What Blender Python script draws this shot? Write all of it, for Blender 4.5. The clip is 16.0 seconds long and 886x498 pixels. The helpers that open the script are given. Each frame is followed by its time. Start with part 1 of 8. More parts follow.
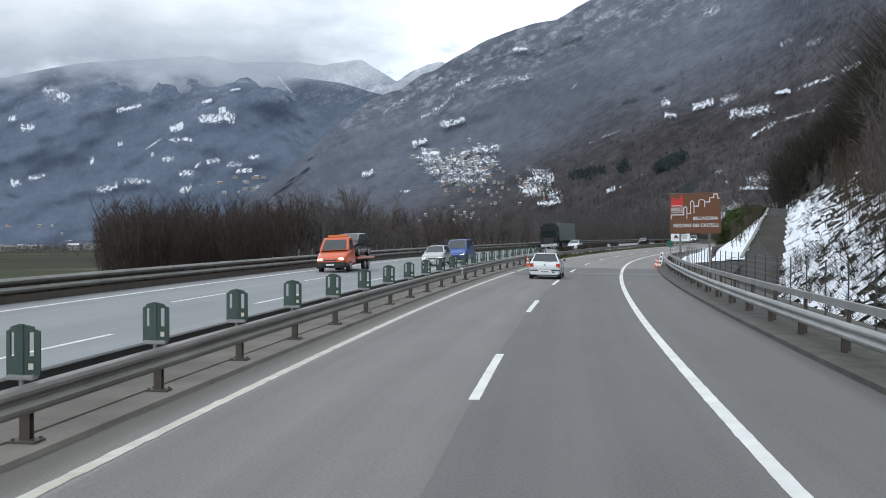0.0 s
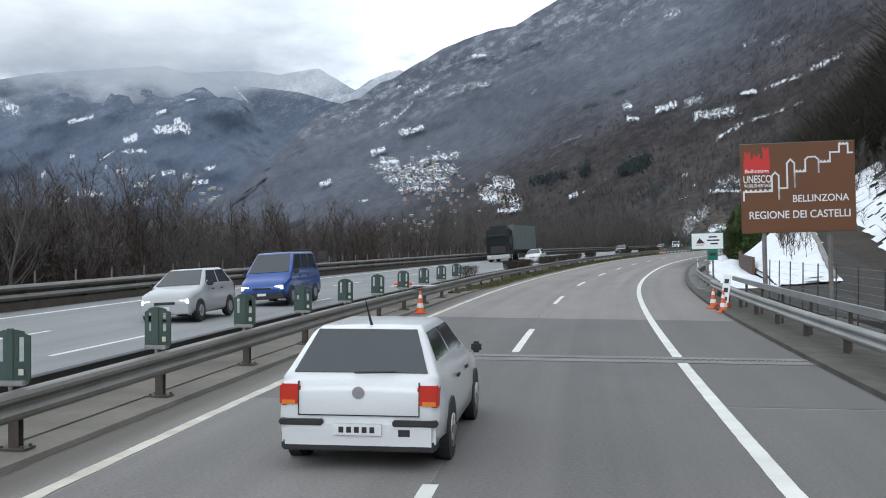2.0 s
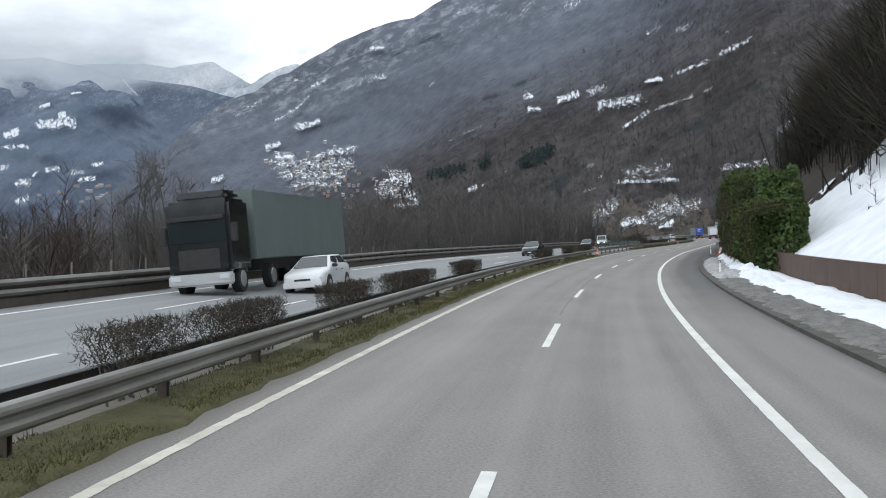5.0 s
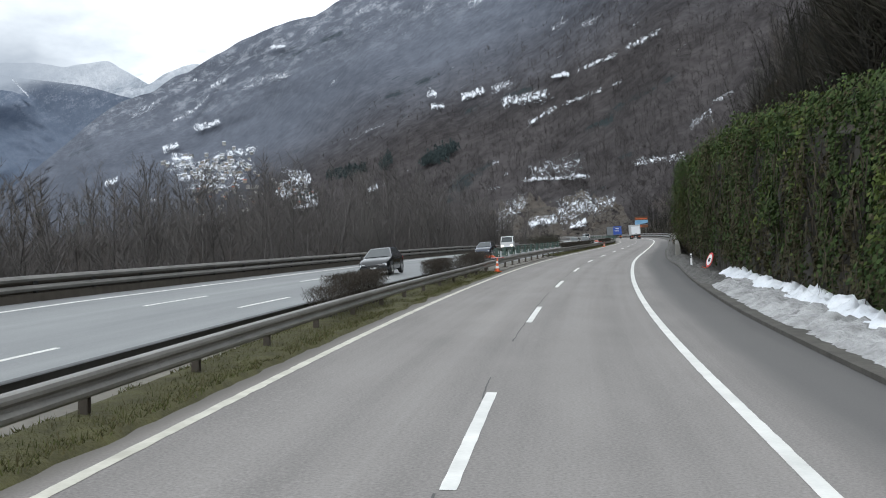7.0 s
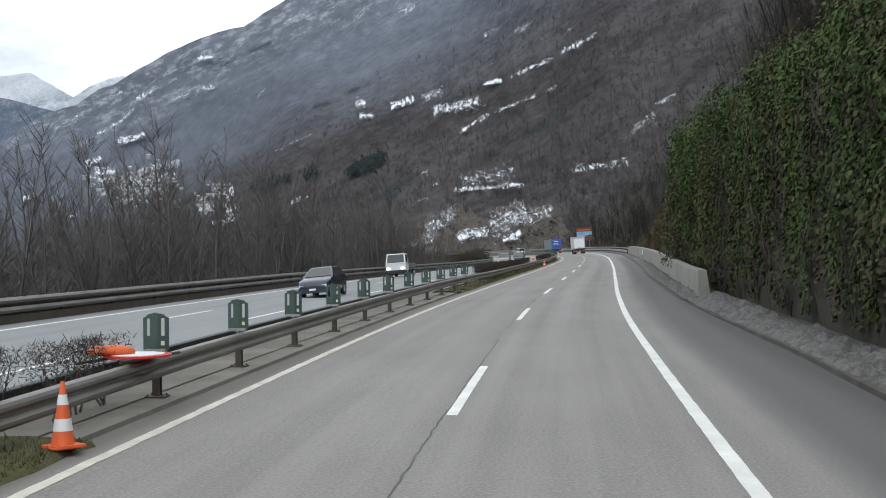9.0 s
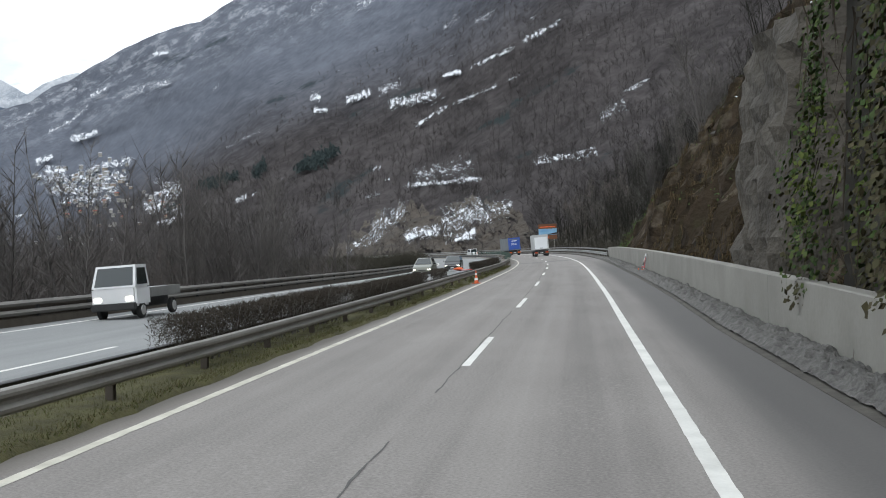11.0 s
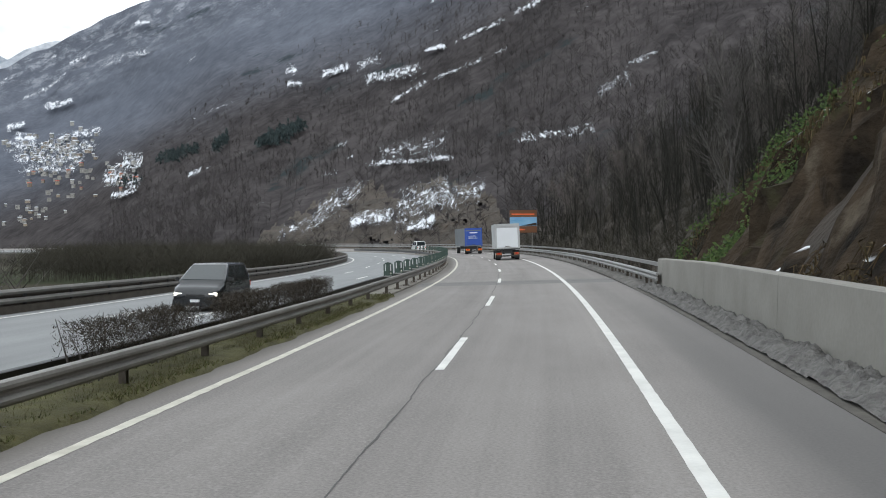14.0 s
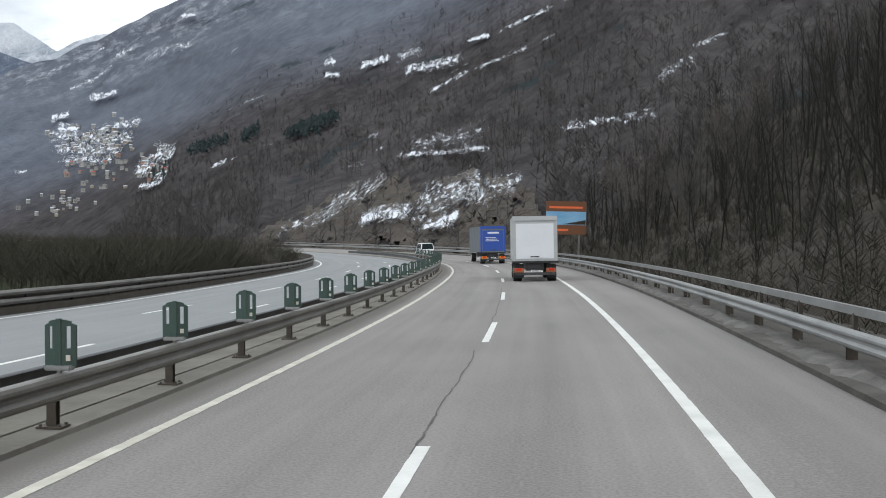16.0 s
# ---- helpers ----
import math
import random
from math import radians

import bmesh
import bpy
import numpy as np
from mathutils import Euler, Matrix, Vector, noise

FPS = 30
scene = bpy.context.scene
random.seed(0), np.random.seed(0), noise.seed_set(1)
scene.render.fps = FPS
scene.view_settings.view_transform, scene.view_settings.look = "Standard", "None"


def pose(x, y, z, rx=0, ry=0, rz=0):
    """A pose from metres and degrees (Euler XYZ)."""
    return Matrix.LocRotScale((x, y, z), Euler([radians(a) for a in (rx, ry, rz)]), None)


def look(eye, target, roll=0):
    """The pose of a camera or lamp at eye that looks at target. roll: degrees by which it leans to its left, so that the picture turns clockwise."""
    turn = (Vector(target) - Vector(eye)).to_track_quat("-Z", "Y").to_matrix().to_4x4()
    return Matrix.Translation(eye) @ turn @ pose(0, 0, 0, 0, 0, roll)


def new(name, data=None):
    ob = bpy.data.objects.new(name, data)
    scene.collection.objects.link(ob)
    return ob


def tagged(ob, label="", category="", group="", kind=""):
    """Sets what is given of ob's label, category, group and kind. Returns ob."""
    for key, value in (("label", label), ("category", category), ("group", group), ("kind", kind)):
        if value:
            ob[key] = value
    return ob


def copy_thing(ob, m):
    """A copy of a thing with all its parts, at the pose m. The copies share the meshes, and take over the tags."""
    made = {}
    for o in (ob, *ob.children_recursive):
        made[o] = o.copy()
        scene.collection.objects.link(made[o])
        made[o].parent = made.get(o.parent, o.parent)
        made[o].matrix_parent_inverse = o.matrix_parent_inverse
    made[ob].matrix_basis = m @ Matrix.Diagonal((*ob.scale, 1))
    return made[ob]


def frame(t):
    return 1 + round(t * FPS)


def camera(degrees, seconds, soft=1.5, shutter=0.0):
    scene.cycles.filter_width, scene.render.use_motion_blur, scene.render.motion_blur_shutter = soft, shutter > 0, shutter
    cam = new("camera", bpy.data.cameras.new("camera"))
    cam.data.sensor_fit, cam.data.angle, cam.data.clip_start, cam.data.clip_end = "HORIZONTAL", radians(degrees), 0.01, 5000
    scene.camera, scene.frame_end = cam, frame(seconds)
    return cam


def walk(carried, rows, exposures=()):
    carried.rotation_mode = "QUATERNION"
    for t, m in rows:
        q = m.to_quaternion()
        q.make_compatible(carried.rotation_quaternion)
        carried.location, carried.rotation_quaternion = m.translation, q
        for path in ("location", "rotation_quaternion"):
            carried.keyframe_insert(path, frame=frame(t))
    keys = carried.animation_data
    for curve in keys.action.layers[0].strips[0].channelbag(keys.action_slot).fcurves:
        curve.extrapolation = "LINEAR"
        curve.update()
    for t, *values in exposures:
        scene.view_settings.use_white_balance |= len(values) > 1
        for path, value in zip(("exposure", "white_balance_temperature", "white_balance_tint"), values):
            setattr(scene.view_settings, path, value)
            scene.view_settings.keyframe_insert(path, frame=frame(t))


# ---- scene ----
cam = camera(45.57, 16.0, soft=1.0)
PATH = [
    (0, (-0.037, -0.545, 2.431), (-1.480, 19.402, 2.232), -0.82),
    (0.5, (0.400, 11.345, 2.420), (-0.936, 31.300, 2.250), -0.75),
    (1, (1.039, 23.261, 2.421), (-0.082, 43.230, 2.409), -1.24),
    (1.5, (1.787, 35.157, 2.362), (0.860, 55.135, 2.186), -1.44),
    (2, (2.647, 47.153, 2.351), (1.916, 67.140, 2.320), -1.59),
    (2.5, (3.595, 59.020, 2.293), (3.083, 79.010, 1.939), -1.74),
    (3, (4.758, 70.897, 2.291), (4.540, 90.895, 2.128), -2.14),
    (3.5, (6.086, 82.779, 2.297), (6.124, 102.779, 2.288), -2.39),
    (4, (7.570, 94.759, 2.293), (7.914, 114.756, 2.188), -2.34),
    (6.5, (18.298, 153.872, 2.266), (20.723, 173.724, 2.099), -2.31),
    (7, (21.216, 165.730, 2.250), (24.056, 185.527, 2.077), -2.67),
    (7.5, (24.346, 177.440, 2.210), (27.519, 197.186, 2.124), -2.81),
    (8, (27.664, 189.101, 2.230), (31.155, 208.794, 2.160), -2.97),
    (8.5, (31.171, 200.734, 2.221), (34.946, 220.374, 2.103), -3.27),
    (9, (34.836, 212.434, 2.317), (38.882, 232.020, 2.358), -3.09),
    (11.5, (55.453, 270.195, 2.230), (60.321, 289.594, 2.217), -2.85),
    (12, (59.770, 281.806, 2.265), (64.687, 301.192, 2.169), -1.97),
    (12.5, (64.090, 293.375, 2.281), (69.066, 312.746, 2.214), -1.99),
    (13, (68.406, 304.987, 2.310), (73.450, 324.341, 2.209), -0.93),
    (13.5, (72.658, 316.481, 2.324), (77.723, 335.828, 2.236), -0.93),
    (14, (76.856, 327.883, 2.325), (81.839, 347.252, 2.138), -0.40),
    (14.5, (80.938, 339.194, 2.321), (85.723, 358.612, 2.131), -0.14),
    (15, (84.931, 350.586, 2.349), (89.492, 370.058, 2.180), 0.32),
    (15.5, (88.793, 362.026, 2.347), (93.155, 381.543, 2.103), 0.72),
    (16, (92.619, 373.535, 2.374), (96.793, 393.094, 2.211), 1.11),
]
walk(cam, [(t, look(eye, target, roll)) for t, eye, target, roll in PATH], exposures=[(0, -0.14, 6060, 10), (2.5, -0.12, 6100, 10), (4, -0.1, 6170, 10.2), (6.5, 0.04, 6230, 10.2), (9, 0.08, 6270, 10.2), (12.5, 0.08, 6320, 10.2), (16, 0.0, 6320, 10.2)])

# ---- light: overcast winter day ----
world = bpy.data.worlds.new("overcast_sky")
scene.world = world
world.use_nodes = True
wn, wl = world.node_tree.nodes, world.node_tree.links
wn.clear()
w_out = wn.new("ShaderNodeOutputWorld")
w_bg = wn.new("ShaderNodeBackground")
w_sky = wn.new("ShaderNodeTexSky")
w_sky.sky_type, w_sky.sun_disc = "NISHITA", False
w_sky.sun_elevation, w_sky.sun_rotation = radians(32), radians(150)
w_co = wn.new("ShaderNodeTexCoord")
w_map = wn.new("ShaderNodeMapping")
w_map.inputs["Scale"].default_value = (1.0, 1.0, 3.2)
w_noise = wn.new("ShaderNodeTexNoise")
w_noise.inputs["Scale"].default_value, w_noise.inputs["Detail"].default_value = 2.6, 7.0
w_noise.inputs["Roughness"].default_value = 0.52
w_ramp = wn.new("ShaderNodeValToRGB")
w_ramp.color_ramp.elements[0].position, w_ramp.color_ramp.elements[0].color = 0.28, (9.2, 9.7, 10.0, 1)
w_ramp.color_ramp.elements[1].position, w_ramp.color_ramp.elements[1].color = 0.58, (11.3, 11.9, 12.1, 1)
w_mix = wn.new("ShaderNodeMixRGB")
w_mix.inputs["Fac"].default_value = 0.93
wl.new(w_co.outputs["Generated"], w_map.inputs["Vector"])
wl.new(w_map.outputs["Vector"], w_noise.inputs["Vector"])
wl.new(w_noise.outputs["Fac"], w_ramp.inputs["Fac"])
wl.new(w_sky.outputs["Color"], w_mix.inputs["Color1"])
wl.new(w_ramp.outputs["Color"], w_mix.inputs["Color2"])
wl.new(w_mix.outputs["Color"], w_bg.inputs["Color"])
w_bg.inputs["Strength"].default_value = 0.135
wl.new(w_bg.outputs["Background"], w_out.inputs["Surface"])
sun = new("sun", bpy.data.lights.new("sun", "SUN"))
sun.data.energy, sun.data.angle, sun.data.color = 0.6, radians(25), (1.0, 0.97, 0.93)
sun.matrix_world = look((0, 0, 100), (40, 160, 0)) 


# ---- materials ----
def nodes_of(name):
    m = bpy.data.materials.new(name)
    m.use_nodes = True
    nt = m.node_tree
    return m, nt, nt.nodes["Principled BSDF"]


def surface(name, dark, light, scale=4.0, fine=40.0, rough=0.7, metal=0.0, bump=0.2, stretch=(1, 1, 1), per_object=0.0, spec=0.4, depth=0.02):
    """Two scales of noise between a dark and a light tone, with fine relief."""
    m, nt, bsdf = nodes_of(name)
    n, l = nt.nodes, nt.links
    co = n.new("ShaderNodeTexCoord")
    mp = n.new("ShaderNodeMapping")
    mp.inputs["Scale"].default_value = stretch
    l.new(co.outputs["Object"], mp.inputs["Vector"])
    big, small = n.new("ShaderNodeTexNoise"), n.new("ShaderNodeTexNoise")
    big.inputs["Scale"].default_value, small.inputs["Scale"].default_value = scale, fine
    big.inputs["Detail"].default_value, small.inputs["Detail"].default_value = 5, 4
    for t in (big, small):
        l.new(mp.outputs["Vector"], t.inputs["Vector"])
    add = n.new("ShaderNodeMath")
    add.operation = "MULTIPLY_ADD"
    add.inputs[1].default_value = 0.4
    l.new(small.outputs["Fac"], add.inputs[0])
    half = n.new("ShaderNodeMath")
    half.operation = "MULTIPLY_ADD"
    half.inputs[1].default_value, half.inputs[2].default_value = 1.2, -0.3
    l.new(big.outputs["Fac"], half.inputs[0])
    l.new(half.outputs[0], add.inputs[2])
    ramp = n.new("ShaderNodeMixRGB")
    ramp.use_clamp = True
    ramp.inputs["Color1"].default_value, ramp.inputs["Color2"].default_value = (*dark, 1), (*light, 1)
    if per_object:
        info = n.new("ShaderNodeObjectInfo")
        pa = n.new("ShaderNodeMath")
        pa.operation = "MULTIPLY_ADD"
        pa.inputs[1].default_value = per_object
        l.new(info.outputs["Random"], pa.inputs[0])
        l.new(add.outputs[0], pa.inputs[2])
        l.new(pa.outputs[0], ramp.inputs["Fac"])
    else:
        l.new(add.outputs[0], ramp.inputs["Fac"])
    l.new(ramp.outputs["Color"], bsdf.inputs["Base Color"])
    bsdf.inputs["Roughness"].default_value, bsdf.inputs["Metallic"].default_value = rough, metal
    bsdf.inputs["Specular IOR Level"].default_value = spec
    if bump:
        b = n.new("ShaderNodeBump")
        b.inputs["Strength"].default_value, b.inputs["Distance"].default_value = bump, depth
        l.new(small.outputs["Fac"], b.inputs["Height"])
        l.new(b.outputs["Normal"], bsdf.inputs["Normal"])
    return m


def plain(name, colour, rough=0.5, metal=0.0, spec=0.5, coat=0.0):
    m, nt, bsdf = nodes_of(name)
    bsdf.inputs["Base Color"].default_value = (*colour, 1)
    bsdf.inputs["Roughness"].default_value, bsdf.inputs["Metallic"].default_value = rough, metal
    bsdf.inputs["Specular IOR Level"].default_value, bsdf.inputs["Coat Weight"].default_value = spec, coat
    return m


def glow(name, colour, strength):
    m, nt, bsdf = nodes_of(name)
    bsdf.inputs["Base Color"].default_value = (*colour, 1)
    bsdf.inputs["Emission Color"].default_value = (*colour, 1)
    bsdf.inputs["Emission Strength"].default_value = strength
    return m



def road_surface(name, dark, light, verge=None, damp=None):
    """Worn asphalt that follows the road: streaks along the lanes, mottling, chippings, dirt towards the edges, and a
    right side darkened for the lens's dim corners.
    """
    m, nt, bsdf = nodes_of(name)
    n, l = nt.nodes, nt.links
    co = n.new("ShaderNodeTexCoord")

    def noise_at(stretch, detail=4, rough=0.55):
        mp, t = n.new("ShaderNodeMapping"), n.new("ShaderNodeTexNoise")
        mp.inputs["Scale"].default_value = stretch
        l.new(co.outputs["UV"], mp.inputs["Vector"])
        l.new(mp.outputs["Vector"], t.inputs["Vector"])
        t.inputs["Scale"].default_value, t.inputs["Detail"].default_value, t.inputs["Roughness"].default_value = 1.0, detail, rough
        return t.outputs["Fac"]

    def calc(op, a, b, c=None):
        x = n.new("ShaderNodeMath")
        x.operation = op
        for i, v in enumerate((a, b, c)):
            if v is None:
                continue
            if isinstance(v, (int, float)):
                x.inputs[i].default_value = v
            else:
                l.new(v, x.inputs[i])
        return x.outputs[0]

    def step(value, low, high):
        r = n.new("ShaderNodeMapRange")
        r.interpolation_type = "SMOOTHSTEP"
        r.inputs["From Min"].default_value, r.inputs["From Max"].default_value = low, high
        l.new(value, r.inputs["Value"])
        return r.outputs["Result"]

    def mixed(fac, a, b):
        x = n.new("ShaderNodeMixRGB")
        x.use_clamp = True
        l.new(fac, x.inputs["Fac"])
        for socket, c in ((x.inputs["Color1"], a), (x.inputs["Color2"], b)):
            if isinstance(c, tuple):
                socket.default_value = (*c, 1)
            else:
                l.new(c, socket)
        return x.outputs["Color"]

    streak, mottle, grain = noise_at((1.1, 0.012, 1)), noise_at((0.5, 0.16, 1), 6, 0.6), noise_at((24, 24, 1), 3, 0.7)
    fac = calc("MULTIPLY_ADD", streak, 1.4, calc("MULTIPLY_ADD", mottle, 0.8, calc("MULTIPLY_ADD", grain, 2.0, -1.6)))
    c = mixed(fac, dark, light)
    chips = calc("MULTIPLY", step(noise_at((9, 7, 1), 4, 0.7), 0.54, 0.62), step(noise_at((0.3, 0.09, 1), 4), 0.52, 0.62))
    c = mixed(calc("MULTIPLY", chips, 0.16), c, tuple(min(1, v * 1.5) for v in light))
    sep = n.new("ShaderNodeSeparateXYZ")
    l.new(co.outputs["UV"], sep.inputs["Vector"])
    side = calc("MULTIPLY_ADD", noise_at((0.9, 0.05, 1), 5), 0.8, sep.outputs["X"])
    # lens vignetting painted in: the colour darkens across the right shoulder
    c = mixed(calc("MULTIPLY", step(side, 3.5, 5.6), 0.35), c, tuple(v * 0.62 for v in light))
    if verge:
        c = mixed(calc("MULTIPLY", step(calc("MULTIPLY", side, -1), 3.1, 3.7), 0.85), c, verge)
    if damp:
        along_it = calc("MULTIPLY", step(sep.outputs["Y"], 140, 175), step(calc("MULTIPLY", sep.outputs["Y"], -1), -392, -340))
        c = mixed(calc("MULTIPLY", calc("MULTIPLY", step(side, 4.2, 5.3), along_it), 0.75), c, damp)
        c = mixed(calc("MULTIPLY", step(side, 5.9, 6.6), 0.7), c, tuple(v * 0.8 for v in damp))
    l.new(c, bsdf.inputs["Base Color"])
    bsdf.inputs["Roughness"].default_value, bsdf.inputs["Specular IOR Level"].default_value = 0.84, 0.4
    b = n.new("ShaderNodeBump")
    b.inputs["Strength"].default_value, b.inputs["Distance"].default_value = 0.35, 0.004
    l.new(grain, b.inputs["Height"])
    l.new(b.outputs["Normal"], bsdf.inputs["Normal"])
    return m


ASPHALT = road_surface("asphalt_worn", (0.15, 0.138, 0.13), (0.285, 0.264, 0.248), (0.115, 0.104, 0.088), (0.08, 0.078, 0.076))
ASPHALT_OLD = road_surface("asphalt_pale", (0.175, 0.18, 0.182), (0.27, 0.275, 0.275))
ASPHALT_DARK = surface("asphalt_dark", (0.06, 0.06, 0.062), (0.12, 0.12, 0.12), 0.7, 50, 0.85, bump=0.3, depth=0.004)
PAINT = surface("road_paint", (0.5, 0.495, 0.465), (0.84, 0.83, 0.79), 1.5, 22, 0.6, bump=0.1, depth=0.003)
PAINT_CREAM = surface("worn_cream_paint", (0.34, 0.32, 0.26), (0.72, 0.69, 0.6), 2.2, 22, 0.65, bump=0.1, depth=0.003)
STEEL = surface("galvanised_steel", (0.12, 0.112, 0.1), (0.27, 0.258, 0.235), 0.8, 14, 0.5, 0.4, 0.05)
STEEL_BROWN = surface("rusty_brown_steel", (0.06, 0.05, 0.04), (0.13, 0.11, 0.09), 2.0, 14, 0.65, 0.2, 0.05)
STEEL_PALE = surface("pale_galvanised_steel", (0.2, 0.2, 0.195), (0.39, 0.39, 0.38), 0.8, 14, 0.5, 0.6, 0.05)
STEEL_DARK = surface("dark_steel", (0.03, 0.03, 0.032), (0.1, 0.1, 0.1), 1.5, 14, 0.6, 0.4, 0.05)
CONCRETE = surface("concrete", (0.175, 0.168, 0.15), (0.315, 0.302, 0.272), 0.5, 9, 0.85, bump=0.25)
CONCRETE_DARK = surface("dirty_concrete", (0.105, 0.095, 0.08), (0.27, 0.25, 0.215), 0.8, 9, 0.9, bump=0.3)
GRASS = surface("verge_grass", (0.036, 0.033, 0.016), (0.125, 0.118, 0.046), 2.4, 22, 0.95, bump=0.8, depth=0.06)
SNOW = surface("snow", (0.62, 0.65, 0.7), (0.9, 0.91, 0.93), 0.6, 5, 0.65, bump=0.5, depth=0.08)
SNOW_DIRTY = surface("dirty_ploughed_snow", (0.06, 0.056, 0.051), (0.29, 0.28, 0.268), 2.2, 11, 0.9, bump=1.0, depth=0.09)
SNOW_GREY = surface("grey_gritty_snow", (0.1, 0.095, 0.09), (0.62, 0.62, 0.62), 1.5, 9, 0.9, bump=1.0, depth=0.09)
EARTH = surface("brown_earth", (0.014, 0.011, 0.009), (0.055, 0.042, 0.03), 0.25, 3, 0.95, bump=0.7, depth=0.2)
BARK = surface("bark", (0.045, 0.041, 0.038), (0.115, 0.106, 0.099), 1.2, 12, 0.9, bump=0.3, per_object=0.5)
BARK_RED = surface("reddish_twigs", (0.05, 0.043, 0.039), (0.12, 0.104, 0.095), 1.2, 12, 0.9, bump=0.2, per_object=0.5)
SIGN_GREEN = surface("green_plastic", (0.028, 0.05, 0.042), (0.055, 0.088, 0.074), 2, 20, 0.5, bump=0.03, per_object=0.3)
def field_material():
    """A patchwork of winter fields: dull green, brown earth and pale stubble."""
    m, nt, bsdf = nodes_of("valley_fields")
    n, l = nt.nodes, nt.links
    co, mp, cell = n.new("ShaderNodeTexCoord"), n.new("ShaderNodeMapping"), n.new("ShaderNodeTexVoronoi")
    mp.inputs["Rotation"].default_value, mp.inputs["Scale"].default_value = (0, 0, 0.5), (0.004, 0.011, 0.004)
    l.new(co.outputs["Object"], mp.inputs["Vector"])
    l.new(mp.outputs["Vector"], cell.inputs["Vector"])
    cell.inputs["Scale"].default_value = 1.0
    ramp = n.new("ShaderNodeValToRGB")
    ramp.color_ramp.interpolation = "CONSTANT"
    ramp.color_ramp.elements[0].color, ramp.color_ramp.elements[1].color = (0.05, 0.045, 0.032, 1), (0.12, 0.12, 0.085, 1)
    ramp.color_ramp.elements[1].position = 0.8
    for at, c in ((0.3, (0.04, 0.052, 0.026)), (0.5, (0.065, 0.078, 0.04)), (0.68, (0.035, 0.036, 0.025))):
        ramp.color_ramp.elements.new(at).color = (*c, 1)
    sep, grain, mix = n.new("ShaderNodeSeparateXYZ"), n.new("ShaderNodeTexNoise"), n.new("ShaderNodeMixRGB")
    l.new(cell.outputs["Color"], sep.inputs["Vector"])
    l.new(sep.outputs["X"], ramp.inputs["Fac"])
    grain.inputs["Scale"].default_value, grain.inputs["Detail"].default_value = 0.06, 7
    l.new(co.outputs["Object"], grain.inputs["Vector"])
    mix.blend_type, mix.inputs["Color2"].default_value = "MIX", (0.045, 0.042, 0.03, 1)
    l.new(grain.outputs["Fac"], mix.inputs["Fac"])
    l.new(ramp.outputs["Color"], mix.inputs["Color1"])
    l.new(mix.outputs["Color"], bsdf.inputs["Base Color"])
    bsdf.inputs["Roughness"].default_value, bsdf.inputs["Specular IOR Level"].default_value = 1.0, 0.05
    return m


VALLEY = field_material()


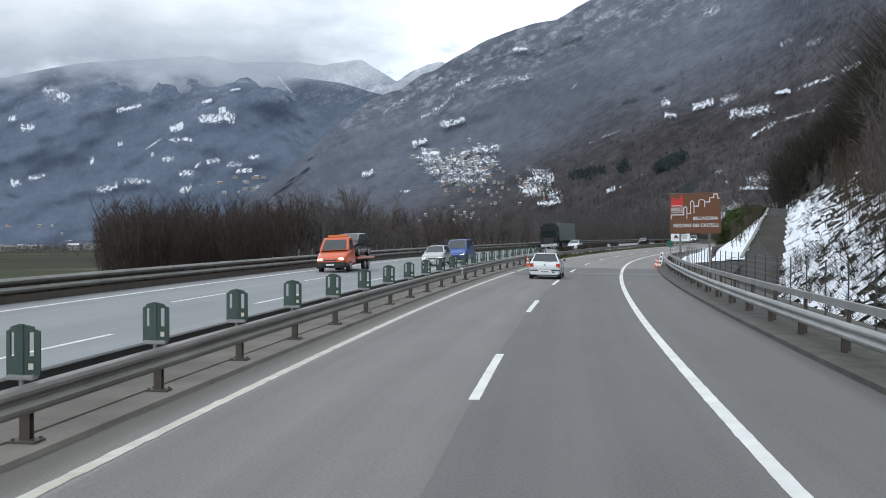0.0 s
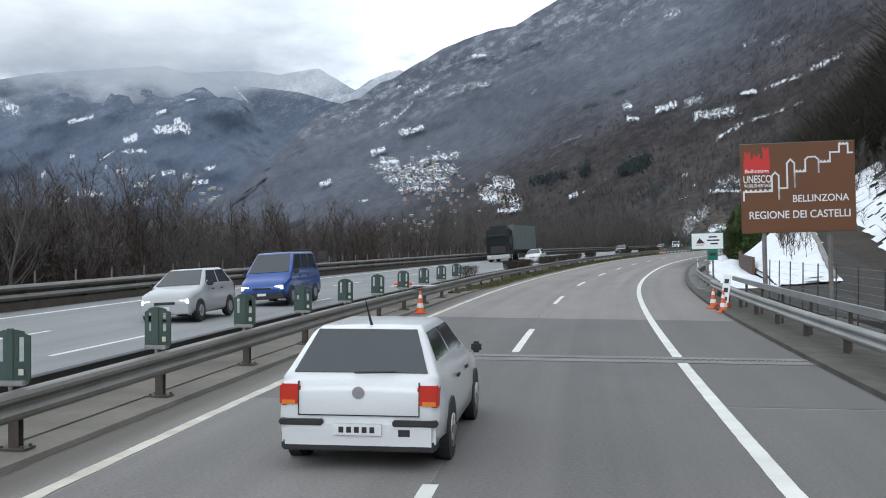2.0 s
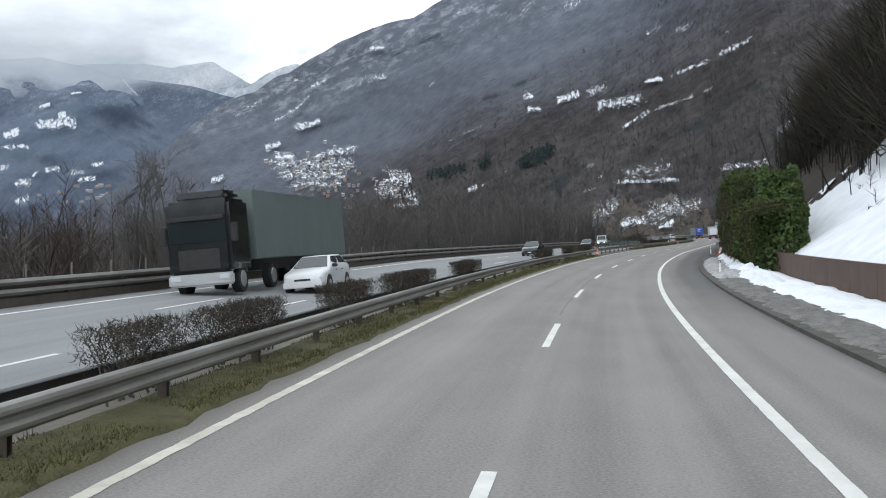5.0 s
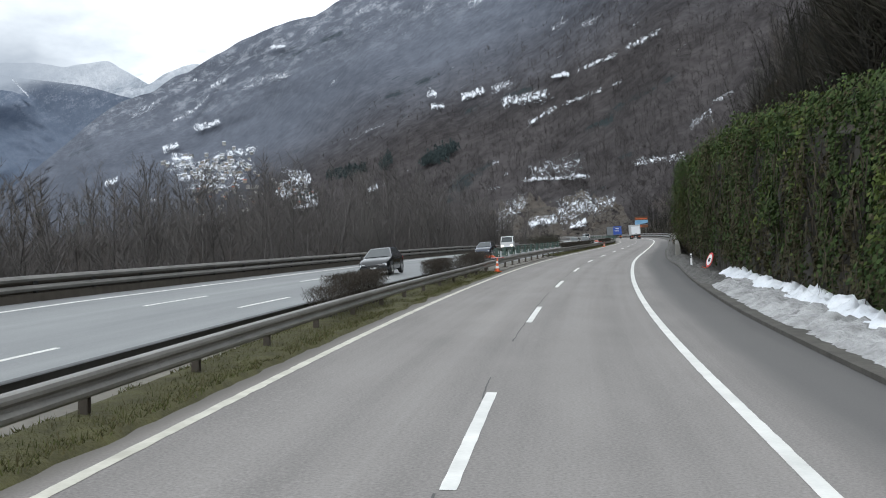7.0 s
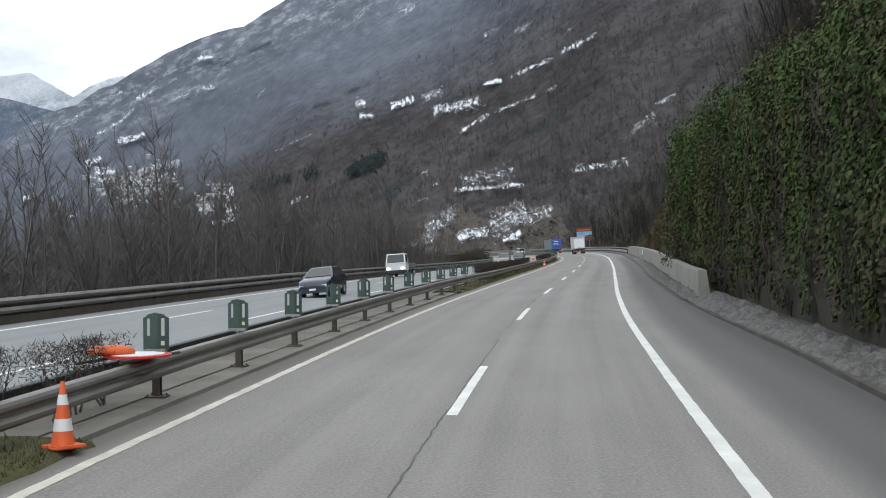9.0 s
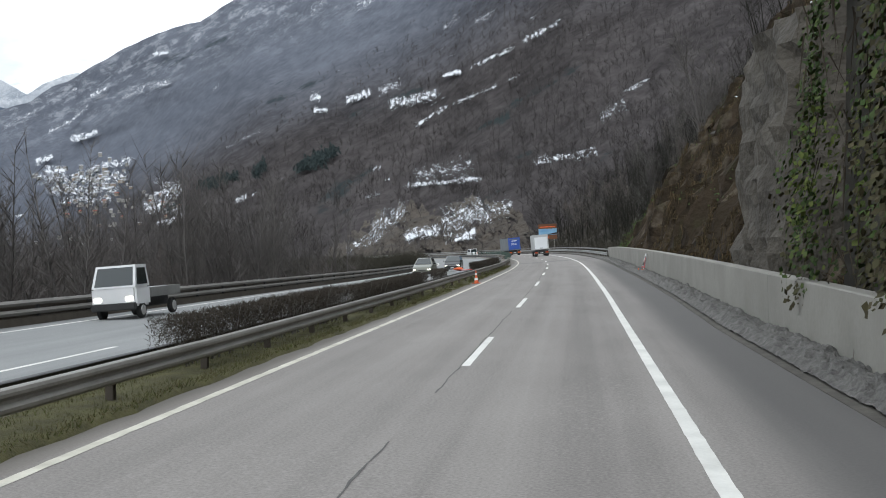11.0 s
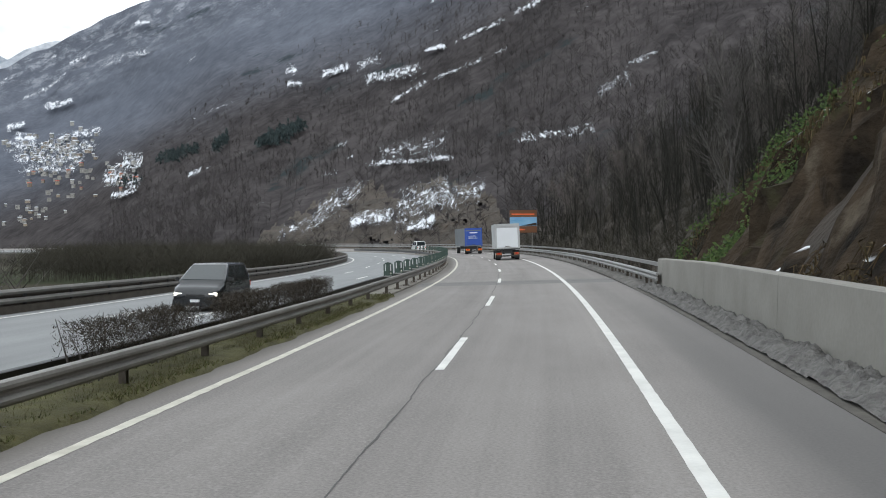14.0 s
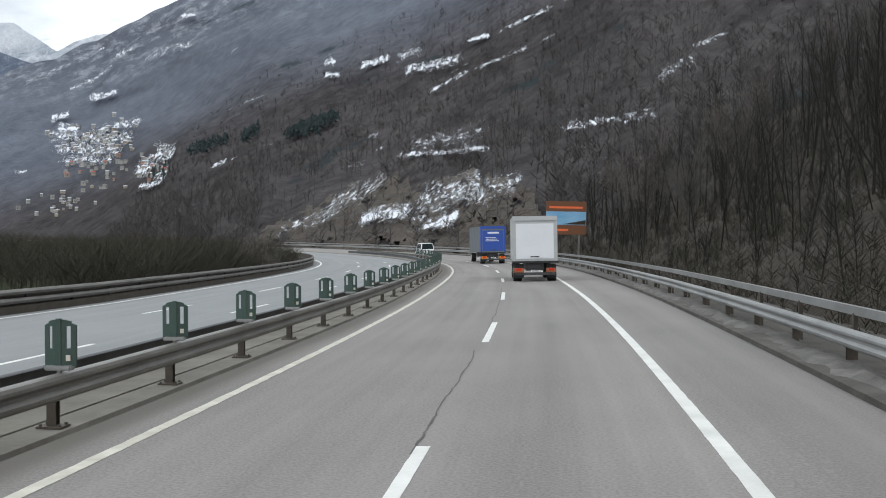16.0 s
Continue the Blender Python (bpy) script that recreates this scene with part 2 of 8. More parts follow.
def mountain_material(name, low, high, green, snow, dust, change, relief=1.0):
    """Bare winter woods: brown below, rock and dusted snow above, in belts that climb the slope. Far and high parts
    turn blue-grey, haze mixed into the base colour.
    """
    m, nt, bsdf = nodes_of(name)
    n, l = nt.nodes, nt.links
    co = n.new("ShaderNodeTexCoord")

    def noise_at(scale, detail=6, rough=0.6, stretch=(1, 1, 1), belts=False):
        mp, t = n.new("ShaderNodeMapping"), n.new("ShaderNodeTexNoise")
        mp.inputs["Scale"].default_value = stretch
        source = co.outputs["UV" if belts else "Object"]
        if belts:
            turn = n.new("ShaderNodeMapping")
            turn.inputs["Rotation"].default_value = (0, 0, radians(-24))
            l.new(source, turn.inputs["Vector"])
            source = turn.outputs["Vector"]
        l.new(source, mp.inputs["Vector"])
        l.new(mp.outputs["Vector"], t.inputs["Vector"])
        t.inputs["Scale"].default_value, t.inputs["Detail"].default_value, t.inputs["Roughness"].default_value = scale, detail, rough
        return t.outputs["Fac"]

    def calc(op, a, b, c=None):
        x = n.new("ShaderNodeMath")
        x.operation = op
        for i, v in enumerate((a, b, c)):
            if v is None:
                continue
            if isinstance(v, (int, float)):
                x.inputs[i].default_value = v
            else:
                l.new(v, x.inputs[i])
        return x.outputs[0]

    def step(value, lo, hi):
        r = n.new("ShaderNodeMapRange")
        r.interpolation_type = "SMOOTHSTEP"
        r.inputs["From Min"].default_value, r.inputs["From Max"].default_value = lo, hi
        l.new(value, r.inputs["Value"])
        return r.outputs["Result"]

    def mixed(fac, a, b):
        x = n.new("ShaderNodeMixRGB")
        l.new(fac, x.inputs["Fac"])
        for socket, c in ((x.inputs["Color1"], a), (x.inputs["Color2"], b)):
            if isinstance(c, tuple):
                socket.default_value = (*c, 1)
            else:
                l.new(c, socket)
        return x.outputs["Color"]

    belt = noise_at(1.0, 5, 0.6, (0.12, 0.55, 1), True)
    grain = noise_at(0.06, 5, 0.75, (1, 1, 0.7))
    fine = noise_at(0.28, 3, 0.7, (1, 1, 0.5))
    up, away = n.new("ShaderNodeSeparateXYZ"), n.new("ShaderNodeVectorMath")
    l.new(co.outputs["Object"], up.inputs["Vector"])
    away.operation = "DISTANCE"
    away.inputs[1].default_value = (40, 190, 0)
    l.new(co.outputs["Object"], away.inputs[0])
    # haze put into the colour: distance and height shift it to blue-grey
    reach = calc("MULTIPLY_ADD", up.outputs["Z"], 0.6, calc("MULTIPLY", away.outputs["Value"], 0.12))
    haze_zone = step(calc("MULTIPLY_ADD", belt, change * 0.8, calc("MULTIPLY_ADD", grain, change * 0.3, reach)), change * 1.95, change * 4.0)
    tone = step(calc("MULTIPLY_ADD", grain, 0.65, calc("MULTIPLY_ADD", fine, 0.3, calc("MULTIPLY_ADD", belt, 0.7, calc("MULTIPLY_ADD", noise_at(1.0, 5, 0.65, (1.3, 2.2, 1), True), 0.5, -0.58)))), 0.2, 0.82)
    c = mixed(haze_zone, mixed(tone, low[0], low[1]), mixed(tone, high[0], high[1]))
    firs = calc("MULTIPLY", step(noise_at(1.0, 6, 0.65, (0.16, 0.6, 1), True), 0.6, 0.66), step(grain, 0.36, 0.5))
    c = mixed(calc("MULTIPLY", firs, 0.75), c, green)
    if snow:
        sep = n.new("ShaderNodeSeparateXYZ")
        l.new(co.outputs["Object"], sep.inputs["Vector"])
        high_up = step(calc("MULTIPLY_ADD", belt, 260, sep.outputs["Z"]), dust, dust * 1.7)
        scatter = step(calc("MULTIPLY_ADD", fine, 0.5, noise_at(1.0, 7, 0.75, (1.1, 2.6, 1), True)), 0.74, 0.88)
        c = mixed(calc("MULTIPLY", calc("MULTIPLY", scatter, high_up), 0.4), c, snow)
        glade = step(calc("MULTIPLY_ADD", fine, 0.35, noise_at(1.0, 6, 0.65, (0.55, 2.4, 1), True)), 0.88, 0.93)
        c = mixed(calc("MULTIPLY", glade, 0.8), c, snow)
    l.new(c, bsdf.inputs["Base Color"])
    bsdf.inputs["Roughness"].default_value, bsdf.inputs["Specular IOR Level"].default_value = 1.0, 0.0
    b = n.new("ShaderNodeBump")
    b.inputs["Strength"].default_value, b.inputs["Distance"].default_value = 0.35, 12.0 * relief
    l.new(calc("MULTIPLY_ADD", noise_at(0.02, 6, 0.65), 1.0, calc("MULTIPLY", belt, 2.0)), b.inputs["Height"])
    l.new(b.outputs["Normal"], bsdf.inputs["Normal"])
    return m


# ---- the road's line: heading in degrees along its length ----
HEAD = [(-60, -0.6), (0, 1.4), (30, 3.39), (60, 5.35), (90, 7.44), (120, 10.37), (150, 12.16), (180, 14.52), (210, 16.94), (240, 18.52),
        (270, 20.85), (300, 21.2), (330, 20.21), (360, 19.67), (390, 18.28), (420, 16.52), (435, 15.5), (460, 14.0), (490, 9.5), (520, 2.5),
        (550, -6), (580, -15), (610, -24), (640, -32), (700, -46), (760, -58), (900, -75)]
BANK_S, BANK_A = [-60, 0, 94, 200, 282, 317, 352, 376, 430, 600], [0.5, 0.6, 2.1, 3.1, 2.0, 0.8, -0.3, -0.9, -2.0, -2.0]
_hs, _hh = np.array([a for a, _ in HEAD], float), np.array([b for _, b in HEAD], float)
_ds = np.arange(-60, 900.1, 0.5)
_m = np.gradient(_hh, _hs)
_i = np.clip(np.searchsorted(_hs, _ds) - 1, 0, len(_hs) - 2)
_w = _hs[_i + 1] - _hs[_i]
_u = (_ds - _hs[_i]) / _w
_dh = np.radians((2 * _u**3 - 3 * _u**2 + 1) * _hh[_i] + (_u**3 - 2 * _u**2 + _u) * _w * _m[_i] + (3 * _u**2 - 2 * _u**3) * _hh[_i + 1] + (_u**3 - _u**2) * _w * _m[_i + 1])
_dx, _dy = np.cumsum(np.sin(_dh)) * 0.5, np.cumsum(np.cos(_dh)) * 0.5
_dx += -1.17 - _dx[120]
_dy += 0.10 - _dy[120]


# small corrections along the road: stretch of the chainage, shift to the right, height
FIX_S = list(range(-20, 521, 20))
SHIFT = [-0.06, -0.04, -0.02, -0.01, -0.02, -0.04, -0.06, -0.05, -0.03, 0.01, 0.09, 0.12, 0.14, 0.18, 0.16, 0.08, -0.06, -0.16, -0.16, -0.11, -0.06, -0.02, 0.02, 0.04, 0.06, 0.07, 0.08, 0.09]
RISE = [0.08, 0.09, 0.09, 0.09, 0.08, 0.07, 0.05, 0.02, -0.01, -0.02, -0.03, -0.03, -0.02, 0.0, 0.01, 0.02, 0.04, 0.06, 0.06, 0.05, 0.06, 0.06, 0.06, 0.07, 0.07, 0.06, 0.06, 0.05]
STRETCH_S, STRETCH = [-40, 0, 20, 40, 60, 80, 100, 130, 165, 215, 270, 300, 340, 390, 450], [-0.5, -0.55, -0.6, -0.4, 0, 0.5, 0.55, 0.4, 0.25, 0.05, 0.15, 0.3, 0.4, 0.28, 0.25]


def chainage(s):
    return s + float(np.interp(s, STRETCH_S, STRETCH))


def on_road(s, q, h=0.0):
    """The place s metres along the lane line, q to its right, h above the banked carriageway."""
    s = chainage(s)
    x, y, a = np.interp(s, _ds, _dx), np.interp(s, _ds, _dy), np.interp(s, _ds, _dh)
    b = np.radians(np.interp(s, BANK_S, BANK_A))
    w = q + np.interp(s, FIX_S, SHIFT)
    return Vector((x + w * np.cos(a), y - w * np.sin(a), h - q * np.sin(b) + np.interp(s, FIX_S, RISE)))


def stand(s, q, h=0.0, turn=0.0, upright=False):
    """A pose on the road: y along it, x to its right."""
    a = np.degrees(np.interp(chainage(s), _ds, _dh))
    b = 0 if upright else float(np.interp(s, BANK_S, BANK_A))
    p = on_road(s, q, h)
    return Matrix.Translation(p) @ Euler((0, 0, radians(-a + turn))).to_matrix().to_4x4() @ Euler((0, radians(b), 0)).to_matrix().to_4x4()


# ---- mesh helpers ----
def mesh_of(name, verts, faces, material, smooth=False):
    me = bpy.data.meshes.new(name)
    me.from_pydata([tuple(v) for v in verts], [], faces)
    me.update()
    if smooth:
        me.polygons.foreach_set("use_smooth", [True] * len(me.polygons))
    me.materials.append(material)
    return me


def piece(name, verts, faces, material, parent=None, label="", smooth=False):
    ob = new(name, mesh_of(name, verts, faces, material, smooth))
    if parent:
        ob.parent = parent
    if label:
        ob["label"] = label
    return ob


def part(name, bm, material, parent, label="", smooth=False):
    me = bpy.data.meshes.new(name)
    bm.to_mesh(me)
    bm.free()
    if smooth:
        me.polygons.foreach_set("use_smooth", [True] * len(me.polygons))
    me.materials.append(material)
    ob = new(name, me)
    ob.parent = parent
    if label:
        ob["label"] = label
    return ob


def shared(name, me, parent, m):
    ob = new(name, me)
    ob.parent = parent
    ob.matrix_basis = m
    return ob


def block(bm, x0, x1, y0, y1, z0, z1, bevel=0.0):
    made = bmesh.ops.create_cube(bm, size=1.0)["verts"]
    for v in made:
        v.co = Vector((x0 + (v.co.x + 0.5) * (x1 - x0), y0 + (v.co.y + 0.5) * (y1 - y0), z0 + (v.co.z + 0.5) * (z1 - z0)))
    if bevel:
        edges = list({e for v in made for e in v.link_edges})
        bmesh.ops.bevel(bm, geom=edges, offset=bevel, segments=2, affect="EDGES")
    return bm


def rod(bm, a, b, r0, r1=None, n=8):
    a, b = Vector(a), Vector(b)
    made = bmesh.ops.create_cone(bm, cap_ends=True, segments=n, radius1=r0, radius2=r0 if r1 is None else r1, depth=(b - a).length)["verts"]
    m = Matrix.Translation((a + b) / 2) @ (b - a).to_track_quat("Z", "Y").to_matrix().to_4x4()
    bmesh.ops.transform(bm, matrix=m, verts=made)
    return bm


def sweep(profile, s0, s1, step=2.0, closed=True):
    """Verts and faces of a profile of (q, h) carried along the road. q and h may be functions of s."""
    n = max(2, int(round((s1 - s0) / step)) + 1)
    ss = np.linspace(s0, s1, n)
    verts, faces, k = [], [], len(profile)
    for s in ss:
        for q, h in profile:
            verts.append(on_road(s, q(s) if callable(q) else q, h(s) if callable(h) else h))
    for i in range(n - 1):
        for j in range(k if closed else k - 1):
            a, b = i * k + j, i * k + (j + 1) % k
            faces.append((a, a + k, b + k, b))
    if closed:
        faces.append(tuple(range(k)))
        faces.append(tuple(reversed(range((n - 1) * k, n * k))))
    return verts, faces


def lay(ob, s0, s1, width):
    """Gives a swept sheet coordinates in metres: across the road and along it. width: the q of each profile point."""
    me, k = ob.data, len(width)
    n = len(me.vertices) // k
    ss = np.linspace(s0, s1, n)
    uv = me.uv_layers.new(name="lane")
    for loop in me.loops:
        i, j = divmod(loop.vertex_index, k)
        q = width[j](ss[i]) if callable(width[j]) else width[j]
        uv.data[loop.index].uv = (q, ss[i])
    return ob


def along(xs, ys):
    return lambda s: float(np.interp(s, xs, ys))


# ---- ground, valley and mountains ----
CENTRE = Vector((40, 190, 0))


def polar(az, r, z):
    return Vector((CENTRE.x + r * math.sin(radians(az)), CENTRE.y + r * math.cos(radians(az)), z))


def lift(az, el, r):
    return polar(az, r, 2.3 + r * math.tan(radians(el)))


# the ground: one sheet out to the horizon
gv, gf = [], []
rings = [6, 40, 90, 160, 260, 400, 650, 1000, 1600, 2500, 3600, 4800]
for r in rings:
    for k in range(96):
        az = k * 3.75
        p = polar(az, r * (1.35 if r < 500 else 1), -2.8 - 5.5 * min(1, max(0, (r - 250) / 400)))
        p.z += 0.7 * noise.noise(Vector((p.x * 0.008, p.y * 0.008, 0)))
        gv.append(p)
for i in range(len(rings) - 1):
    for k in range(96):
        gf.append((i * 96 + k, i * 96 + (k + 1) % 96, (i + 1) * 96 + (k + 1) % 96, (i + 1) * 96 + k))
gf.append(tuple(range(96)))
ground = piece("ground", gv, gf, VALLEY, smooth=True)
tagged(ground, "flat brown and green winter valley floor", "ground", kind="structure")

SKY_AZ = [-30, -18.2, -14, -11.5, -10.2, -8.7, -7.2, -5.9, -5.3, -4.5, -3.6, -2.3, -0.8, 0.6, 1.5, 2.5, 3.6, 6, 10, 16, 25, 40, 75]
SKY_EL = [-0.3, 0.9, 3.9, 5.9, 7.0, 8.05, 8.4, 9.3, 9.4, 9.9, 10.4, 11.1, 11.75, 12.15, 12.3, 12.9, 13.5, 14.8, 17, 20.5, 24.5, 27, 28]
FOOT_AZ = [-30, -18, -9.75, -6.5, -4.5, -2, -0.3, 3.5, 7.2, 10, 13.3, 18.3, 24, 30, 75]
FOOT_R = [3000, 2900, 1700, 1500, 1200, 950, 720, 500, 455, 415, 378, 320, 290, 250, 150]
DEEP_AZ, DEEP_R = [-30, -18, -9.75, -6.5, -4.5, -2, -0.3, 3.5, 7.2, 13.3, 18.3, 30, 75], [500, 700, 2000, 2850, 3100, 2700, 2300, 1900, 1950, 1800, 1200, 1200, 1200]


_az = np.arange(-60, 100.1, 0.5)
_bell = np.exp(-0.5 * (np.arange(-12, 13) * 0.5 / 2.2) ** 2)
_bell /= _bell.sum()
_foot = np.convolve(np.pad(np.interp(_az, FOOT_AZ, FOOT_R), 12, "edge"), _bell, "valid")
_deep = np.convolve(np.pad(np.interp(_az, DEEP_AZ, DEEP_R), 12, "edge"), _bell, "valid")


def slope_at(az, u):
    """The wooded mountainside, u from its foot (0) to the skyline (1): elevation and distance."""
    el = -0.7 + (float(np.interp(az, SKY_AZ, SKY_EL)) + 0.7) * u
    return el, float(np.interp(az, _az, _foot)) + float(np.interp(az, _az, _deep)) * u**1.3


def range_mesh(name, azs, us, at, material, rough_el, rough_r):
    verts, faces, spots = [], [], []
    for az in azs:
        for u in us:
            el, r = at(az, u)
            p = Vector((az * 0.35, u * 3.0, 3.7))
            el += rough_el * noise.fractal(p * 2.5, 0.9, 2.1, 6) * min(1, u * 5) * (1.15 - 0.85 * u)
            along_belt, across = az * 0.9135 + el * 0.4067, el * 0.9135 - az * 0.4067
            fold = 1 - 2 * abs(noise.fractal(Vector((along_belt * 0.1, across * 0.42, 1.3)), 0.8, 2.1, 4))
            r *= 1 + rough_r * (noise.fractal(p * 1.3 + Vector((9, 2, 1)), 0.9, 2.1, 5) + 0.55 * fold * min(1, u * 4))
            verts.append(lift(az, el, r))
            spots.append((az, el))
    k = len(us)
    for i in range(len(azs) - 1):
        for j in range(k - 1):
            a = i * k + j
            faces.append((a, a + k, a + k + 1, a + 1))
    ob = piece(name, verts, faces, material, smooth=True)
    uv = ob.data.uv_layers.new(name="belts")
    for loop in ob.data.loops:
        uv.data[loop.index].uv = spots[loop.vertex_index]
    return ob


DUST = (0.5, 0.52, 0.56)
# the second, bluer pair of tones carries the painted haze
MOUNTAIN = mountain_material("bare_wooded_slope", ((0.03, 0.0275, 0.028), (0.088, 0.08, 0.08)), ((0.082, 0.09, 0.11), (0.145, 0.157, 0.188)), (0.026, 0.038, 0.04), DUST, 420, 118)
# blue base tones hold part of the haze over the far woods
FAR_MOUNTAIN = mountain_material("hazy_wooded_slope", ((0.055, 0.068, 0.09), (0.105, 0.12, 0.15)), ((0.06, 0.075, 0.1), (0.12, 0.136, 0.168)), (0.058, 0.073, 0.096), DUST, 560, 250, 2.0)
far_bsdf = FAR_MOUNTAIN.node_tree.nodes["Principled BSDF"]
far_bsdf.inputs["Emission Color"].default_value, far_bsdf.inputs["Emission Strength"].default_value = (0.42, 0.56, 0.82, 1), 0.1   # a bluish glow paints the air's haze onto the distant backdrop
SNOW_PEAK = mountain_material("snowy_peak", ((0.4, 0.44, 0.5), (0.9, 0.92, 0.95)), ((0.4, 0.44, 0.5), (0.9, 0.92, 0.95)), (0.2, 0.24, 0.3), None, 1, 300, 3.0)
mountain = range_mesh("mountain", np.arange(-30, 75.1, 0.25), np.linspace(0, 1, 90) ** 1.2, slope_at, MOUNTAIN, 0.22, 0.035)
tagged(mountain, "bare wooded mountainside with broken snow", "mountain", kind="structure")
LEFT_AZ, LEFT_EL = [-60, -35, -28, -26.3, -23.8, -17.9, -16.4, -15.2, -14, -13, -11.5, -10.2, -6, -3, 0], [7.5, 8.3, 8.6, 9.1, 9.6, 10.1, 9.8, 9.6, 9.0, 8.25, 7.2, 6.4, 5, 4, 3]
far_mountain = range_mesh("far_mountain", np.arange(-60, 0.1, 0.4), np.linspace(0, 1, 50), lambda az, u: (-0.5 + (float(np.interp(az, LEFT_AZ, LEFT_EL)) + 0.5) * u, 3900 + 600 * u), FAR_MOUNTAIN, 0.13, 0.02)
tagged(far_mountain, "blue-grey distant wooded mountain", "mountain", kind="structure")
MID_AZ, MID_EL = [-22, -15.2, -13.3, -11.5, -10.2, -9, -7.4, -5, 0], [9, 9.4, 9.1, 8.9, 8.7, 8.35, 7.95, 7, 5]
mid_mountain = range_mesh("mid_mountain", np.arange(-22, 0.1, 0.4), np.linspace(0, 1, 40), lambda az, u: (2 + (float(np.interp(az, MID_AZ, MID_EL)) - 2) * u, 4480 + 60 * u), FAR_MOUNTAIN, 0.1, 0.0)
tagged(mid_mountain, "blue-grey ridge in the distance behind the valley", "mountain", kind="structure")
PEAK_AZ, PEAK_EL = [-20, -14.2, -12.7, -11.4, -10.2, -9.2, -8.3, -7.3, -6.4, -5.6, -4.8, 0], [9.4, 9.9, 9.9, 9.7, 9.9, 10.05, 9.5, 8.8, 9.4, 9.7, 9.9, 8]
snowy_peaks = range_mesh("snowy_peaks", np.arange(-20, 0.1, 0.25), np.linspace(0, 1, 40), lambda az, u: (3 + (float(np.interp(az, PEAK_AZ, PEAK_EL)) - 3) * u, 4640 + 60 * u), SNOW_PEAK, 0.22, 0.0)
tagged(snowy_peaks, "snow-covered distant peaks in cloud", "mountain", kind="structure")

# ---- carriageways ----
E_OUT = along([0, 30, 105, 185, 300, 410, 470], [-15.95, -15.95, -15.9, -14.95, -15.35, -16.1, -16.3])
OUTER = along([0, 90, 180, 420, 470], [-17.6, -17.3, -16.3, -16.9, -17.2])
RIGHT = along([0, 30, 65, 90, 120, 200, 222, 240, 262, 292, 306, 354, 380, 405, 440], [6.1, 6.03, 5.85, 5.85, 6.0, 6.05, 6.25, 6.5, 5.95, 5.55, 5.66, 5.67, 5.83, 5.86, 6.0])
S0, S1 = -40, 880
v, f = sweep([(-4.33, 0), (RIGHT, 0), (RIGHT, -0.4), (-4.33, -0.4)], S0, S1, 3)
road = lay(piece("road", v, f, ASPHALT), S0, S1, [-4.33, RIGHT, RIGHT, -4.33])
tagged(road, "worn grey asphalt motorway carriageway", "road", kind="structure")
v, f = sweep([(OUTER, 0), (-5.9, 0), (-5.9, -0.4), (OUTER, -0.4)], S0, S1, 3)
tagged(lay(piece("road_opposite", v, f, ASPHALT_OLD), S0, S1, [OUTER, -5.9, -5.9, OUTER]), "pale grey asphalt of the opposite carriageway", "road", kind="structure")
v, f = sweep([(-5.9, 0.05), (-4.92, 0.07), (-4.91, 0.03), (-4.89, 0.03), (-4.88, 0.06), (-4.38, 0.05), (-4.36, -0.03), (-4.335, -0.03), (-4.335, -0.4), (-5.9, -0.4)], S0, S1, 3)
tagged(piece("median", v, f, CONCRETE_DARK), "dirty concrete median strip", "median", kind="structure")


def stripe(q, width, s0, s1, step=3.0, lift_by=0.006):
    qa, qb = (q, q) if callable(q) else ((lambda s: q), (lambda s: q))
    v, f = sweep([(lambda s: qa(s) - width / 2, lift_by), (lambda s: qb(s) + width / 2, lift_by)], s0, s1, step, closed=False)
    return v, [tuple(reversed(x)) for x in f]


LEFT_LINE = along(list(range(-20, 521, 20)), [-3.58, -3.57, -3.56, -3.55, -3.53, -3.49, -3.47, -3.44, -3.46, -3.5, -3.54, -3.6, -3.68, -3.72, -3.68, -3.6, -3.52, -3.45, -3.38, -3.36, -3.38, -3.39, -3.42, -3.43, -3.43, -3.43, -3.42, -3.41])


def painted(name, q, width, s0, s1, material, wear, seed):
    """A line of paint with ragged edges and short breaks."""
    qq = q if callable(q) else (lambda s: q)
    verts, faces = [], []
    for i, s in enumerate(np.arange(s0, min(s1, 520), 0.3)):
        for side in (-1, 1):
            e = width / 2 + wear * noise.noise(Vector((s * 2.3, seed + side * 5, 1)))
            verts.append(on_road(s, qq(s) + side * max(0.02, e), 0.006))
        if i and noise.fractal(Vector((s * 0.7, seed, 7)), 0.6, 2.2, 3) > -1.25 + wear * 6:
            faces.append((2 * i - 2, 2 * i - 1, 2 * i + 1, 2 * i))
    return piece(name, verts, faces, material)


tagged(painted("edge_line", LEFT_LINE, 0.17, S0, S1, PAINT_CREAM, 0.03, 3), "worn cream solid line along the median", "road marking", kind="structure")
RIGHT_LINE = along(list(range(-20, 521, 20)), [3.4, 3.41, 3.41, 3.39, 3.36, 3.33, 3.31, 3.32, 3.34, 3.38, 3.42, 3.4, 3.4, 3.46, 3.47, 3.43, 3.36, 3.31, 3.33, 3.32, 3.31, 3.31, 3.32, 3.34, 3.37, 3.38, 3.4, 3.41])
tagged(painted("edge_line", RIGHT_LINE, 0.2, S0, S1, PAINT, 0.014, 8), "white solid line along the hard shoulder", "road marking", kind="structure")
v, f = stripe(E_OUT, 0.2, S0, S1)
tagged(piece("edge_line", v, f, PAINT), "white solid edge line of the opposite carriageway", "road marking", kind="structure")
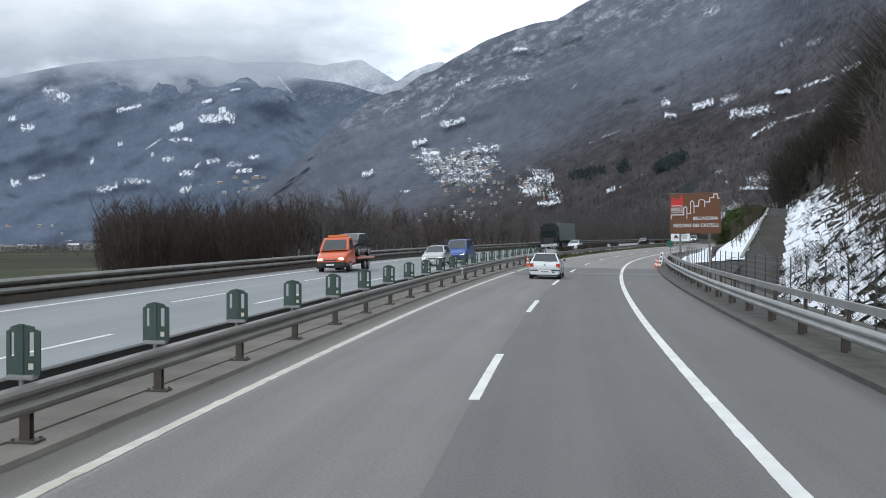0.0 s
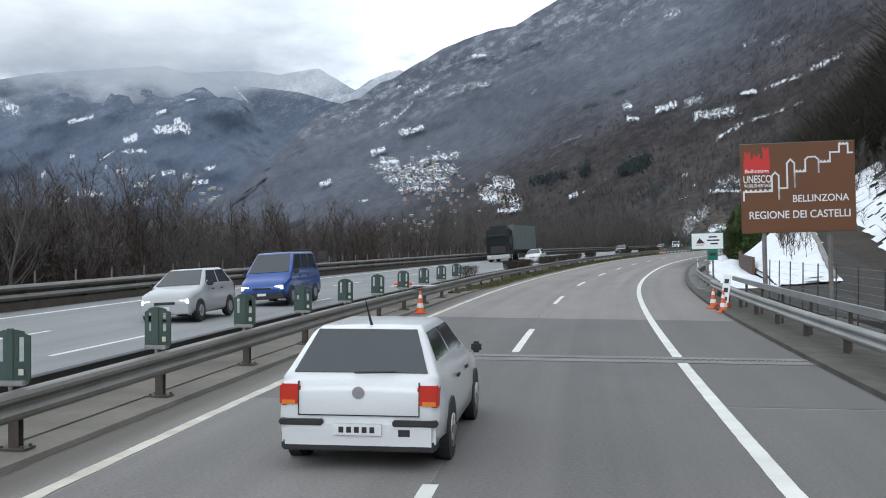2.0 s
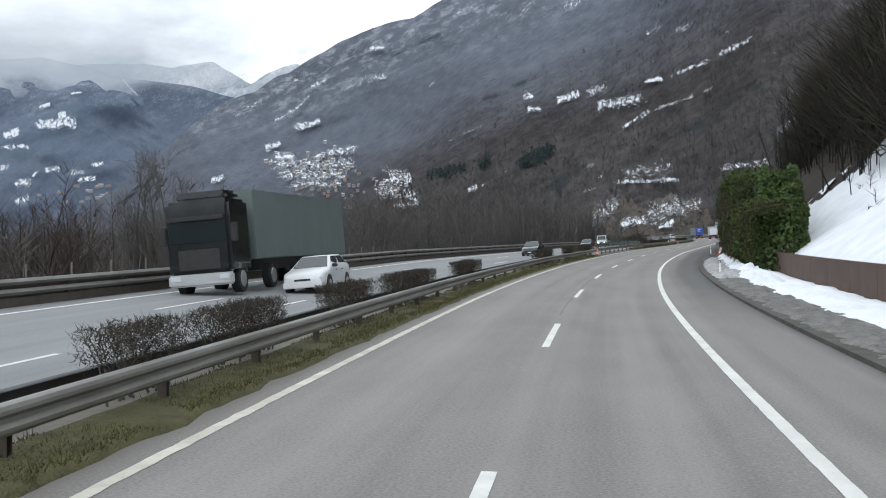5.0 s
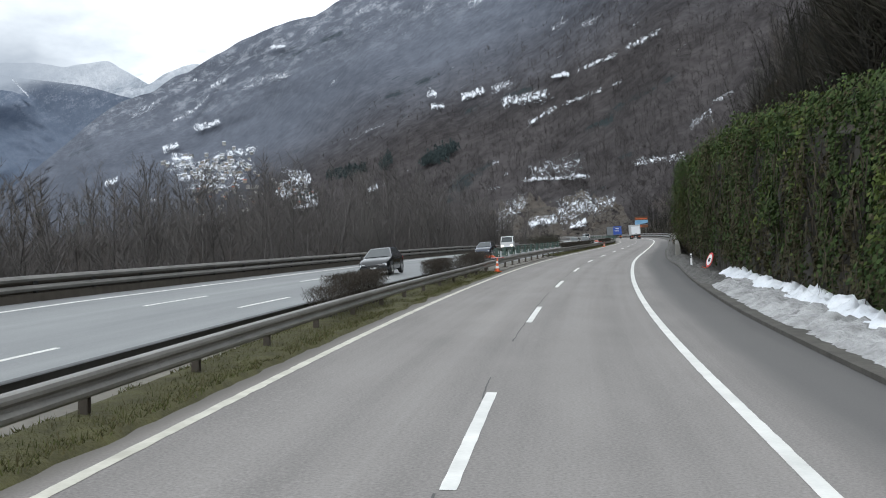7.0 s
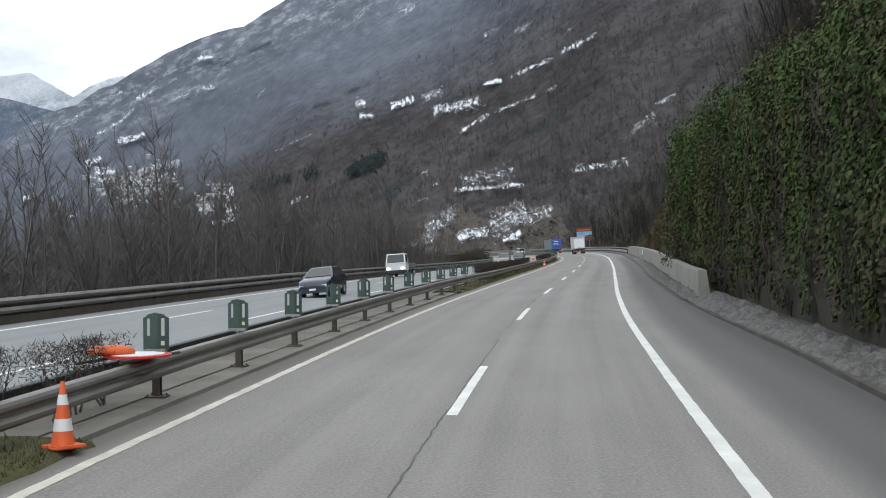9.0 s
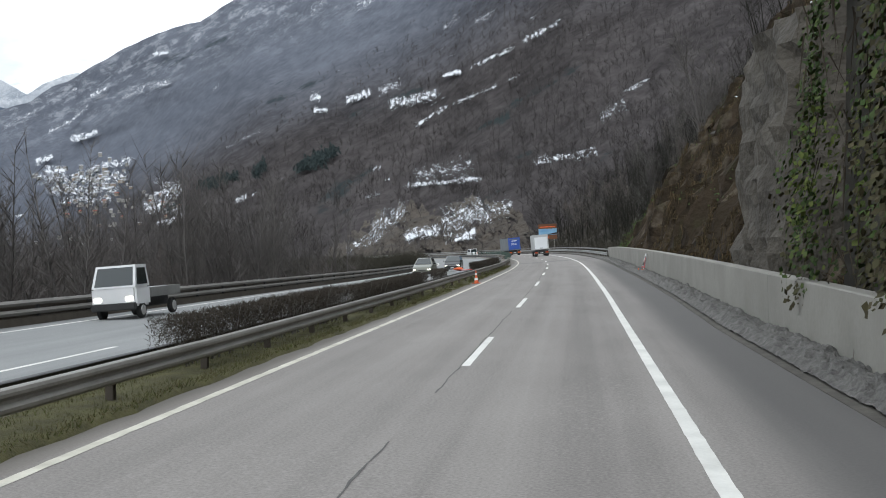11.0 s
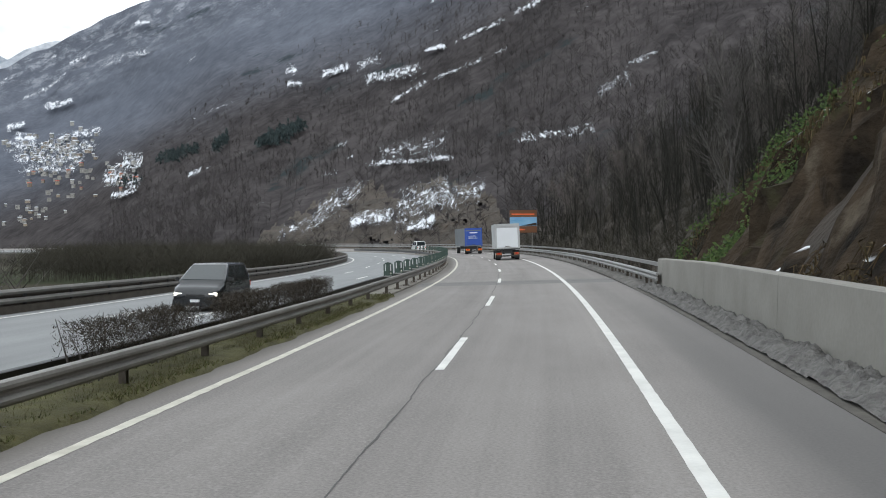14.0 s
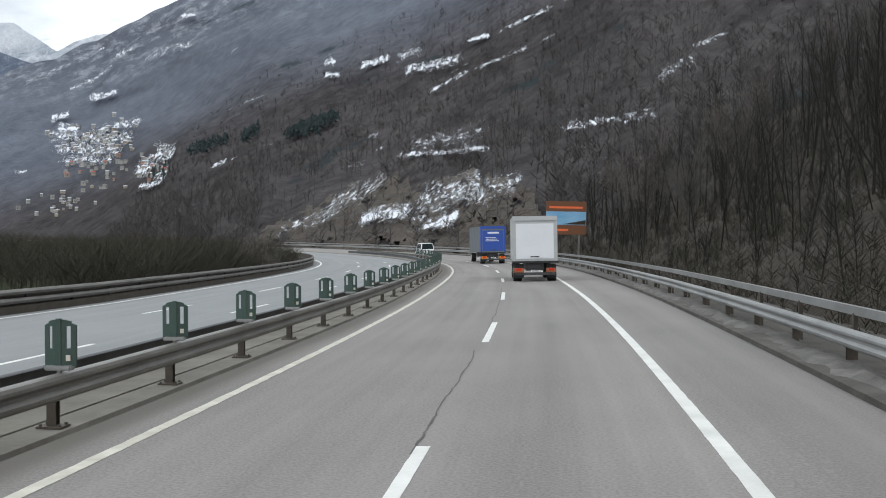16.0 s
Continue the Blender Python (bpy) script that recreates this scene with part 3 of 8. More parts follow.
# painted by hand: each dash of the lane line begins a little off its 18 m step
DASH_OFF = [0.0, -0.25, -0.49, -0.11, 0.05, -0.03, -0.46, -0.3, -0.39, -0.35, -0.5, -0.13, -0.22, -0.31, 0.33, -0.27, -0.45, -0.95, -0.66, -0.17, -0.25, -0.74, -0.42, -0.03]
for k in range(-2, 32):
    s = 15.4 + 18 * k + (DASH_OFF[k + 1] if -1 <= k < len(DASH_OFF) - 1 else -0.25)
    if S0 < s < 560:
        tagged(painted("lane_dash", 0.0, 0.16, s, s + 6.2, PAINT, 0.012, k), "worn white dash of the lane line", "road marking", "dashes of the lane lines", "structure")
OPPOSITE_Q = along([35, 105, 185, 250, 410], [-9.5, -9.2, -9.05, -9.15, -9.1])
for k in range(-4, 31):
    s = float(np.interp(k, [-4, 0, 5, 10, 13, 18, 22, 32], [-25, 40.5, 121.3, 204.2, 255.4, 341.5, 411.1, 579])) - 5.5
    for aside in (0, -3.05):
        tagged(painted("lane_dash", lambda x: OPPOSITE_Q(x) + aside, 0.15, s, s + 5.5, PAINT, 0.012, k + aside), "white dash on the opposite carriageway", "road marking", "dashes of the lane lines", "structure")

# ---- guard rails ----
BEAM = [(0.0, 0.4), (0.045, 0.41), (0.075, 0.45), (0.08, 0.5), (0.03, 0.56), (0.03, 0.6), (0.085, 0.655), (0.085, 0.7), (0.06, 0.745), (0.01, 0.76), (-0.07, 0.755), (-0.09, 0.74), (-0.03, 0.72), (-0.01, 0.6), (-0.02, 0.43)]


def guard_rail(label, q, side, s0, s1, spots, base, material, drop=0.0, plate=True, post_material=None):
    """A profiled beam facing side (+1 right, -1 left), on posts."""
    qq = q if callable(q) else (lambda s: q)
    rail = tagged(new("guard_rail"), label, "guard rail")
    low = drop if callable(drop) else (lambda s: drop)
    v, f = sweep([((lambda s, a=a: qq(s) + side * a), (lambda s, b=b: 0.4 + (b - 0.4) * 0.9 + low(s))) for a, b in BEAM], s0, s1, 2.0)
    piece("beam", v, f, material, rail, smooth=False)
    bm = bmesh.new()
    for x0, x1, y0, y1 in ((-0.06, 0.06, -0.055, -0.043), (-0.06, 0.06, 0.043, 0.055), (-0.008, 0.008, -0.05, 0.05)):
        block(bm, x0, x1, y0, y1, base, 0.62 + low(s0))
    if plate:
        block(bm, -0.16, 0.16, -0.13, 0.13, base, base + 0.025)
        for x in (-0.12, 0.12):
            for y in (-0.09, 0.09):
                block(bm, x - 0.015, x + 0.015, y - 0.015, y + 0.015, base + 0.02, base + 0.05)
    me = bpy.data.meshes.new("post")
    bm.to_mesh(me)
    bm.free()
    me.materials.append(post_material or STEEL_BROWN)
    for s in spots:
        if s0 < s < s1:
            shared("post", me, rail, stand(s, qq(s) - side * 0.1))
    return rail


MEDIAN_RAIL = along([0, 60, 190, 330, 388, 560], [-4.62, -4.62, -4.68, -4.6, -4.5, -4.5])
PANEL_SPOTS = [93.35 - 3.91 * k for k in range(28, -1, -1)], [232.2 + 4.15 * k for k in range(11)], [383.5 + 4.01 * k for k in range(34)]
MEDIAN_POSTS = PANEL_SPOTS[0] + [97 + 3.94 * k for k in range(34)] + PANEL_SPOTS[1] + [280 + 3.93 * k for k in range(26)] + PANEL_SPOTS[2]
# the rail stands lower where grass grows at its foot
MEDIAN_DROP = along([72, 92, 222, 234, 272, 284, 372, 386], [0, -0.07, -0.07, 0, 0, -0.07, -0.07, 0])
guard_rail("weathered brown-grey guard rail along the median", MEDIAN_RAIL, 1, -32.6, 560, MEDIAN_POSTS, 0.06, STEEL, MEDIAN_DROP)
# dark steel here paints the shade on the back of the beam
guard_rail("guard rail facing the opposite carriageway, its shaded back coloured dark", -5.75, -1, -33, 560, [], 0.04, STEEL_DARK, lambda s: MEDIAN_DROP(s) - 0.15)
R1 = along([-40, 45, 63, 95, 120, 131], [6.65, 6.65, 6.7, 6.55, 6.6, 7.1])
guard_rail("pale galvanised guard rail beside the hard shoulder", R1, -1, -39, 96, np.arange(-38.5, 96, 4.0), -0.02, STEEL_PALE, plate=False)
guard_rail("weathered guard rail ending beside the snow bank", along([92, 120, 134], [6.7, 6.75, 7.4]), -1, 94, 135, np.arange(94.5, 135, 4.0), -0.02, STEEL, plate=False)
R2 = along([370, 385, 400, 420, 560], [6.55, 6.6, 6.6, 6.65, 6.6])
guard_rail("pale galvanised guard rail below the wooded slope", R2, -1, 382, 620, np.arange(382.5, 620, 4.0), -0.02, STEEL_PALE, plate=False)
for s0, s1, q in ((-39, 90, 6.95), (378, 620, 6.95)):
    hr = tagged(new("hand_rail"), "pale box-section rail behind the guard rail", "rail")
    v, f = sweep([(q - 0.05, 0.92), (q + 0.05, 0.92), (q + 0.05, 1.08), (q - 0.05, 1.08)], s0, s1, 2.0)
    piece("beam", v, f, STEEL_PALE, hr)
    bm = block(bmesh.new(), -0.04, 0.04, -0.04, 0.04, -0.1, 0.95)
    me = bpy.data.meshes.new("post")
    bm.to_mesh(me)
    bm.free()
    me.materials.append(STEEL_BROWN)
    s = s0 + 1
    while s < s1:
        shared("post", me, hr, stand(s, q))
        s += 4.0
# outer barrier of the opposite carriageway: low concrete upstand with two rails
OB = tagged(new("guard_rail"), "brown-grey double guard rail of the opposite carriageway", "guard rail")
for h0, h1 in ((0.36, 0.55), (0.68, 0.86)):
    v, f = sweep([(lambda s: OUTER(s) + 0.05, h0), (lambda s: OUTER(s) + 0.12, (h0 + h1) / 2), (lambda s: OUTER(s) + 0.05, h1), (lambda s: OUTER(s) - 0.05, h1), (lambda s: OUTER(s) - 0.05, h0)], S0, 700, 3)
    piece("beam", v, f, STEEL, OB)
bm = block(bmesh.new(), -0.06, 0.06, -0.06, 0.06, -0.2, 0.84)
me = bpy.data.meshes.new("post")
bm.to_mesh(me)
bm.free()
me.materials.append(STEEL_DARK)
for s in np.arange(S0, 600, 4.0):
    shared("post", me, OB, stand(s, OUTER(s) - 0.1))
v, f = sweep([(lambda s: OUTER(s) - 0.45, 0.28), (lambda s: OUTER(s), 0.28), (lambda s: OUTER(s) + 0.02, -0.3), (lambda s: OUTER(s) - 0.45, -3.0)], S0, 700, 3)
tagged(piece("kerb_wall", v, f, STEEL_BROWN), "dark stained upstand of the opposite carriageway", "kerb", kind="structure")

v, f = sweep([(lambda s: OUTER(s) - 0.14, 0.2), (lambda s: OUTER(s) - 0.14, 0.8), (lambda s: OUTER(s) - 0.18, 0.8), (lambda s: OUTER(s) - 0.18, 0.2)], S0, 700, 3)
piece("backing_panel", v, f, STEEL_BROWN, OB, "dark brown panel behind the rails")
pf = tagged(new("wire_fence"), "pale wooden fence posts beyond the opposite carriageway", "fence")
bm = rod(bmesh.new(), (0, 0, -2.6), (0, 0, 1.15), 0.04, n=7)
me = bpy.data.meshes.new("post")
bm.to_mesh(me)
bm.free()
me.materials.append(CONCRETE_DARK)
for s in np.arange(72, 200, 3.0):
    shared("post", me, pf, stand(s, OUTER(s) - 2.2))

# ---- anti-glare panels on the median ----
def glare_panel():
    top = tagged(new("glare_panel"), "dark green slotted plastic anti-glare panel on the median rail", "glare panel", "anti-glare panels on the median")
    bm = bmesh.new()
    # two slotted wings bent back from a raised spine
    for side in (-1, 1):
        for x0, x1, z0, z1, c0, c1 in ((0.045, 0.085, 0.8, 1.37, 0, 0), (0.14, 0.2, 0.8, 1.33, 0, 0.03), (0.085, 0.14, 0.8, 1.02, 0, 0), (0.085, 0.14, 1.29, 1.365, 0, 0.015)):
            made = bmesh.ops.create_cube(bm, size=1.0)["verts"]
            for v in made:
                u = v.co.x + 0.5
                x = x0 + u * (x1 - x0)
                z = (z1 - (c0 + u * (c1 - c0))) if v.co.z > 0 else z0
                v.co = Vector((side * x, (v.co.y * 0.03) + 0.35 * (x - 0.045), z))
    block(bm, -0.046, 0.046, -0.03, 0.03, 0.8, 1.385, 0.012)
    part("board", bm, SIGN_GREEN, top)
    bm = rod(bmesh.new(), (0, 0, 0.5), (0, 0, 0.82), 0.03)
    block(bm, -0.17, 0.17, -0.06, 0.09, 0.755, 0.815, 0.015)
    part("foot", bm, STEEL_PALE, top, "galvanised foot")
    bm = block(bmesh.new(), 0.09, 0.145, -0.012, 0.0, 0.87, 0.94)
    part("sticker", bm, PAINT_CREAM, top, "small pale sticker")
    return top


first_panel = glare_panel()
PANEL_Q = along([75, 95, 230, 280, 383], [-4.78, -4.75, -4.78, -4.78, -4.52])
spots = [s for row in PANEL_SPOTS for s in row]
for i, s in enumerate(spots):
    m = stand(s, PANEL_Q(s), turn=random.uniform(-4, 8))
    if i:
        copy_thing(first_panel, m)
    else:
        first_panel.matrix_basis = m

# ---- hillside beside the road ----
HS_S = [-60, 40, 75, 88, 97, 120, 150, 190, 230, 290, 305, 340, 375, 400, 450, 520, 640]
HS_NEAR = [9.5, 9.5, 9.4, 9.7, 10.2, 11.2, 11.1, 11.0, 9.3, 8.8, 7.6, 7.6, 7.8, 8.8, 9.5, 10, 10]      # where the slope begins
HS_H0 = [-2.5, -2.5, -1.4, -0.5, -0.1, 0.4, 0.7, 0.7, 0.4, 0.3, 0.5, 0.5, 0.0, -0.5, -0.8, -0.5, -0.5]
HS_STEEP = [0.75, 0.75, 0.85, 0.85, 0.45, 0.28, 0.35, 0.6, 1.0, 1.2, 1.4, 1.4, 1.25, 0.8, 0.65, 0.6, 0.6]   # rise per metre near the road
HS_FAR = [0.85, 0.85, 0.8, 0.75, 0.7, 0.7, 0.7, 0.75, 0.85, 1.0, 1.15, 1.15, 1.0, 0.75, 0.7, 0.7, 0.7]
REACH = along([-60, 200, 300, 372, 420, 480, 520], [190, 190, 120, 80, 55, 40, 20])


# a side road that climbs beside the motorway: its two edges and its height
SIDE_S = [40, 60, 79.5, 91.5, 104, 116, 128, 140, 153, 165, 177, 190]
SIDE_L = along(SIDE_S, [9.2, 9.8, 11, 12.4, 13.6, 14.7, 15.7, 16.4, 17, 17.4, 17.6, 17.6])
SIDE_R = along(SIDE_S, [10.8, 12.2, 14.1, 15.6, 16.95, 18, 18.8, 19.4, 19.9, 20.2, 20.3, 20.3])
SIDE_Z = along(SIDE_S, [-5, -3.9, -2.1, -0.95, 0.2, 1.35, 2.5, 3.6, 4.75, 5.85, 6.9, 8])


def on_side(s, d, margin=0.4):
    """Whether a place on the hillside lies on the side road or the yard at its foot."""
    q = float(np.interp(s, HS_S, HS_NEAR)) + d
    return 50 < s < 183 and q < SIDE_R(s) + margin and (q > SIDE_L(s) - margin or s < 106)


def slope_height(s, d):
    k = float(np.interp(s, HS_S, HS_STEEP))
    far = float(np.interp(s, HS_S, HS_FAR))
    z = k * min(d, 16) + far * max(0, d - 16)
    amp = min(1.0, d / 6.0)
    bumps = 0.9 * noise.fractal(Vector((s * 0.13, d * 0.13, 0)), 0.8, 2.1, 5) + min(6, d * 0.06) * noise.fractal(Vector((s * 0.02, d * 0.02, 5)), 0.8, 2.1, 4)
    near, h0 = float(np.interp(s, HS_S, HS_NEAR)), float(np.interp(s, HS_S, HS_H0))
    z += amp * bumps + h0
    w = float(np.interp(s, [10, 40, 168, 188], [0, 1, 1, 0]))
    if w:
        q, ql, qr, road_z = near + d, SIDE_L(s), SIDE_R(s), SIDE_Z(s) - 0.2
        if q < ql:
            cut = h0 + (road_z - h0) * max(0, d) / max(0.1, ql - near)
        elif q < qr:
            cut = road_z
        else:
            e = q - qr
            cut = road_z + 0.62 * min(e, 14) + 0.85 * max(0, e - 14) + min(1, e / 5) * bumps
        z = z * (1 - w) + cut * w
    return z


def on_slope(s, d, up=0.0):
    """A place on the hillside, d metres uphill from its foot."""
    near = float(np.interp(s, HS_S, HS_NEAR))
    p = on_road(s, near + d, 0)
    p.z = slope_height(s, d) - near * math.sin(radians(float(np.interp(s, BANK_S, BANK_A)))) + up
    return p


def grid_faces(n, k, keep=None):
    faces = []
    for i in range(n - 1):
        for j in range(k - 1):
            if keep is None or keep(i, j):
                a = i * k + j
                faces.append((a, a + 1, a + k + 1, a + k))
    return faces


ss = np.arange(-60, 520.1, 2.0)
us = np.linspace(0, 1, 60) ** 1.7
hill = piece("hillside", [on_slope(s, u * REACH(s)) for s in ss for u in us], grid_faces(len(ss), len(us)), EARTH, smooth=True)
tagged(hill, "steep wooded slope of brown leaf litter above the road", "hillside", kind="structure")

# snow lying on the slope
ss, dd = np.arange(62, 216, 0.7), np.concatenate([np.arange(-0.6, 14, 0.4), np.arange(14, 46, 1.2)])


def snow_here(i, j):
    s, d = ss[i], dd[j]
    n = noise.fractal(Vector((s * 0.2, d * 0.25, 2)), 0.7, 2.1, 4)
    if on_side(s, d, 0.25 + 0.3 * n):
        return False
    up = float(np.interp(s, HS_S, HS_NEAR)) + d - SIDE_R(s)
    fine = noise.fractal(Vector((s * 0.7, d * 0.7, 5)), 0.6, 2.2, 4)
    if s < 183 and up > 0:
        return up < float(np.interp(s, [62, 80, 120, 183], [10, 11, 9, 6])) + 5 * n and fine > -0.5 + 0.085 * up
    return d < float(np.interp(s, [185, 200, 215], [34, 16, 3])) + 8 * n and (d < 12 or n > -0.45)


snow_field = piece("snow_field", [on_slope(s, d, 0.16 + 0.12 * noise.noise(Vector((s * 0.5, d * 0.5, 8)))) if d > 0 else on_slope(s, 0, -0.25) for s in ss for d in dd], grid_faces(len(ss), len(dd), snow_here), SNOW, smooth=True)
tagged(snow_field, "white snow lying on the slope", "snow", kind="stuff")
ss2, dd2 = np.arange(-6, 110, 0.45), np.arange(1.5, 34, 0.4)


def broken(i, j):
    s, d = ss2[i], dd2[j]
    n = noise.fractal(Vector((s * 0.55, d * 0.6, 6)), 0.5, 2.3, 5)
    return not on_side(s, d, 0.3) and n > 0.05 + 0.03 * max(0, d - 14)


broken_snow = piece("broken_snow", [on_slope(s, d, 0.18 + 0.2 * noise.noise(Vector((s * 0.8, d * 0.8, 8)))) for s in ss2 for d in dd2], grid_faces(len(ss2), len(dd2), broken), SNOW, smooth=True)
tagged(broken_snow, "patchy snow between rocks and brush", "snow", kind="stuff")

RAMP = surface("dark_wet_asphalt", (0.042, 0.04, 0.038), (0.082, 0.078, 0.074), 0.6, 9, 0.9, bump=0.3, spec=0.1)
v, f = sweep([(SIDE_L, SIDE_Z), (SIDE_R, SIDE_Z), (SIDE_R, lambda s: SIDE_Z(s) - 0.8), (SIDE_L, lambda s: SIDE_Z(s) - 0.8)], 50, 186, 2)
tagged(piece("side_road", v, f, RAMP), "dark narrow side road climbing between banks of snow", "road", kind="structure")
v, f = sweep([(lambda s: SIDE_L(s) - 0.3, lambda s: SIDE_Z(s) - 0.6), (lambda s: SIDE_L(s) - 0.3, lambda s: SIDE_Z(s) + 0.22), (SIDE_L, lambda s: SIDE_Z(s) + 0.22), (SIDE_L, lambda s: SIDE_Z(s) - 0.6)], 107, 184, 2)
tagged(piece("side_kerb", v, f, CONCRETE), "pale stone coping along the side road", "kerb", kind="structure")
v, f = sweep([(9.0, 0.02), (lambda s: SIDE_L(s) + 0.1, lambda s: max(SIDE_Z(s), -0.35 + (s - 84) * 0.02) + 0.02), (lambda s: SIDE_L(s) + 0.1, -2), (9.0, -2)], 84, 105.5, 2)
tagged(piece("yard", v, f, RAMP), "dark asphalt yard at the foot of the side road", "road", kind="structure")

# retaining walls
CONC_TOP = along([268, 285, 300, 340, 372, 385], [1.2, 1.35, 1.4, 1.45, 1.4, 1.25])
walls = tagged(new("retaining_wall"), "smooth grey concrete retaining wall beside the road", "wall", kind="structure")
for s0 in np.arange(262, 384, 10.0):
    s1 = min(s0 + 9.97, 383.5)
    v, f = sweep([(6.75, -0.2), (6.8, lambda s: CONC_TOP(s) - 0.03), (6.83, CONC_TOP), (7.15, CONC_TOP), (7.3, -0.2)], s0, s1, 2)
    piece("panel", v, f, CONCRETE, walls)
BROWN = surface("brown_stained_boards", (0.05, 0.032, 0.024), (0.12, 0.075, 0.055), 0.8, 9, 0.8, bump=0.2)
bw = tagged(new("low_wall"), "low brown wall standing in the snow", "wall", kind="structure")
for s0 in np.arange(129, 214, 5.0):
    q = along([129, 160, 195, 214], [11.0, 10.9, 10.8, 9.8])
    v, f = sweep([(lambda s: q(s) - 0.1, -0.3), (lambda s: q(s) - 0.1, 1.45), (lambda s: q(s) + 0.1, 1.45), (lambda s: q(s) + 0.1, -0.3)], s0, s0 + 4.96, 2.5)
    piece("panel", v, f, BROWN, bw)

# kerb and ploughed snow beside the hard shoulder
KERB_H = along([240, 262, 386, 398], [0.1, 0.012, 0.012, 0.1])
v, f = sweep([(RIGHT, -0.1), (RIGHT, KERB_H), (lambda s: RIGHT(s) + 0.25, lambda s: KERB_H(s) + 0.02), (7.0, 0.08), (9.8, -0.1), (9.8, -1.5)], S0, 700, 3)
KERB = surface("grimy_kerb", (0.032, 0.029, 0.025), (0.12, 0.11, 0.095), 1.4, 9, 0.9, bump=0.5)
tagged(piece("kerb", v, f, KERB), "rough dirty concrete kerb of the hard shoulder", "kerb", kind="structure")


def pile(name, label, s0, s1, q0, q1, height, material, step=0.22, seed=0, n=11):
    verts = []
    sa = np.arange(s0, s1, step)
    for s in sa:
        end = min(1, (s - s0) / 3, (s1 - s) / 3)
        a, b = (q0(s) if callable(q0) else q0), (q1(s) if callable(q1) else q1)
        for j in range(n):
            u = j / (n - 1)
            q = a + (b - a) * u + 0.05 * noise.noise(Vector((s * 1.3, seed, u * 3)))
            lump = 0.55 + 0.45 * noise.fractal(Vector((s * 0.7, u * 2.2, seed + 3)), 0.6, 2.2, 4) + 0.45 * noise.noise(Vector((s * 3.6, u * 8, seed))) + 0.3 * abs(noise.noise(Vector((s * 8.5, u * 11, seed + 1))))
            verts.append(on_road(s, q, 0.02 + max(0, end) * height * math.sin(math.pi * min(1, 0.04 + u)) ** 0.7 * max(0.05, lump)))
    return tagged(piece(name, verts, grid_faces(len(sa), n), material, smooth=True), label, "snow", kind="stuff")


SNOW_RUBBLE = surface("snow_rubble", (0.03, 0.028, 0.026), (0.22, 0.212, 0.2), 4.5, 18, 0.9, bump=1.0, depth=0.08)
pile("dirty_snow", "grey gritty ploughed snow along the kerb", 176, 217, lambda s: RIGHT(s) + 0.35, 8.9, 0.5, SNOW_GREY, seed=1)
pile("dirty_snow", "dark gritty remains of ploughed snow along the kerb", 214, 263, lambda s: RIGHT(s) + 0.05, 8.3, 0.42, SNOW_RUBBLE, 0.15, seed=11, n=18)
pile("dirty_snow", "white ridge of ploughed snow below the ivy", 168, 226, 7.6, 9.4, 0.78, SNOW, seed=5, n=12)
pile("dirty_snow", "grey gritty ploughed snow at the foot of the wall", 262, 386, lambda s: RIGHT(s) + 0.16, 6.98, 0.34, SNOW_RUBBLE, 0.12, seed=2, n=18)
pile("dirty_snow", "grey gritty snow remains under the guard rail", 96, 178, lambda s: RIGHT(s) + 0.1, 8.4, 0.3, SNOW_DIRTY, seed=3)
GRIT = surface("dark_wet_grit", (0.035, 0.032, 0.028), (0.19, 0.18, 0.165), 1.6, 8, 0.9, bump=0.7, depth=0.05)
pile("grit", "dark grit along the kerb below the rails", 384, 560, lambda s: RIGHT(s) + 0.02, 7.1, 0.24, GRIT, 0.5, seed=6, n=6)

pile("snow_verge", "smooth white snow between the kerb and the low wall", 105, 206, 7.5, 11.3, 0.42, SNOW, 0.6, seed=9, n=12)

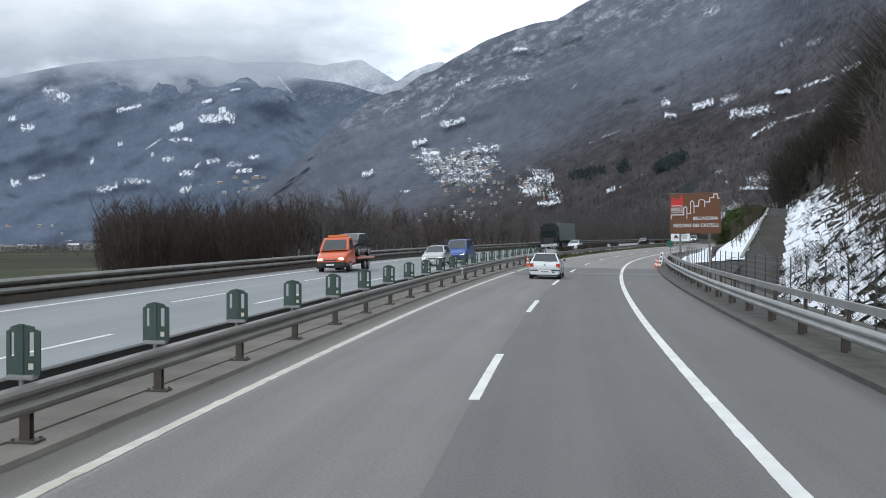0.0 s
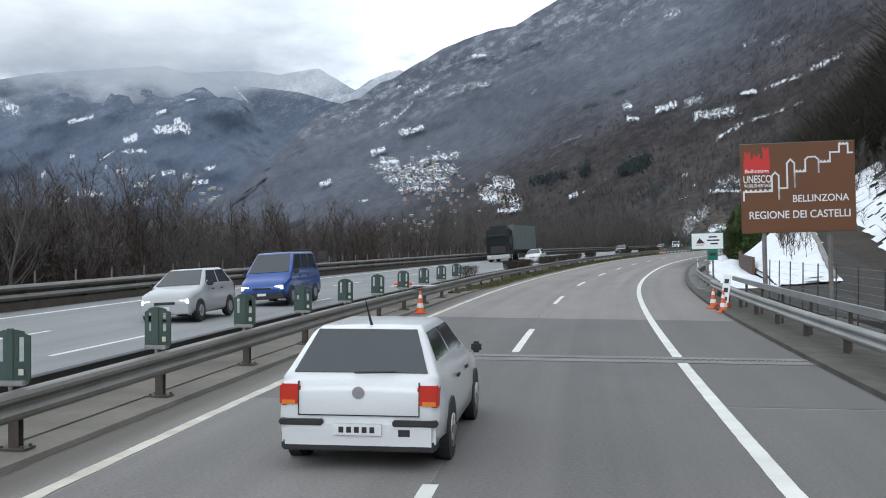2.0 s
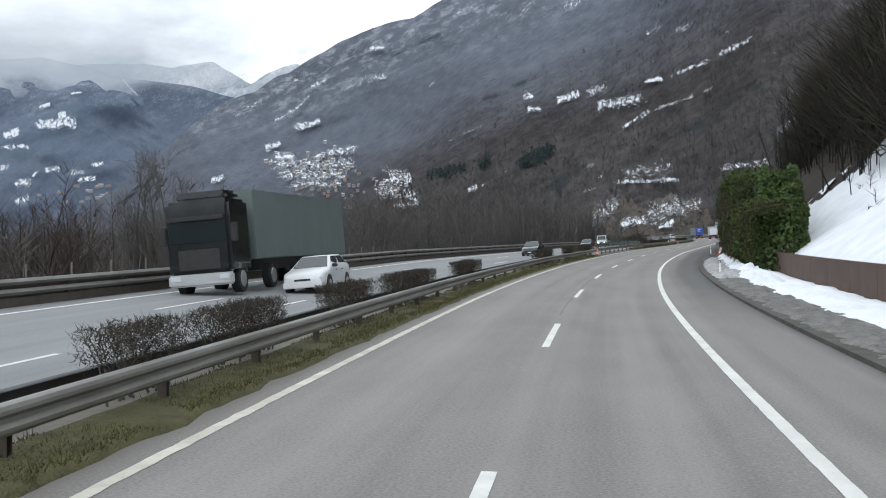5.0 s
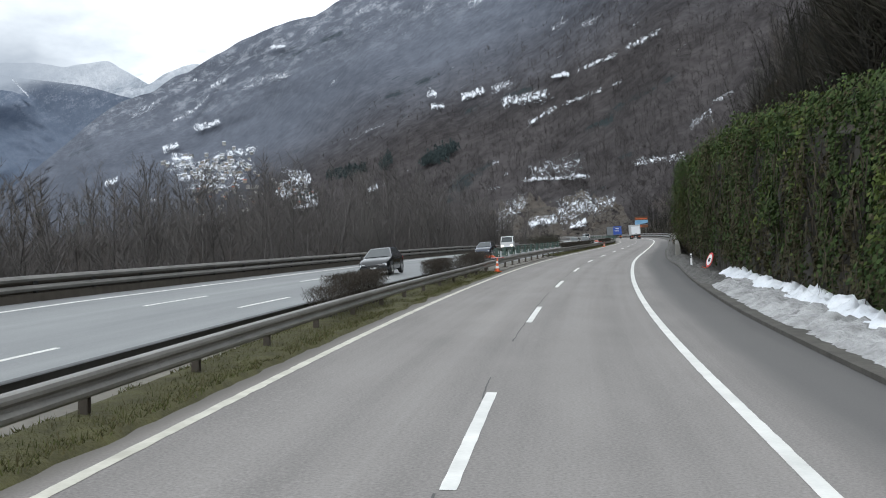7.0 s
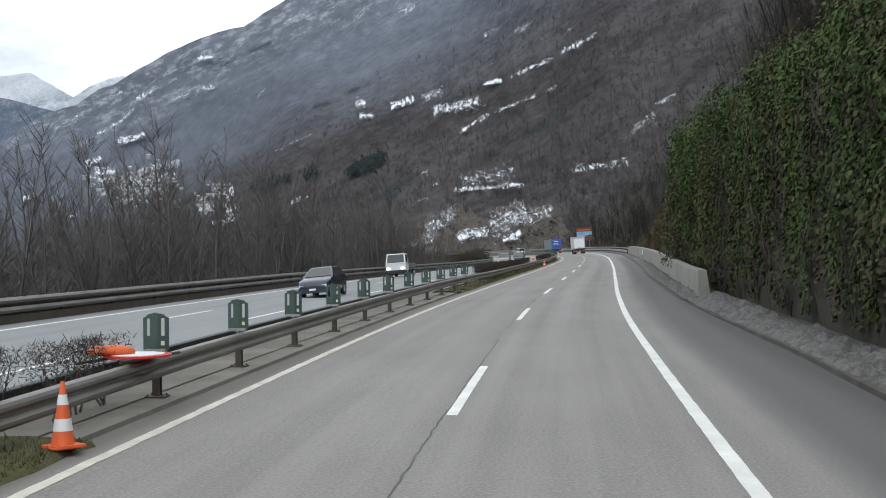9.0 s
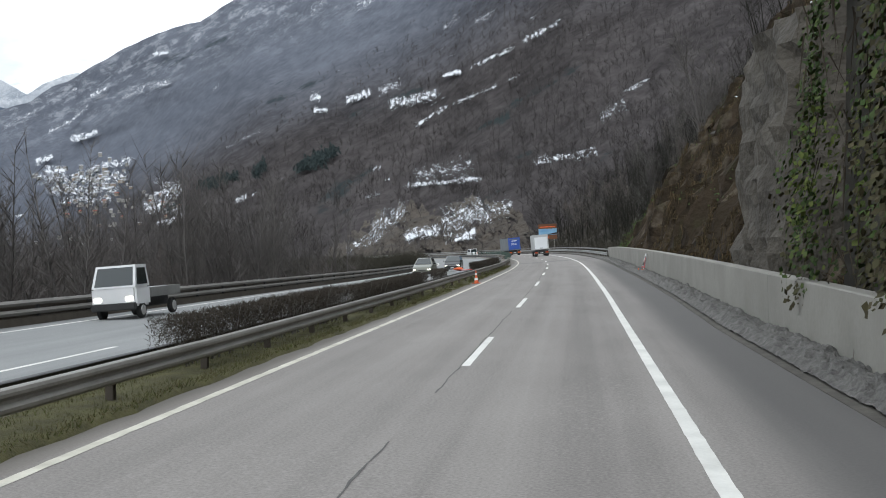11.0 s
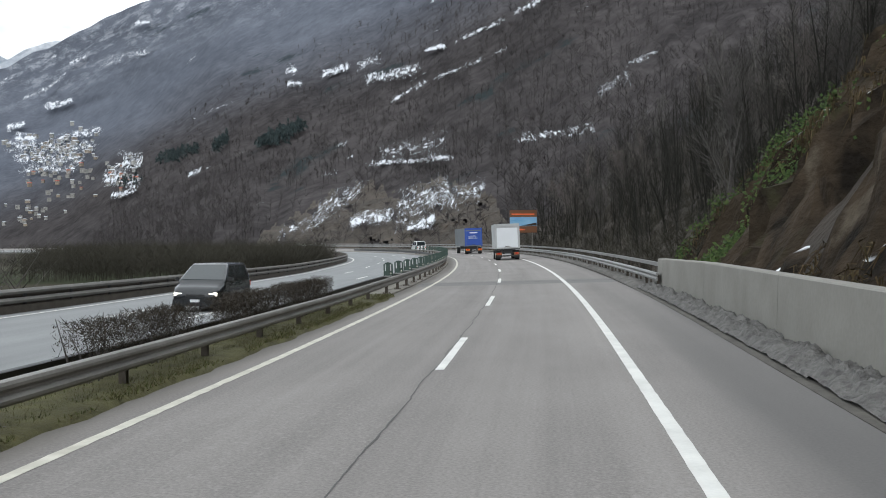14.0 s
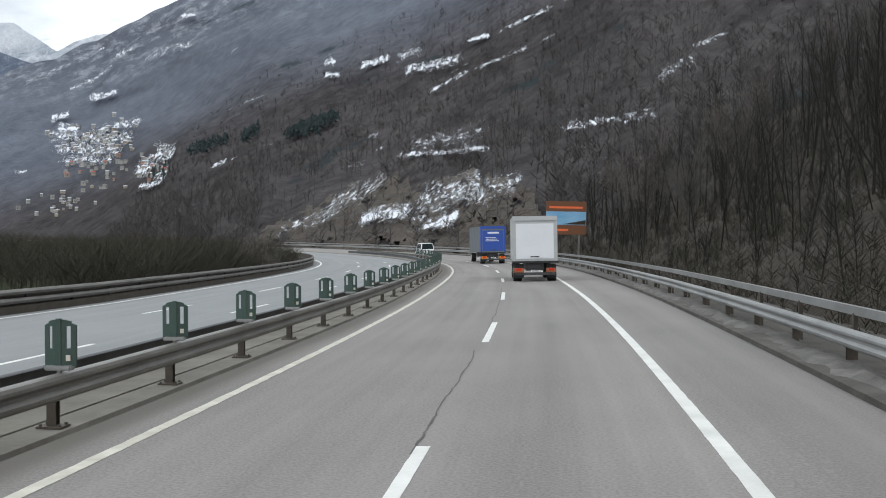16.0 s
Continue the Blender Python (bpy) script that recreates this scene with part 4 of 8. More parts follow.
# rock slope above the concrete wall
def rock_material():
    m, nt, bsdf = nodes_of("brown_rock_and_grass")
    n, l = nt.nodes, nt.links
    co, geo = n.new("ShaderNodeTexCoord"), n.new("ShaderNodeNewGeometry")

    def noise_at(scale, detail, stretch=(1, 1, 1)):
        mp, t = n.new("ShaderNodeMapping"), n.new("ShaderNodeTexNoise")
        mp.inputs["Scale"].default_value = stretch
        l.new(co.outputs["Object"], mp.inputs["Vector"])
        l.new(mp.outputs["Vector"], t.inputs["Vector"])
        t.inputs["Scale"].default_value, t.inputs["Detail"].default_value = scale, detail
        return t.outputs["Fac"]

    def step(value, low, high):
        r = n.new("ShaderNodeMapRange")
        r.inputs["From Min"].default_value, r.inputs["From Max"].default_value = low, high
        l.new(value, r.inputs["Value"])
        return r.outputs["Result"]

    def mixed(fac, a, b):
        x = n.new("ShaderNodeMixRGB")
        l.new(fac, x.inputs["Fac"])
        for socket, c in ((x.inputs["Color1"], a), (x.inputs["Color2"], b)):
            if isinstance(c, tuple):
                socket.default_value = (*c, 1)
            else:
                l.new(c, socket)
        return x.outputs["Color"]

    c = mixed(step(noise_at(0.9, 6, (1, 1, 0.4)), 0.35, 0.65), (0.011, 0.0088, 0.0065), (0.05, 0.037, 0.025))
    c = mixed(step(noise_at(0.35, 5, (1, 1, 0.35)), 0.5, 0.62), c, (0.03, 0.0225, 0.0145))
    c = mixed(step(noise_at(0.5, 6, (1, 1, 0.5)), 0.6, 0.68), c, (0.085, 0.07, 0.052))
    c = mixed(step(noise_at(0.7, 7, (1, 1, 0.4)), 0.6, 0.7), c, (0.036, 0.034, 0.018))
    sep = n.new("ShaderNodeSeparateXYZ")
    l.new(geo.outputs["Normal"], sep.inputs["Vector"])
    flat = step(sep.outputs["Z"], 0.78, 0.84)
    mul = n.new("ShaderNodeMath")
    mul.operation = "MULTIPLY"
    l.new(flat, mul.inputs[0])
    l.new(step(noise_at(0.45, 6), 0.58, 0.62), mul.inputs[1])
    c = mixed(mul.outputs[0], c, (0.8, 0.82, 0.85))
    l.new(c, bsdf.inputs["Base Color"])
    bsdf.inputs["Roughness"].default_value, bsdf.inputs["Specular IOR Level"].default_value = 0.95, 0.1
    b = n.new("ShaderNodeBump")
    b.inputs["Strength"].default_value, b.inputs["Distance"].default_value = 0.9, 0.25
    l.new(noise_at(2.5, 6), b.inputs["Height"])
    l.new(b.outputs["Normal"], bsdf.inputs["Normal"])
    return m


ROCK = rock_material()


def rough_slope(s, d):
    p = on_slope(s, d, 0.35)
    k = min(1, d / 2)
    fold = noise.fractal(Vector((s * 0.35, d * 0.16, 3)), 0.7, 2.2, 6)
    p.z += k * (0.3 * noise.noise(Vector((s * 1.1, d * 1.3, 6))) + 1.9 * fold + 0.5 * abs(noise.noise(Vector((s * 0.9, d * 0.7, 1)))))
    a = float(np.interp(s, _ds, _dh))
    out = -1.7 * k * noise.fractal(Vector((s * 0.5, d * 0.3, 11)), 0.7, 2.2, 5)
    return p + Vector((math.cos(a) * out, -math.sin(a) * out, 0))


ss3, dd3 = np.arange(290, 398, 0.7), np.concatenate([np.arange(0, 14, 0.6), np.arange(14, 45, 1.2)])
rock_slope = piece("rock_slope", [rough_slope(s, d) for s in ss3 for d in dd3], grid_faces(len(ss3), len(dd3)), ROCK, smooth=False)
tagged(rock_slope, "steep brown rock and earth slope with dry grass", "rock slope", kind="structure")
ROCK_GREY = surface("grey_rock", (0.025, 0.021, 0.017), (0.11, 0.098, 0.08), 0.5, 4, 0.9, bump=0.8, depth=0.2)
ov = []
oh, os_ = np.linspace(0, 8.5, 20), np.linspace(294, 304.5, 20)
for s in os_:
    for h in oh:
        side = min(1, (s - 294) / 1.5, (304.5 - s) / 1.5)
        q = 9.5 - 2.0 * max(0, side) ** 0.5 + h * 0.1 + 0.5 * noise.fractal(Vector((s * 0.7, h * 0.5, 4)), 0.6, 2.2, 5)
        ov.append(on_road(s, max(7.2, q), h))
tagged(piece("rock_outcrop", ov, grid_faces(len(os_), len(oh)), ROCK_GREY), "upright grey rock outcrop behind the wall", "rock", kind="structure")

# fence below the first slope
fence = tagged(new("mesh_fence"), "wire mesh fence on thin dark posts", "fence")
bm = rod(bmesh.new(), (0, 0, -2.6), (0, 0, 1.75), 0.022, n=6)
me = bpy.data.meshes.new("post")
bm.to_mesh(me)
bm.free()
me.materials.append(STEEL_DARK)
for s in np.arange(-20, 92, 2.5):
    shared("post", me, fence, stand(s, 8.3))
for h in np.arange(0.1, 1.75, 0.2):
    v, f = sweep([(8.297, h), (8.303, h), (8.3, h + 0.005)], -20, 92, 2.5)
    piece("wire", v, f, STEEL, fence)

# ---- vegetation ----
class Twigs:
    """Gathers prisms and thin blades into one mesh."""

    def __init__(self):
        self.v, self.f = [], []

    def prism(self, a, b, r0, r1, n):
        d = (b - a).normalized()
        x = d.orthogonal().normalized()
        y = d.cross(x)
        k = len(self.v)
        for p, r in ((a, r0), (b, r1)):
            for i in range(n):
                t = 2 * math.pi * i / n
                self.v.append(p + x * (r * math.cos(t)) + y * (r * math.sin(t)))
        for i in range(n):
            self.f.append((k + i, k + (i + 1) % n, k + n + (i + 1) % n, k + n + i))

    def blade(self, a, b, w, rng):
        d = b - a
        x = d.cross(Vector((rng.uniform(-1, 1), rng.uniform(-1, 1), rng.uniform(-1, 1)))).normalized() * w
        k = len(self.v)
        self.v += [a - x, a + x, b]
        self.f.append((k, k + 1, k + 2))

    def leaf(self, p, normal, size, rng):
        up = Vector((rng.uniform(-1, 1), rng.uniform(-1, 1), rng.uniform(-0.4, 1)))
        x = normal.cross(up).normalized() * size * 0.5
        y = x.cross(normal).normalized() * size * rng.uniform(0.5, 0.8)
        k = len(self.v)
        self.v += [p - y, p + x * rng.uniform(0.8, 1.2), p + y, p - x * rng.uniform(0.8, 1.2)]
        self.f.append((k, k + 1, k + 2, k + 3))

    def object(self, name, material, parent=None):
        return piece(name, self.v, self.f, material, parent)


def bare_tree(seed, height, spread, label, material, limbs=15, lean=0.0, forks=1):
    rng = random.Random(seed)
    top = tagged(new("bare_tree"), label, "tree")
    wood, crown = Twigs(), Twigs()

    def wander(d, k):
        return (d + Vector((rng.uniform(-k, k), rng.uniform(-k, k), rng.uniform(-k * 0.6, k)))).normalized()

    def limb(p, d, length, r, depth):
        n = {0: 7, 1: 4, 2: 3}.get(depth, 0)
        parts_n = {0: 7, 1: 4, 2: 2, 3: 2}[depth]
        spots, a = [], p
        for i in range(parts_n):
            d = wander(d, 0.1 if depth == 0 else 0.24)
            if depth:
                d = (d + Vector((0, 0, 0.1))).normalized()
            b = a + d * (length / parts_n)
            ra, rb = r * (1 - 0.85 * i / parts_n), r * (1 - 0.85 * (i + 1) / parts_n)
            if n:
                (wood if depth < 2 else crown).prism(a, b, ra, rb, n)
            else:
                crown.blade(a, b, max(0.012, r), rng)
            spots.append((a, b, d))
            a = b
        if depth == 3:
            return
        count = {0: limbs, 1: 7, 2: 7}[depth]
        for i in range(count):
            u = rng.uniform(0.22 if depth == 0 else 0.2, 1.0)
            k = min(parts_n - 1, int(u * parts_n))
            a, b, dd = spots[k]
            at = a.lerp(b, u * parts_n - k)
            turn = rng.uniform(0, 2 * math.pi)
            side = dd.orthogonal().normalized()
            side = side * math.cos(turn) + dd.cross(side) * math.sin(turn)
            ahead = rng.uniform(0.5, 1.0)
            nd = (dd * ahead + side * spread).normalized()
            ln = {0: height * 0.36 * (1.15 - 0.75 * u), 1: length * rng.uniform(0.35, 0.6), 2: length * rng.uniform(0.5, 0.9)}[depth]
            limb(at, nd, ln, {0: r * 0.42 * (1.1 - 0.7 * u), 1: r * 0.4, 2: 0.017}[depth], depth + 1)

    for k in range(forks):
        base = Vector((rng.uniform(-0.5, 0.5) * (forks > 1), rng.uniform(-0.5, 0.5) * (forks > 1), -0.6))
        limb(base, Vector((lean + rng.uniform(-0.15, 0.15) * forks, rng.uniform(-0.08, 0.08) * forks, 1)).normalized(), height * (1 if k == 0 else rng.uniform(0.6, 0.9)), height * 0.0135, 0)
    wood.object("trunk", material, top)
    crown.object("crown", material, top)
    return top


GREY_TREE = "bare grey-brown deciduous tree in winter"
kinds = [bare_tree(11, 11.5, 0.55, GREY_TREE, BARK), bare_tree(12, 13.0, 0.42, "tall slender bare grey tree", BARK, 17),
         bare_tree(13, 9.5, 0.7, "bare tree with reddish-brown twigs", BARK_RED, 16, forks=2), bare_tree(14, 12.0, 0.5, GREY_TREE, BARK, 16, 0.08, 2),
         bare_tree(15, 10.5, 0.62, "bare tree with reddish-brown twigs", BARK_RED, 18), bare_tree(16, 7.0, 0.75, "low bare many-stemmed shrub tree", BARK_RED, 11, forks=4)]
rng = random.Random(77)
used = set()


def plant(k, p, scale):
    m = Matrix.Translation(p) @ Euler((rng.uniform(-0.06, 0.06), rng.uniform(-0.06, 0.06), rng.uniform(0, 6.3))).to_matrix().to_4x4()
    if k not in used:
        used.add(k)
        t = kinds[k]
        t.matrix_basis = m
    else:
        t = copy_thing(kinds[k], m)
    t.scale = (scale, scale, scale * rng.uniform(0.92, 1.12))
    return t


# the belt of trees beyond the opposite carriageway
for i in range(80):
    s = rng.uniform(84, 382)
    q = rng.uniform(-21, -34) if i % 3 else rng.uniform(-34, -60)
    q = max(q, -22 - (s - 84) * 0.4)
    p = on_road(s, q)
    p.z = -2.6
    k = rng.choice((0, 1, 2, 3, 4, 4, 2)) if s < 170 else 1
    h = np.interp(s, [86, 150, 185, 230, 330, 382], [0.85, 0.8, 0.6, 0.68, 0.85, 0.65])
    plant(k, p, h * rng.uniform(0.8, 1.15))
# low growth at their foot
for i in range(40):
    s = rng.uniform(88, 380) if i < 28 else rng.uniform(470, 560)
    p = on_road(s, rng.uniform(-20, -27))
    p.z = -2.6
    plant(5, p, rng.uniform(0.45, 0.75))
# the wooded slope on the near side
for i in range(95):
    s = rng.uniform(-10, 82) if i < 25 else rng.uniform(215, 300) if i < 37 else rng.uniform(300, 395) if i < 55 else rng.uniform(392, 505)
    d = rng.uniform(9, 45) if s < 84 else rng.uniform(13, 60) if s < 300 else rng.uniform(9, 45) if s < 392 else rng.uniform(4, 38)
    plant(rng.choice((0, 1, 2, 3, 4, 5)), on_slope(s, min(d, REACH(s) - 2), -0.3), rng.uniform(0.6, 1.1))
for i in range(36):
    s = rng.uniform(108, 196)
    plant(5 if i % 3 else 4, on_slope(s, rng.uniform(12, 34), -0.2), rng.uniform(0.35, 0.65))
for i in range(18):
    s = rng.uniform(40, 215)
    plant(rng.choice((0, 1, 3, 4)), on_slope(s, rng.uniform(34, 75), -0.3), rng.uniform(0.8, 1.2))


def island_leaf(name, colours, rough=0.6):
    m, nt, bsdf = nodes_of(name)
    n, l = nt.nodes, nt.links
    geo, ramp = n.new("ShaderNodeNewGeometry"), n.new("ShaderNodeValToRGB")
    ramp.color_ramp.elements[0].color, ramp.color_ramp.elements[1].color = (*colours[0], 1), (*colours[-1], 1)
    for i, c in enumerate(colours[1:-1]):
        ramp.color_ramp.elements.new((i + 1) / (len(colours) - 1)).color = (*c, 1)
    l.new(geo.outputs["Random Per Island"], ramp.inputs["Fac"])
    l.new(ramp.outputs["Color"], bsdf.inputs["Base Color"])
    bsdf.inputs["Roughness"].default_value, bsdf.inputs["Specular IOR Level"].default_value = rough, 0.12
    return m


IVY = island_leaf("ivy_leaves", [(0.026, 0.044, 0.017), (0.04, 0.066, 0.022), (0.058, 0.09, 0.027), (0.047, 0.066, 0.025), (0.08, 0.105, 0.034)], 0.85)
DRY = island_leaf("dry_grass", [(0.03, 0.022, 0.013), (0.075, 0.052, 0.028), (0.048, 0.04, 0.02), (0.125, 0.09, 0.05)], 0.9)
VERGE = island_leaf("short_grass", [(0.05, 0.049, 0.021), (0.082, 0.092, 0.031), (0.125, 0.108, 0.056), (0.072, 0.07, 0.032), (0.098, 0.117, 0.038)], 0.9)

# the ivy wall
IVY_TOP = along([188, 196, 205, 225, 245, 265, 285, 300], [3.5, 6.6, 7.4, 8.1, 8.5, 9.0, 9.4, 8.6])
IVY_Q = along([188, 215, 250, 285, 300], [9.4, 8.9, 8.7, 7.6, 7.3])
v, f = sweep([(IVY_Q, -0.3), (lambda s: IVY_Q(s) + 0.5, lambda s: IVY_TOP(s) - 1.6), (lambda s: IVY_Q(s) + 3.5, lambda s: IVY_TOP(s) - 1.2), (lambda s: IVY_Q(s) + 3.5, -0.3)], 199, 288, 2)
# near-black brown: the shade behind the leaves is put into the wall's colour
SHADE = surface("shaded_wall", (0.02, 0.018, 0.014), (0.06, 0.053, 0.042), 0.5, 6, 0.95, bump=0.4)
tagged(piece("ivy_wall_core", v, f, SHADE), "tall stained concrete retaining wall overgrown with ivy, coloured dark as in shade", "wall", kind="structure")
ivy, ivy_pale, ivy_brown = Twigs(), Twigs(), Twigs()
rng = random.Random(9)
for i in range(150000):
    s = rng.uniform(188, 289)
    top = IVY_TOP(s) + 1.5 * noise.fractal(Vector((s * 0.22, 0, 0)), 0.7, 2.2, 3)
    low = 0.25 + 2.6 * max(0, noise.noise(Vector((s * 0.55, 4, 0))) + 0.25) * (1 if s > 205 else 0.3)
    h = low + (top - low) * (1 - rng.random() ** 1.3 * 0.999)
    bulge = 1.5 * noise.fractal(Vector((s * 0.34, h * 0.09, 1)), 0.7, 2.2, 4) + 0.5 * noise.noise(Vector((s * 1.1, h * 0.5, 5)))
    fringe = min(1, (h - low) * 1.2 + 0.15)
    thin = noise.fractal(Vector((s * 0.25, h * 0.3, 7)), 0.7, 2.2, 3)
    if thin < -0.3 and rng.random() < 0.7:
        continue
    q = IVY_Q(s) + 0.5 * h / max(1, IVY_TOP(s)) - 0.12 - (0.35 + bulge) * fringe * rng.uniform(0.4, 1)
    if h > top - 0.6:
        q += rng.uniform(0, 2.2)
    a = float(np.interp(s, _ds, _dh))
    nrm = (Vector((-math.cos(a), math.sin(a), 0.5)) + Vector((rng.uniform(-0.8, 0.8), rng.uniform(-0.8, 0.8), rng.uniform(-0.5, 0.6)))).normalized()
    hang = noise.fractal(Vector((s * 0.55, h * 0.16, 20)), 0.7, 2.2, 4)
    brown = noise.fractal(Vector((s * 0.6, h * 0.12, 31)), 0.7, 2.2, 4) + 0.45 * max(0, 1 - h / (0.55 * top))
    (ivy_brown if brown + rng.gauss(0, 0.15) > 0.3 else ivy_pale if hang + rng.gauss(0, 0.18) > 0.42 else ivy).leaf(on_road(s, q - 0.25 * max(0, hang), h), nrm, rng.uniform(0.07, 0.15), rng)
for i in range(9000):
    ang, up = rng.uniform(0, 6.28), rng.random() ** 0.8
    rad = (1 - 0.45 * up) * rng.uniform(0.75, 1.05) * (1 + 0.3 * noise.noise(Vector((math.cos(ang) * 2, math.sin(ang) * 2, up * 4))))
    s, q, h = 194.5 + 6.5 * math.sin(ang) * rad, 11.3 + 2.4 * math.cos(ang) * rad, 0.2 + 6.6 * up * (1 + 0.15 * noise.noise(Vector((ang * 2, up * 3, 5))))
    ivy.leaf(on_road(s, q, h), Vector((rng.uniform(-1, 0.4), rng.uniform(-1, 0.3), rng.uniform(-0.2, 1))).normalized(), rng.uniform(0.15, 0.3), rng)
tagged(ivy.object("ivy", IVY), "dense dark green ivy hanging over the wall", "ivy", kind="stuff")
IVY_PALE = island_leaf("young_ivy_leaves", [(0.05, 0.07, 0.018), (0.075, 0.1, 0.024), (0.1, 0.115, 0.035)], 0.85)
tagged(ivy_pale.object("ivy", IVY_PALE), "yellowish green ivy strands hanging over the wall", "ivy", kind="stuff")
IVY_BROWN = island_leaf("withered_ivy", [(0.04, 0.035, 0.02), (0.065, 0.056, 0.032), (0.052, 0.053, 0.026), (0.09, 0.076, 0.046)], 0.9)
tagged(ivy_brown.object("ivy", IVY_BROWN), "withered brown-green ivy hanging low on the wall", "ivy", kind="stuff")
ivy2 = Twigs()
for i in range(15000):
    s, d = (rng.uniform(378, 396), rng.uniform(0, 7)) if i < 13500 else (rng.uniform(318, 372), rng.uniform(2, 12))
    if noise.noise(Vector((s * 0.3, d * 0.3, 3))) < -0.05:
        continue
    p = rough_slope(s, d) + Vector((rng.uniform(-0.2, 0.2), rng.uniform(-0.2, 0.2), rng.uniform(0, 0.6)))
    ivy2.leaf(p, Vector((rng.uniform(-1, 0), rng.uniform(-1, 0.3), rng.uniform(0, 0.8))).normalized(), rng.uniform(0.07, 0.16), rng)
tagged(ivy2.object("ivy", IVY), "patches of green ivy on the rock slope", "ivy", kind="stuff")
# dry stems hanging through the ivy, and dry grass on the rock
stems = Twigs()
for i in range(1300):
    s = rng.uniform(196, 288)
    h = rng.uniform(0.6, IVY_TOP(s) * 0.8)
    a = on_road(s, IVY_Q(s) - rng.uniform(0.2, 0.75), h)
    stems.blade(a, a + Vector((rng.uniform(-0.3, 0.3), rng.uniform(-0.3, 0.3), -rng.uniform(0.5, 1.6))), 0.02, rng)
STEMS = island_leaf("dead_stems", [(0.03, 0.024, 0.018), (0.06, 0.05, 0.038), (0.09, 0.075, 0.055)], 0.9)
tagged(stems.object("dry_stems", STEMS), "bare brown stems hanging from the ivy", "stems", kind="stuff")
tufts = Twigs()
for i in range(14000):
    s, d = rng.uniform(292, 396), 0.3 + 26 * rng.random() ** 1.3
    if noise.noise(Vector((s * 0.25, d * 0.25, 9))) < -0.1:
        continue
    p = rough_slope(s, d)
    for k in range(9):
        e = Vector((rng.uniform(-0.5, 0.05), rng.uniform(-0.45, 0.15), rng.uniform(-1.2, 0.25)))
        tufts.blade(p + Vector((rng.uniform(-0.2, 0.2), rng.uniform(-0.2, 0.2), 0.05)), p + e, 0.02, rng)
tagged(tufts.object("dry_grass", DRY), "tufts of straw-coloured dry grass on the rock", "grass", kind="stuff")

# grass of the median and its clipped shrubs
def verge_edge(s):
    """Where the grass gives way to bare grit beside the line."""
    middle = float(np.interp(s, [93, 150, 228, 268, 382], [-3.98, -3.93, -4.1, -4.2, -4.05]))
    return middle + 0.13 * noise.fractal(Vector((s * 0.5, 2, 0)), 0.7, 2.1, 4) - 1.0 * max(0, 1 - (s - 92) / 9 if s < 200 else 0)


def verge_back(s):
    """Where the grass meets the concrete under the rails."""
    return float(np.interp(s, [180, 200], [-5.12, -5.65])) + 0.06 * noise.noise(Vector((s * 0.8, 5, 0)))


for s0, s1 in ((93, 228.5), (268, 382)):
    v, f = sweep([(verge_back, 0.05), (lambda s: verge_back(s) + 0.1, 0.1), (-4.9, 0.12), (lambda s: min(-4.45, verge_edge(s) - 0.12), 0.1), (lambda s: verge_edge(s) - 0.06, 0.07), (verge_edge, 0.0)], s0, s1, 0.5, closed=False)
    tagged(piece("verge", v, [tuple(reversed(x)) for x in f], GRASS, smooth=True), "mossy grass strip in the median", "verge", kind="structure")
    blades = Twigs()
    for i in range(int((s1 - s0) * 1000)):
        s, q = rng.uniform(s0, s1), rng.uniform(-5.6, -3.85)
        if q > verge_edge(s) - rng.uniform(0, 0.12) or q < verge_back(s) or noise.noise(Vector((s * 0.5, q * 1.5, 1))) < -0.3:
            continue
        p = on_road(s, q, 0.06)
        h = rng.uniform(0.015, 0.05) * (1 if i % 9 else 2.4)
        blades.blade(p, p + Vector((rng.uniform(-0.06, 0.06), rng.uniform(-0.06, 0.06), h + 0.03)), 0.011, rng)
    tagged(blades.object("grass", VERGE), "short green and straw grass in the median", "grass", kind="stuff")


HEDGE = island_leaf("hedge_twigs", [(0.03, 0.025, 0.021), (0.055, 0.046, 0.038), (0.042, 0.037, 0.028), (0.075, 0.063, 0.05)], 0.9)


def hedge(length, height, seed, label, dense=1.0):
    rng = random.Random(seed)
    top = tagged(new("clipped_shrub"), label, "shrub", "shrubs in the median")
    wood, crown = Twigs(), Twigs()
    stems_n = max(4, int(length * 5))
    for i in range(stems_n):
        base = Vector((rng.uniform(-0.12, 0.12), rng.uniform(-0.45, 0.45) * length, 0.0))
        tip = Vector((rng.uniform(-0.45, 0.45), base.y + rng.uniform(-0.35, 0.35), rng.uniform(0.7, 1.0) * height))
        mid = base.lerp(tip, 0.5) + Vector((rng.uniform(-0.1, 0.1), rng.uniform(-0.1, 0.1), 0))
        wood.prism(base, mid, 0.02, 0.014, 4)
        wood.prism(mid, tip, 0.014, 0.006, 3)
    for i in range(int(length * 1700 * dense)):
        y = rng.uniform(-0.5, 0.5) * length
        u = rng.random() ** 0.6
        edge = 0.5 * (0.75 + 0.35 * noise.noise(Vector((y * 1.3, seed, 0))))
        p = Vector((rng.uniform(-edge, edge), y, height * (0.35 + 0.62 * u) * (0.94 + 0.1 * noise.noise(Vector((y * 1.7, seed, 2))))))
        e = p + Vector((rng.uniform(-0.1, 0.1), rng.uniform(-0.1, 0.1), rng.uniform(-0.03, 0.12)))
        e.z = min(e.z, height * 1.02)
        crown.blade(p, e, 0.0065, rng)
    tagged(wood.object("branchwork", BARK, top), kind="stuff")
    tagged(crown.object("foliage", HEDGE, top), kind="stuff")
    return top


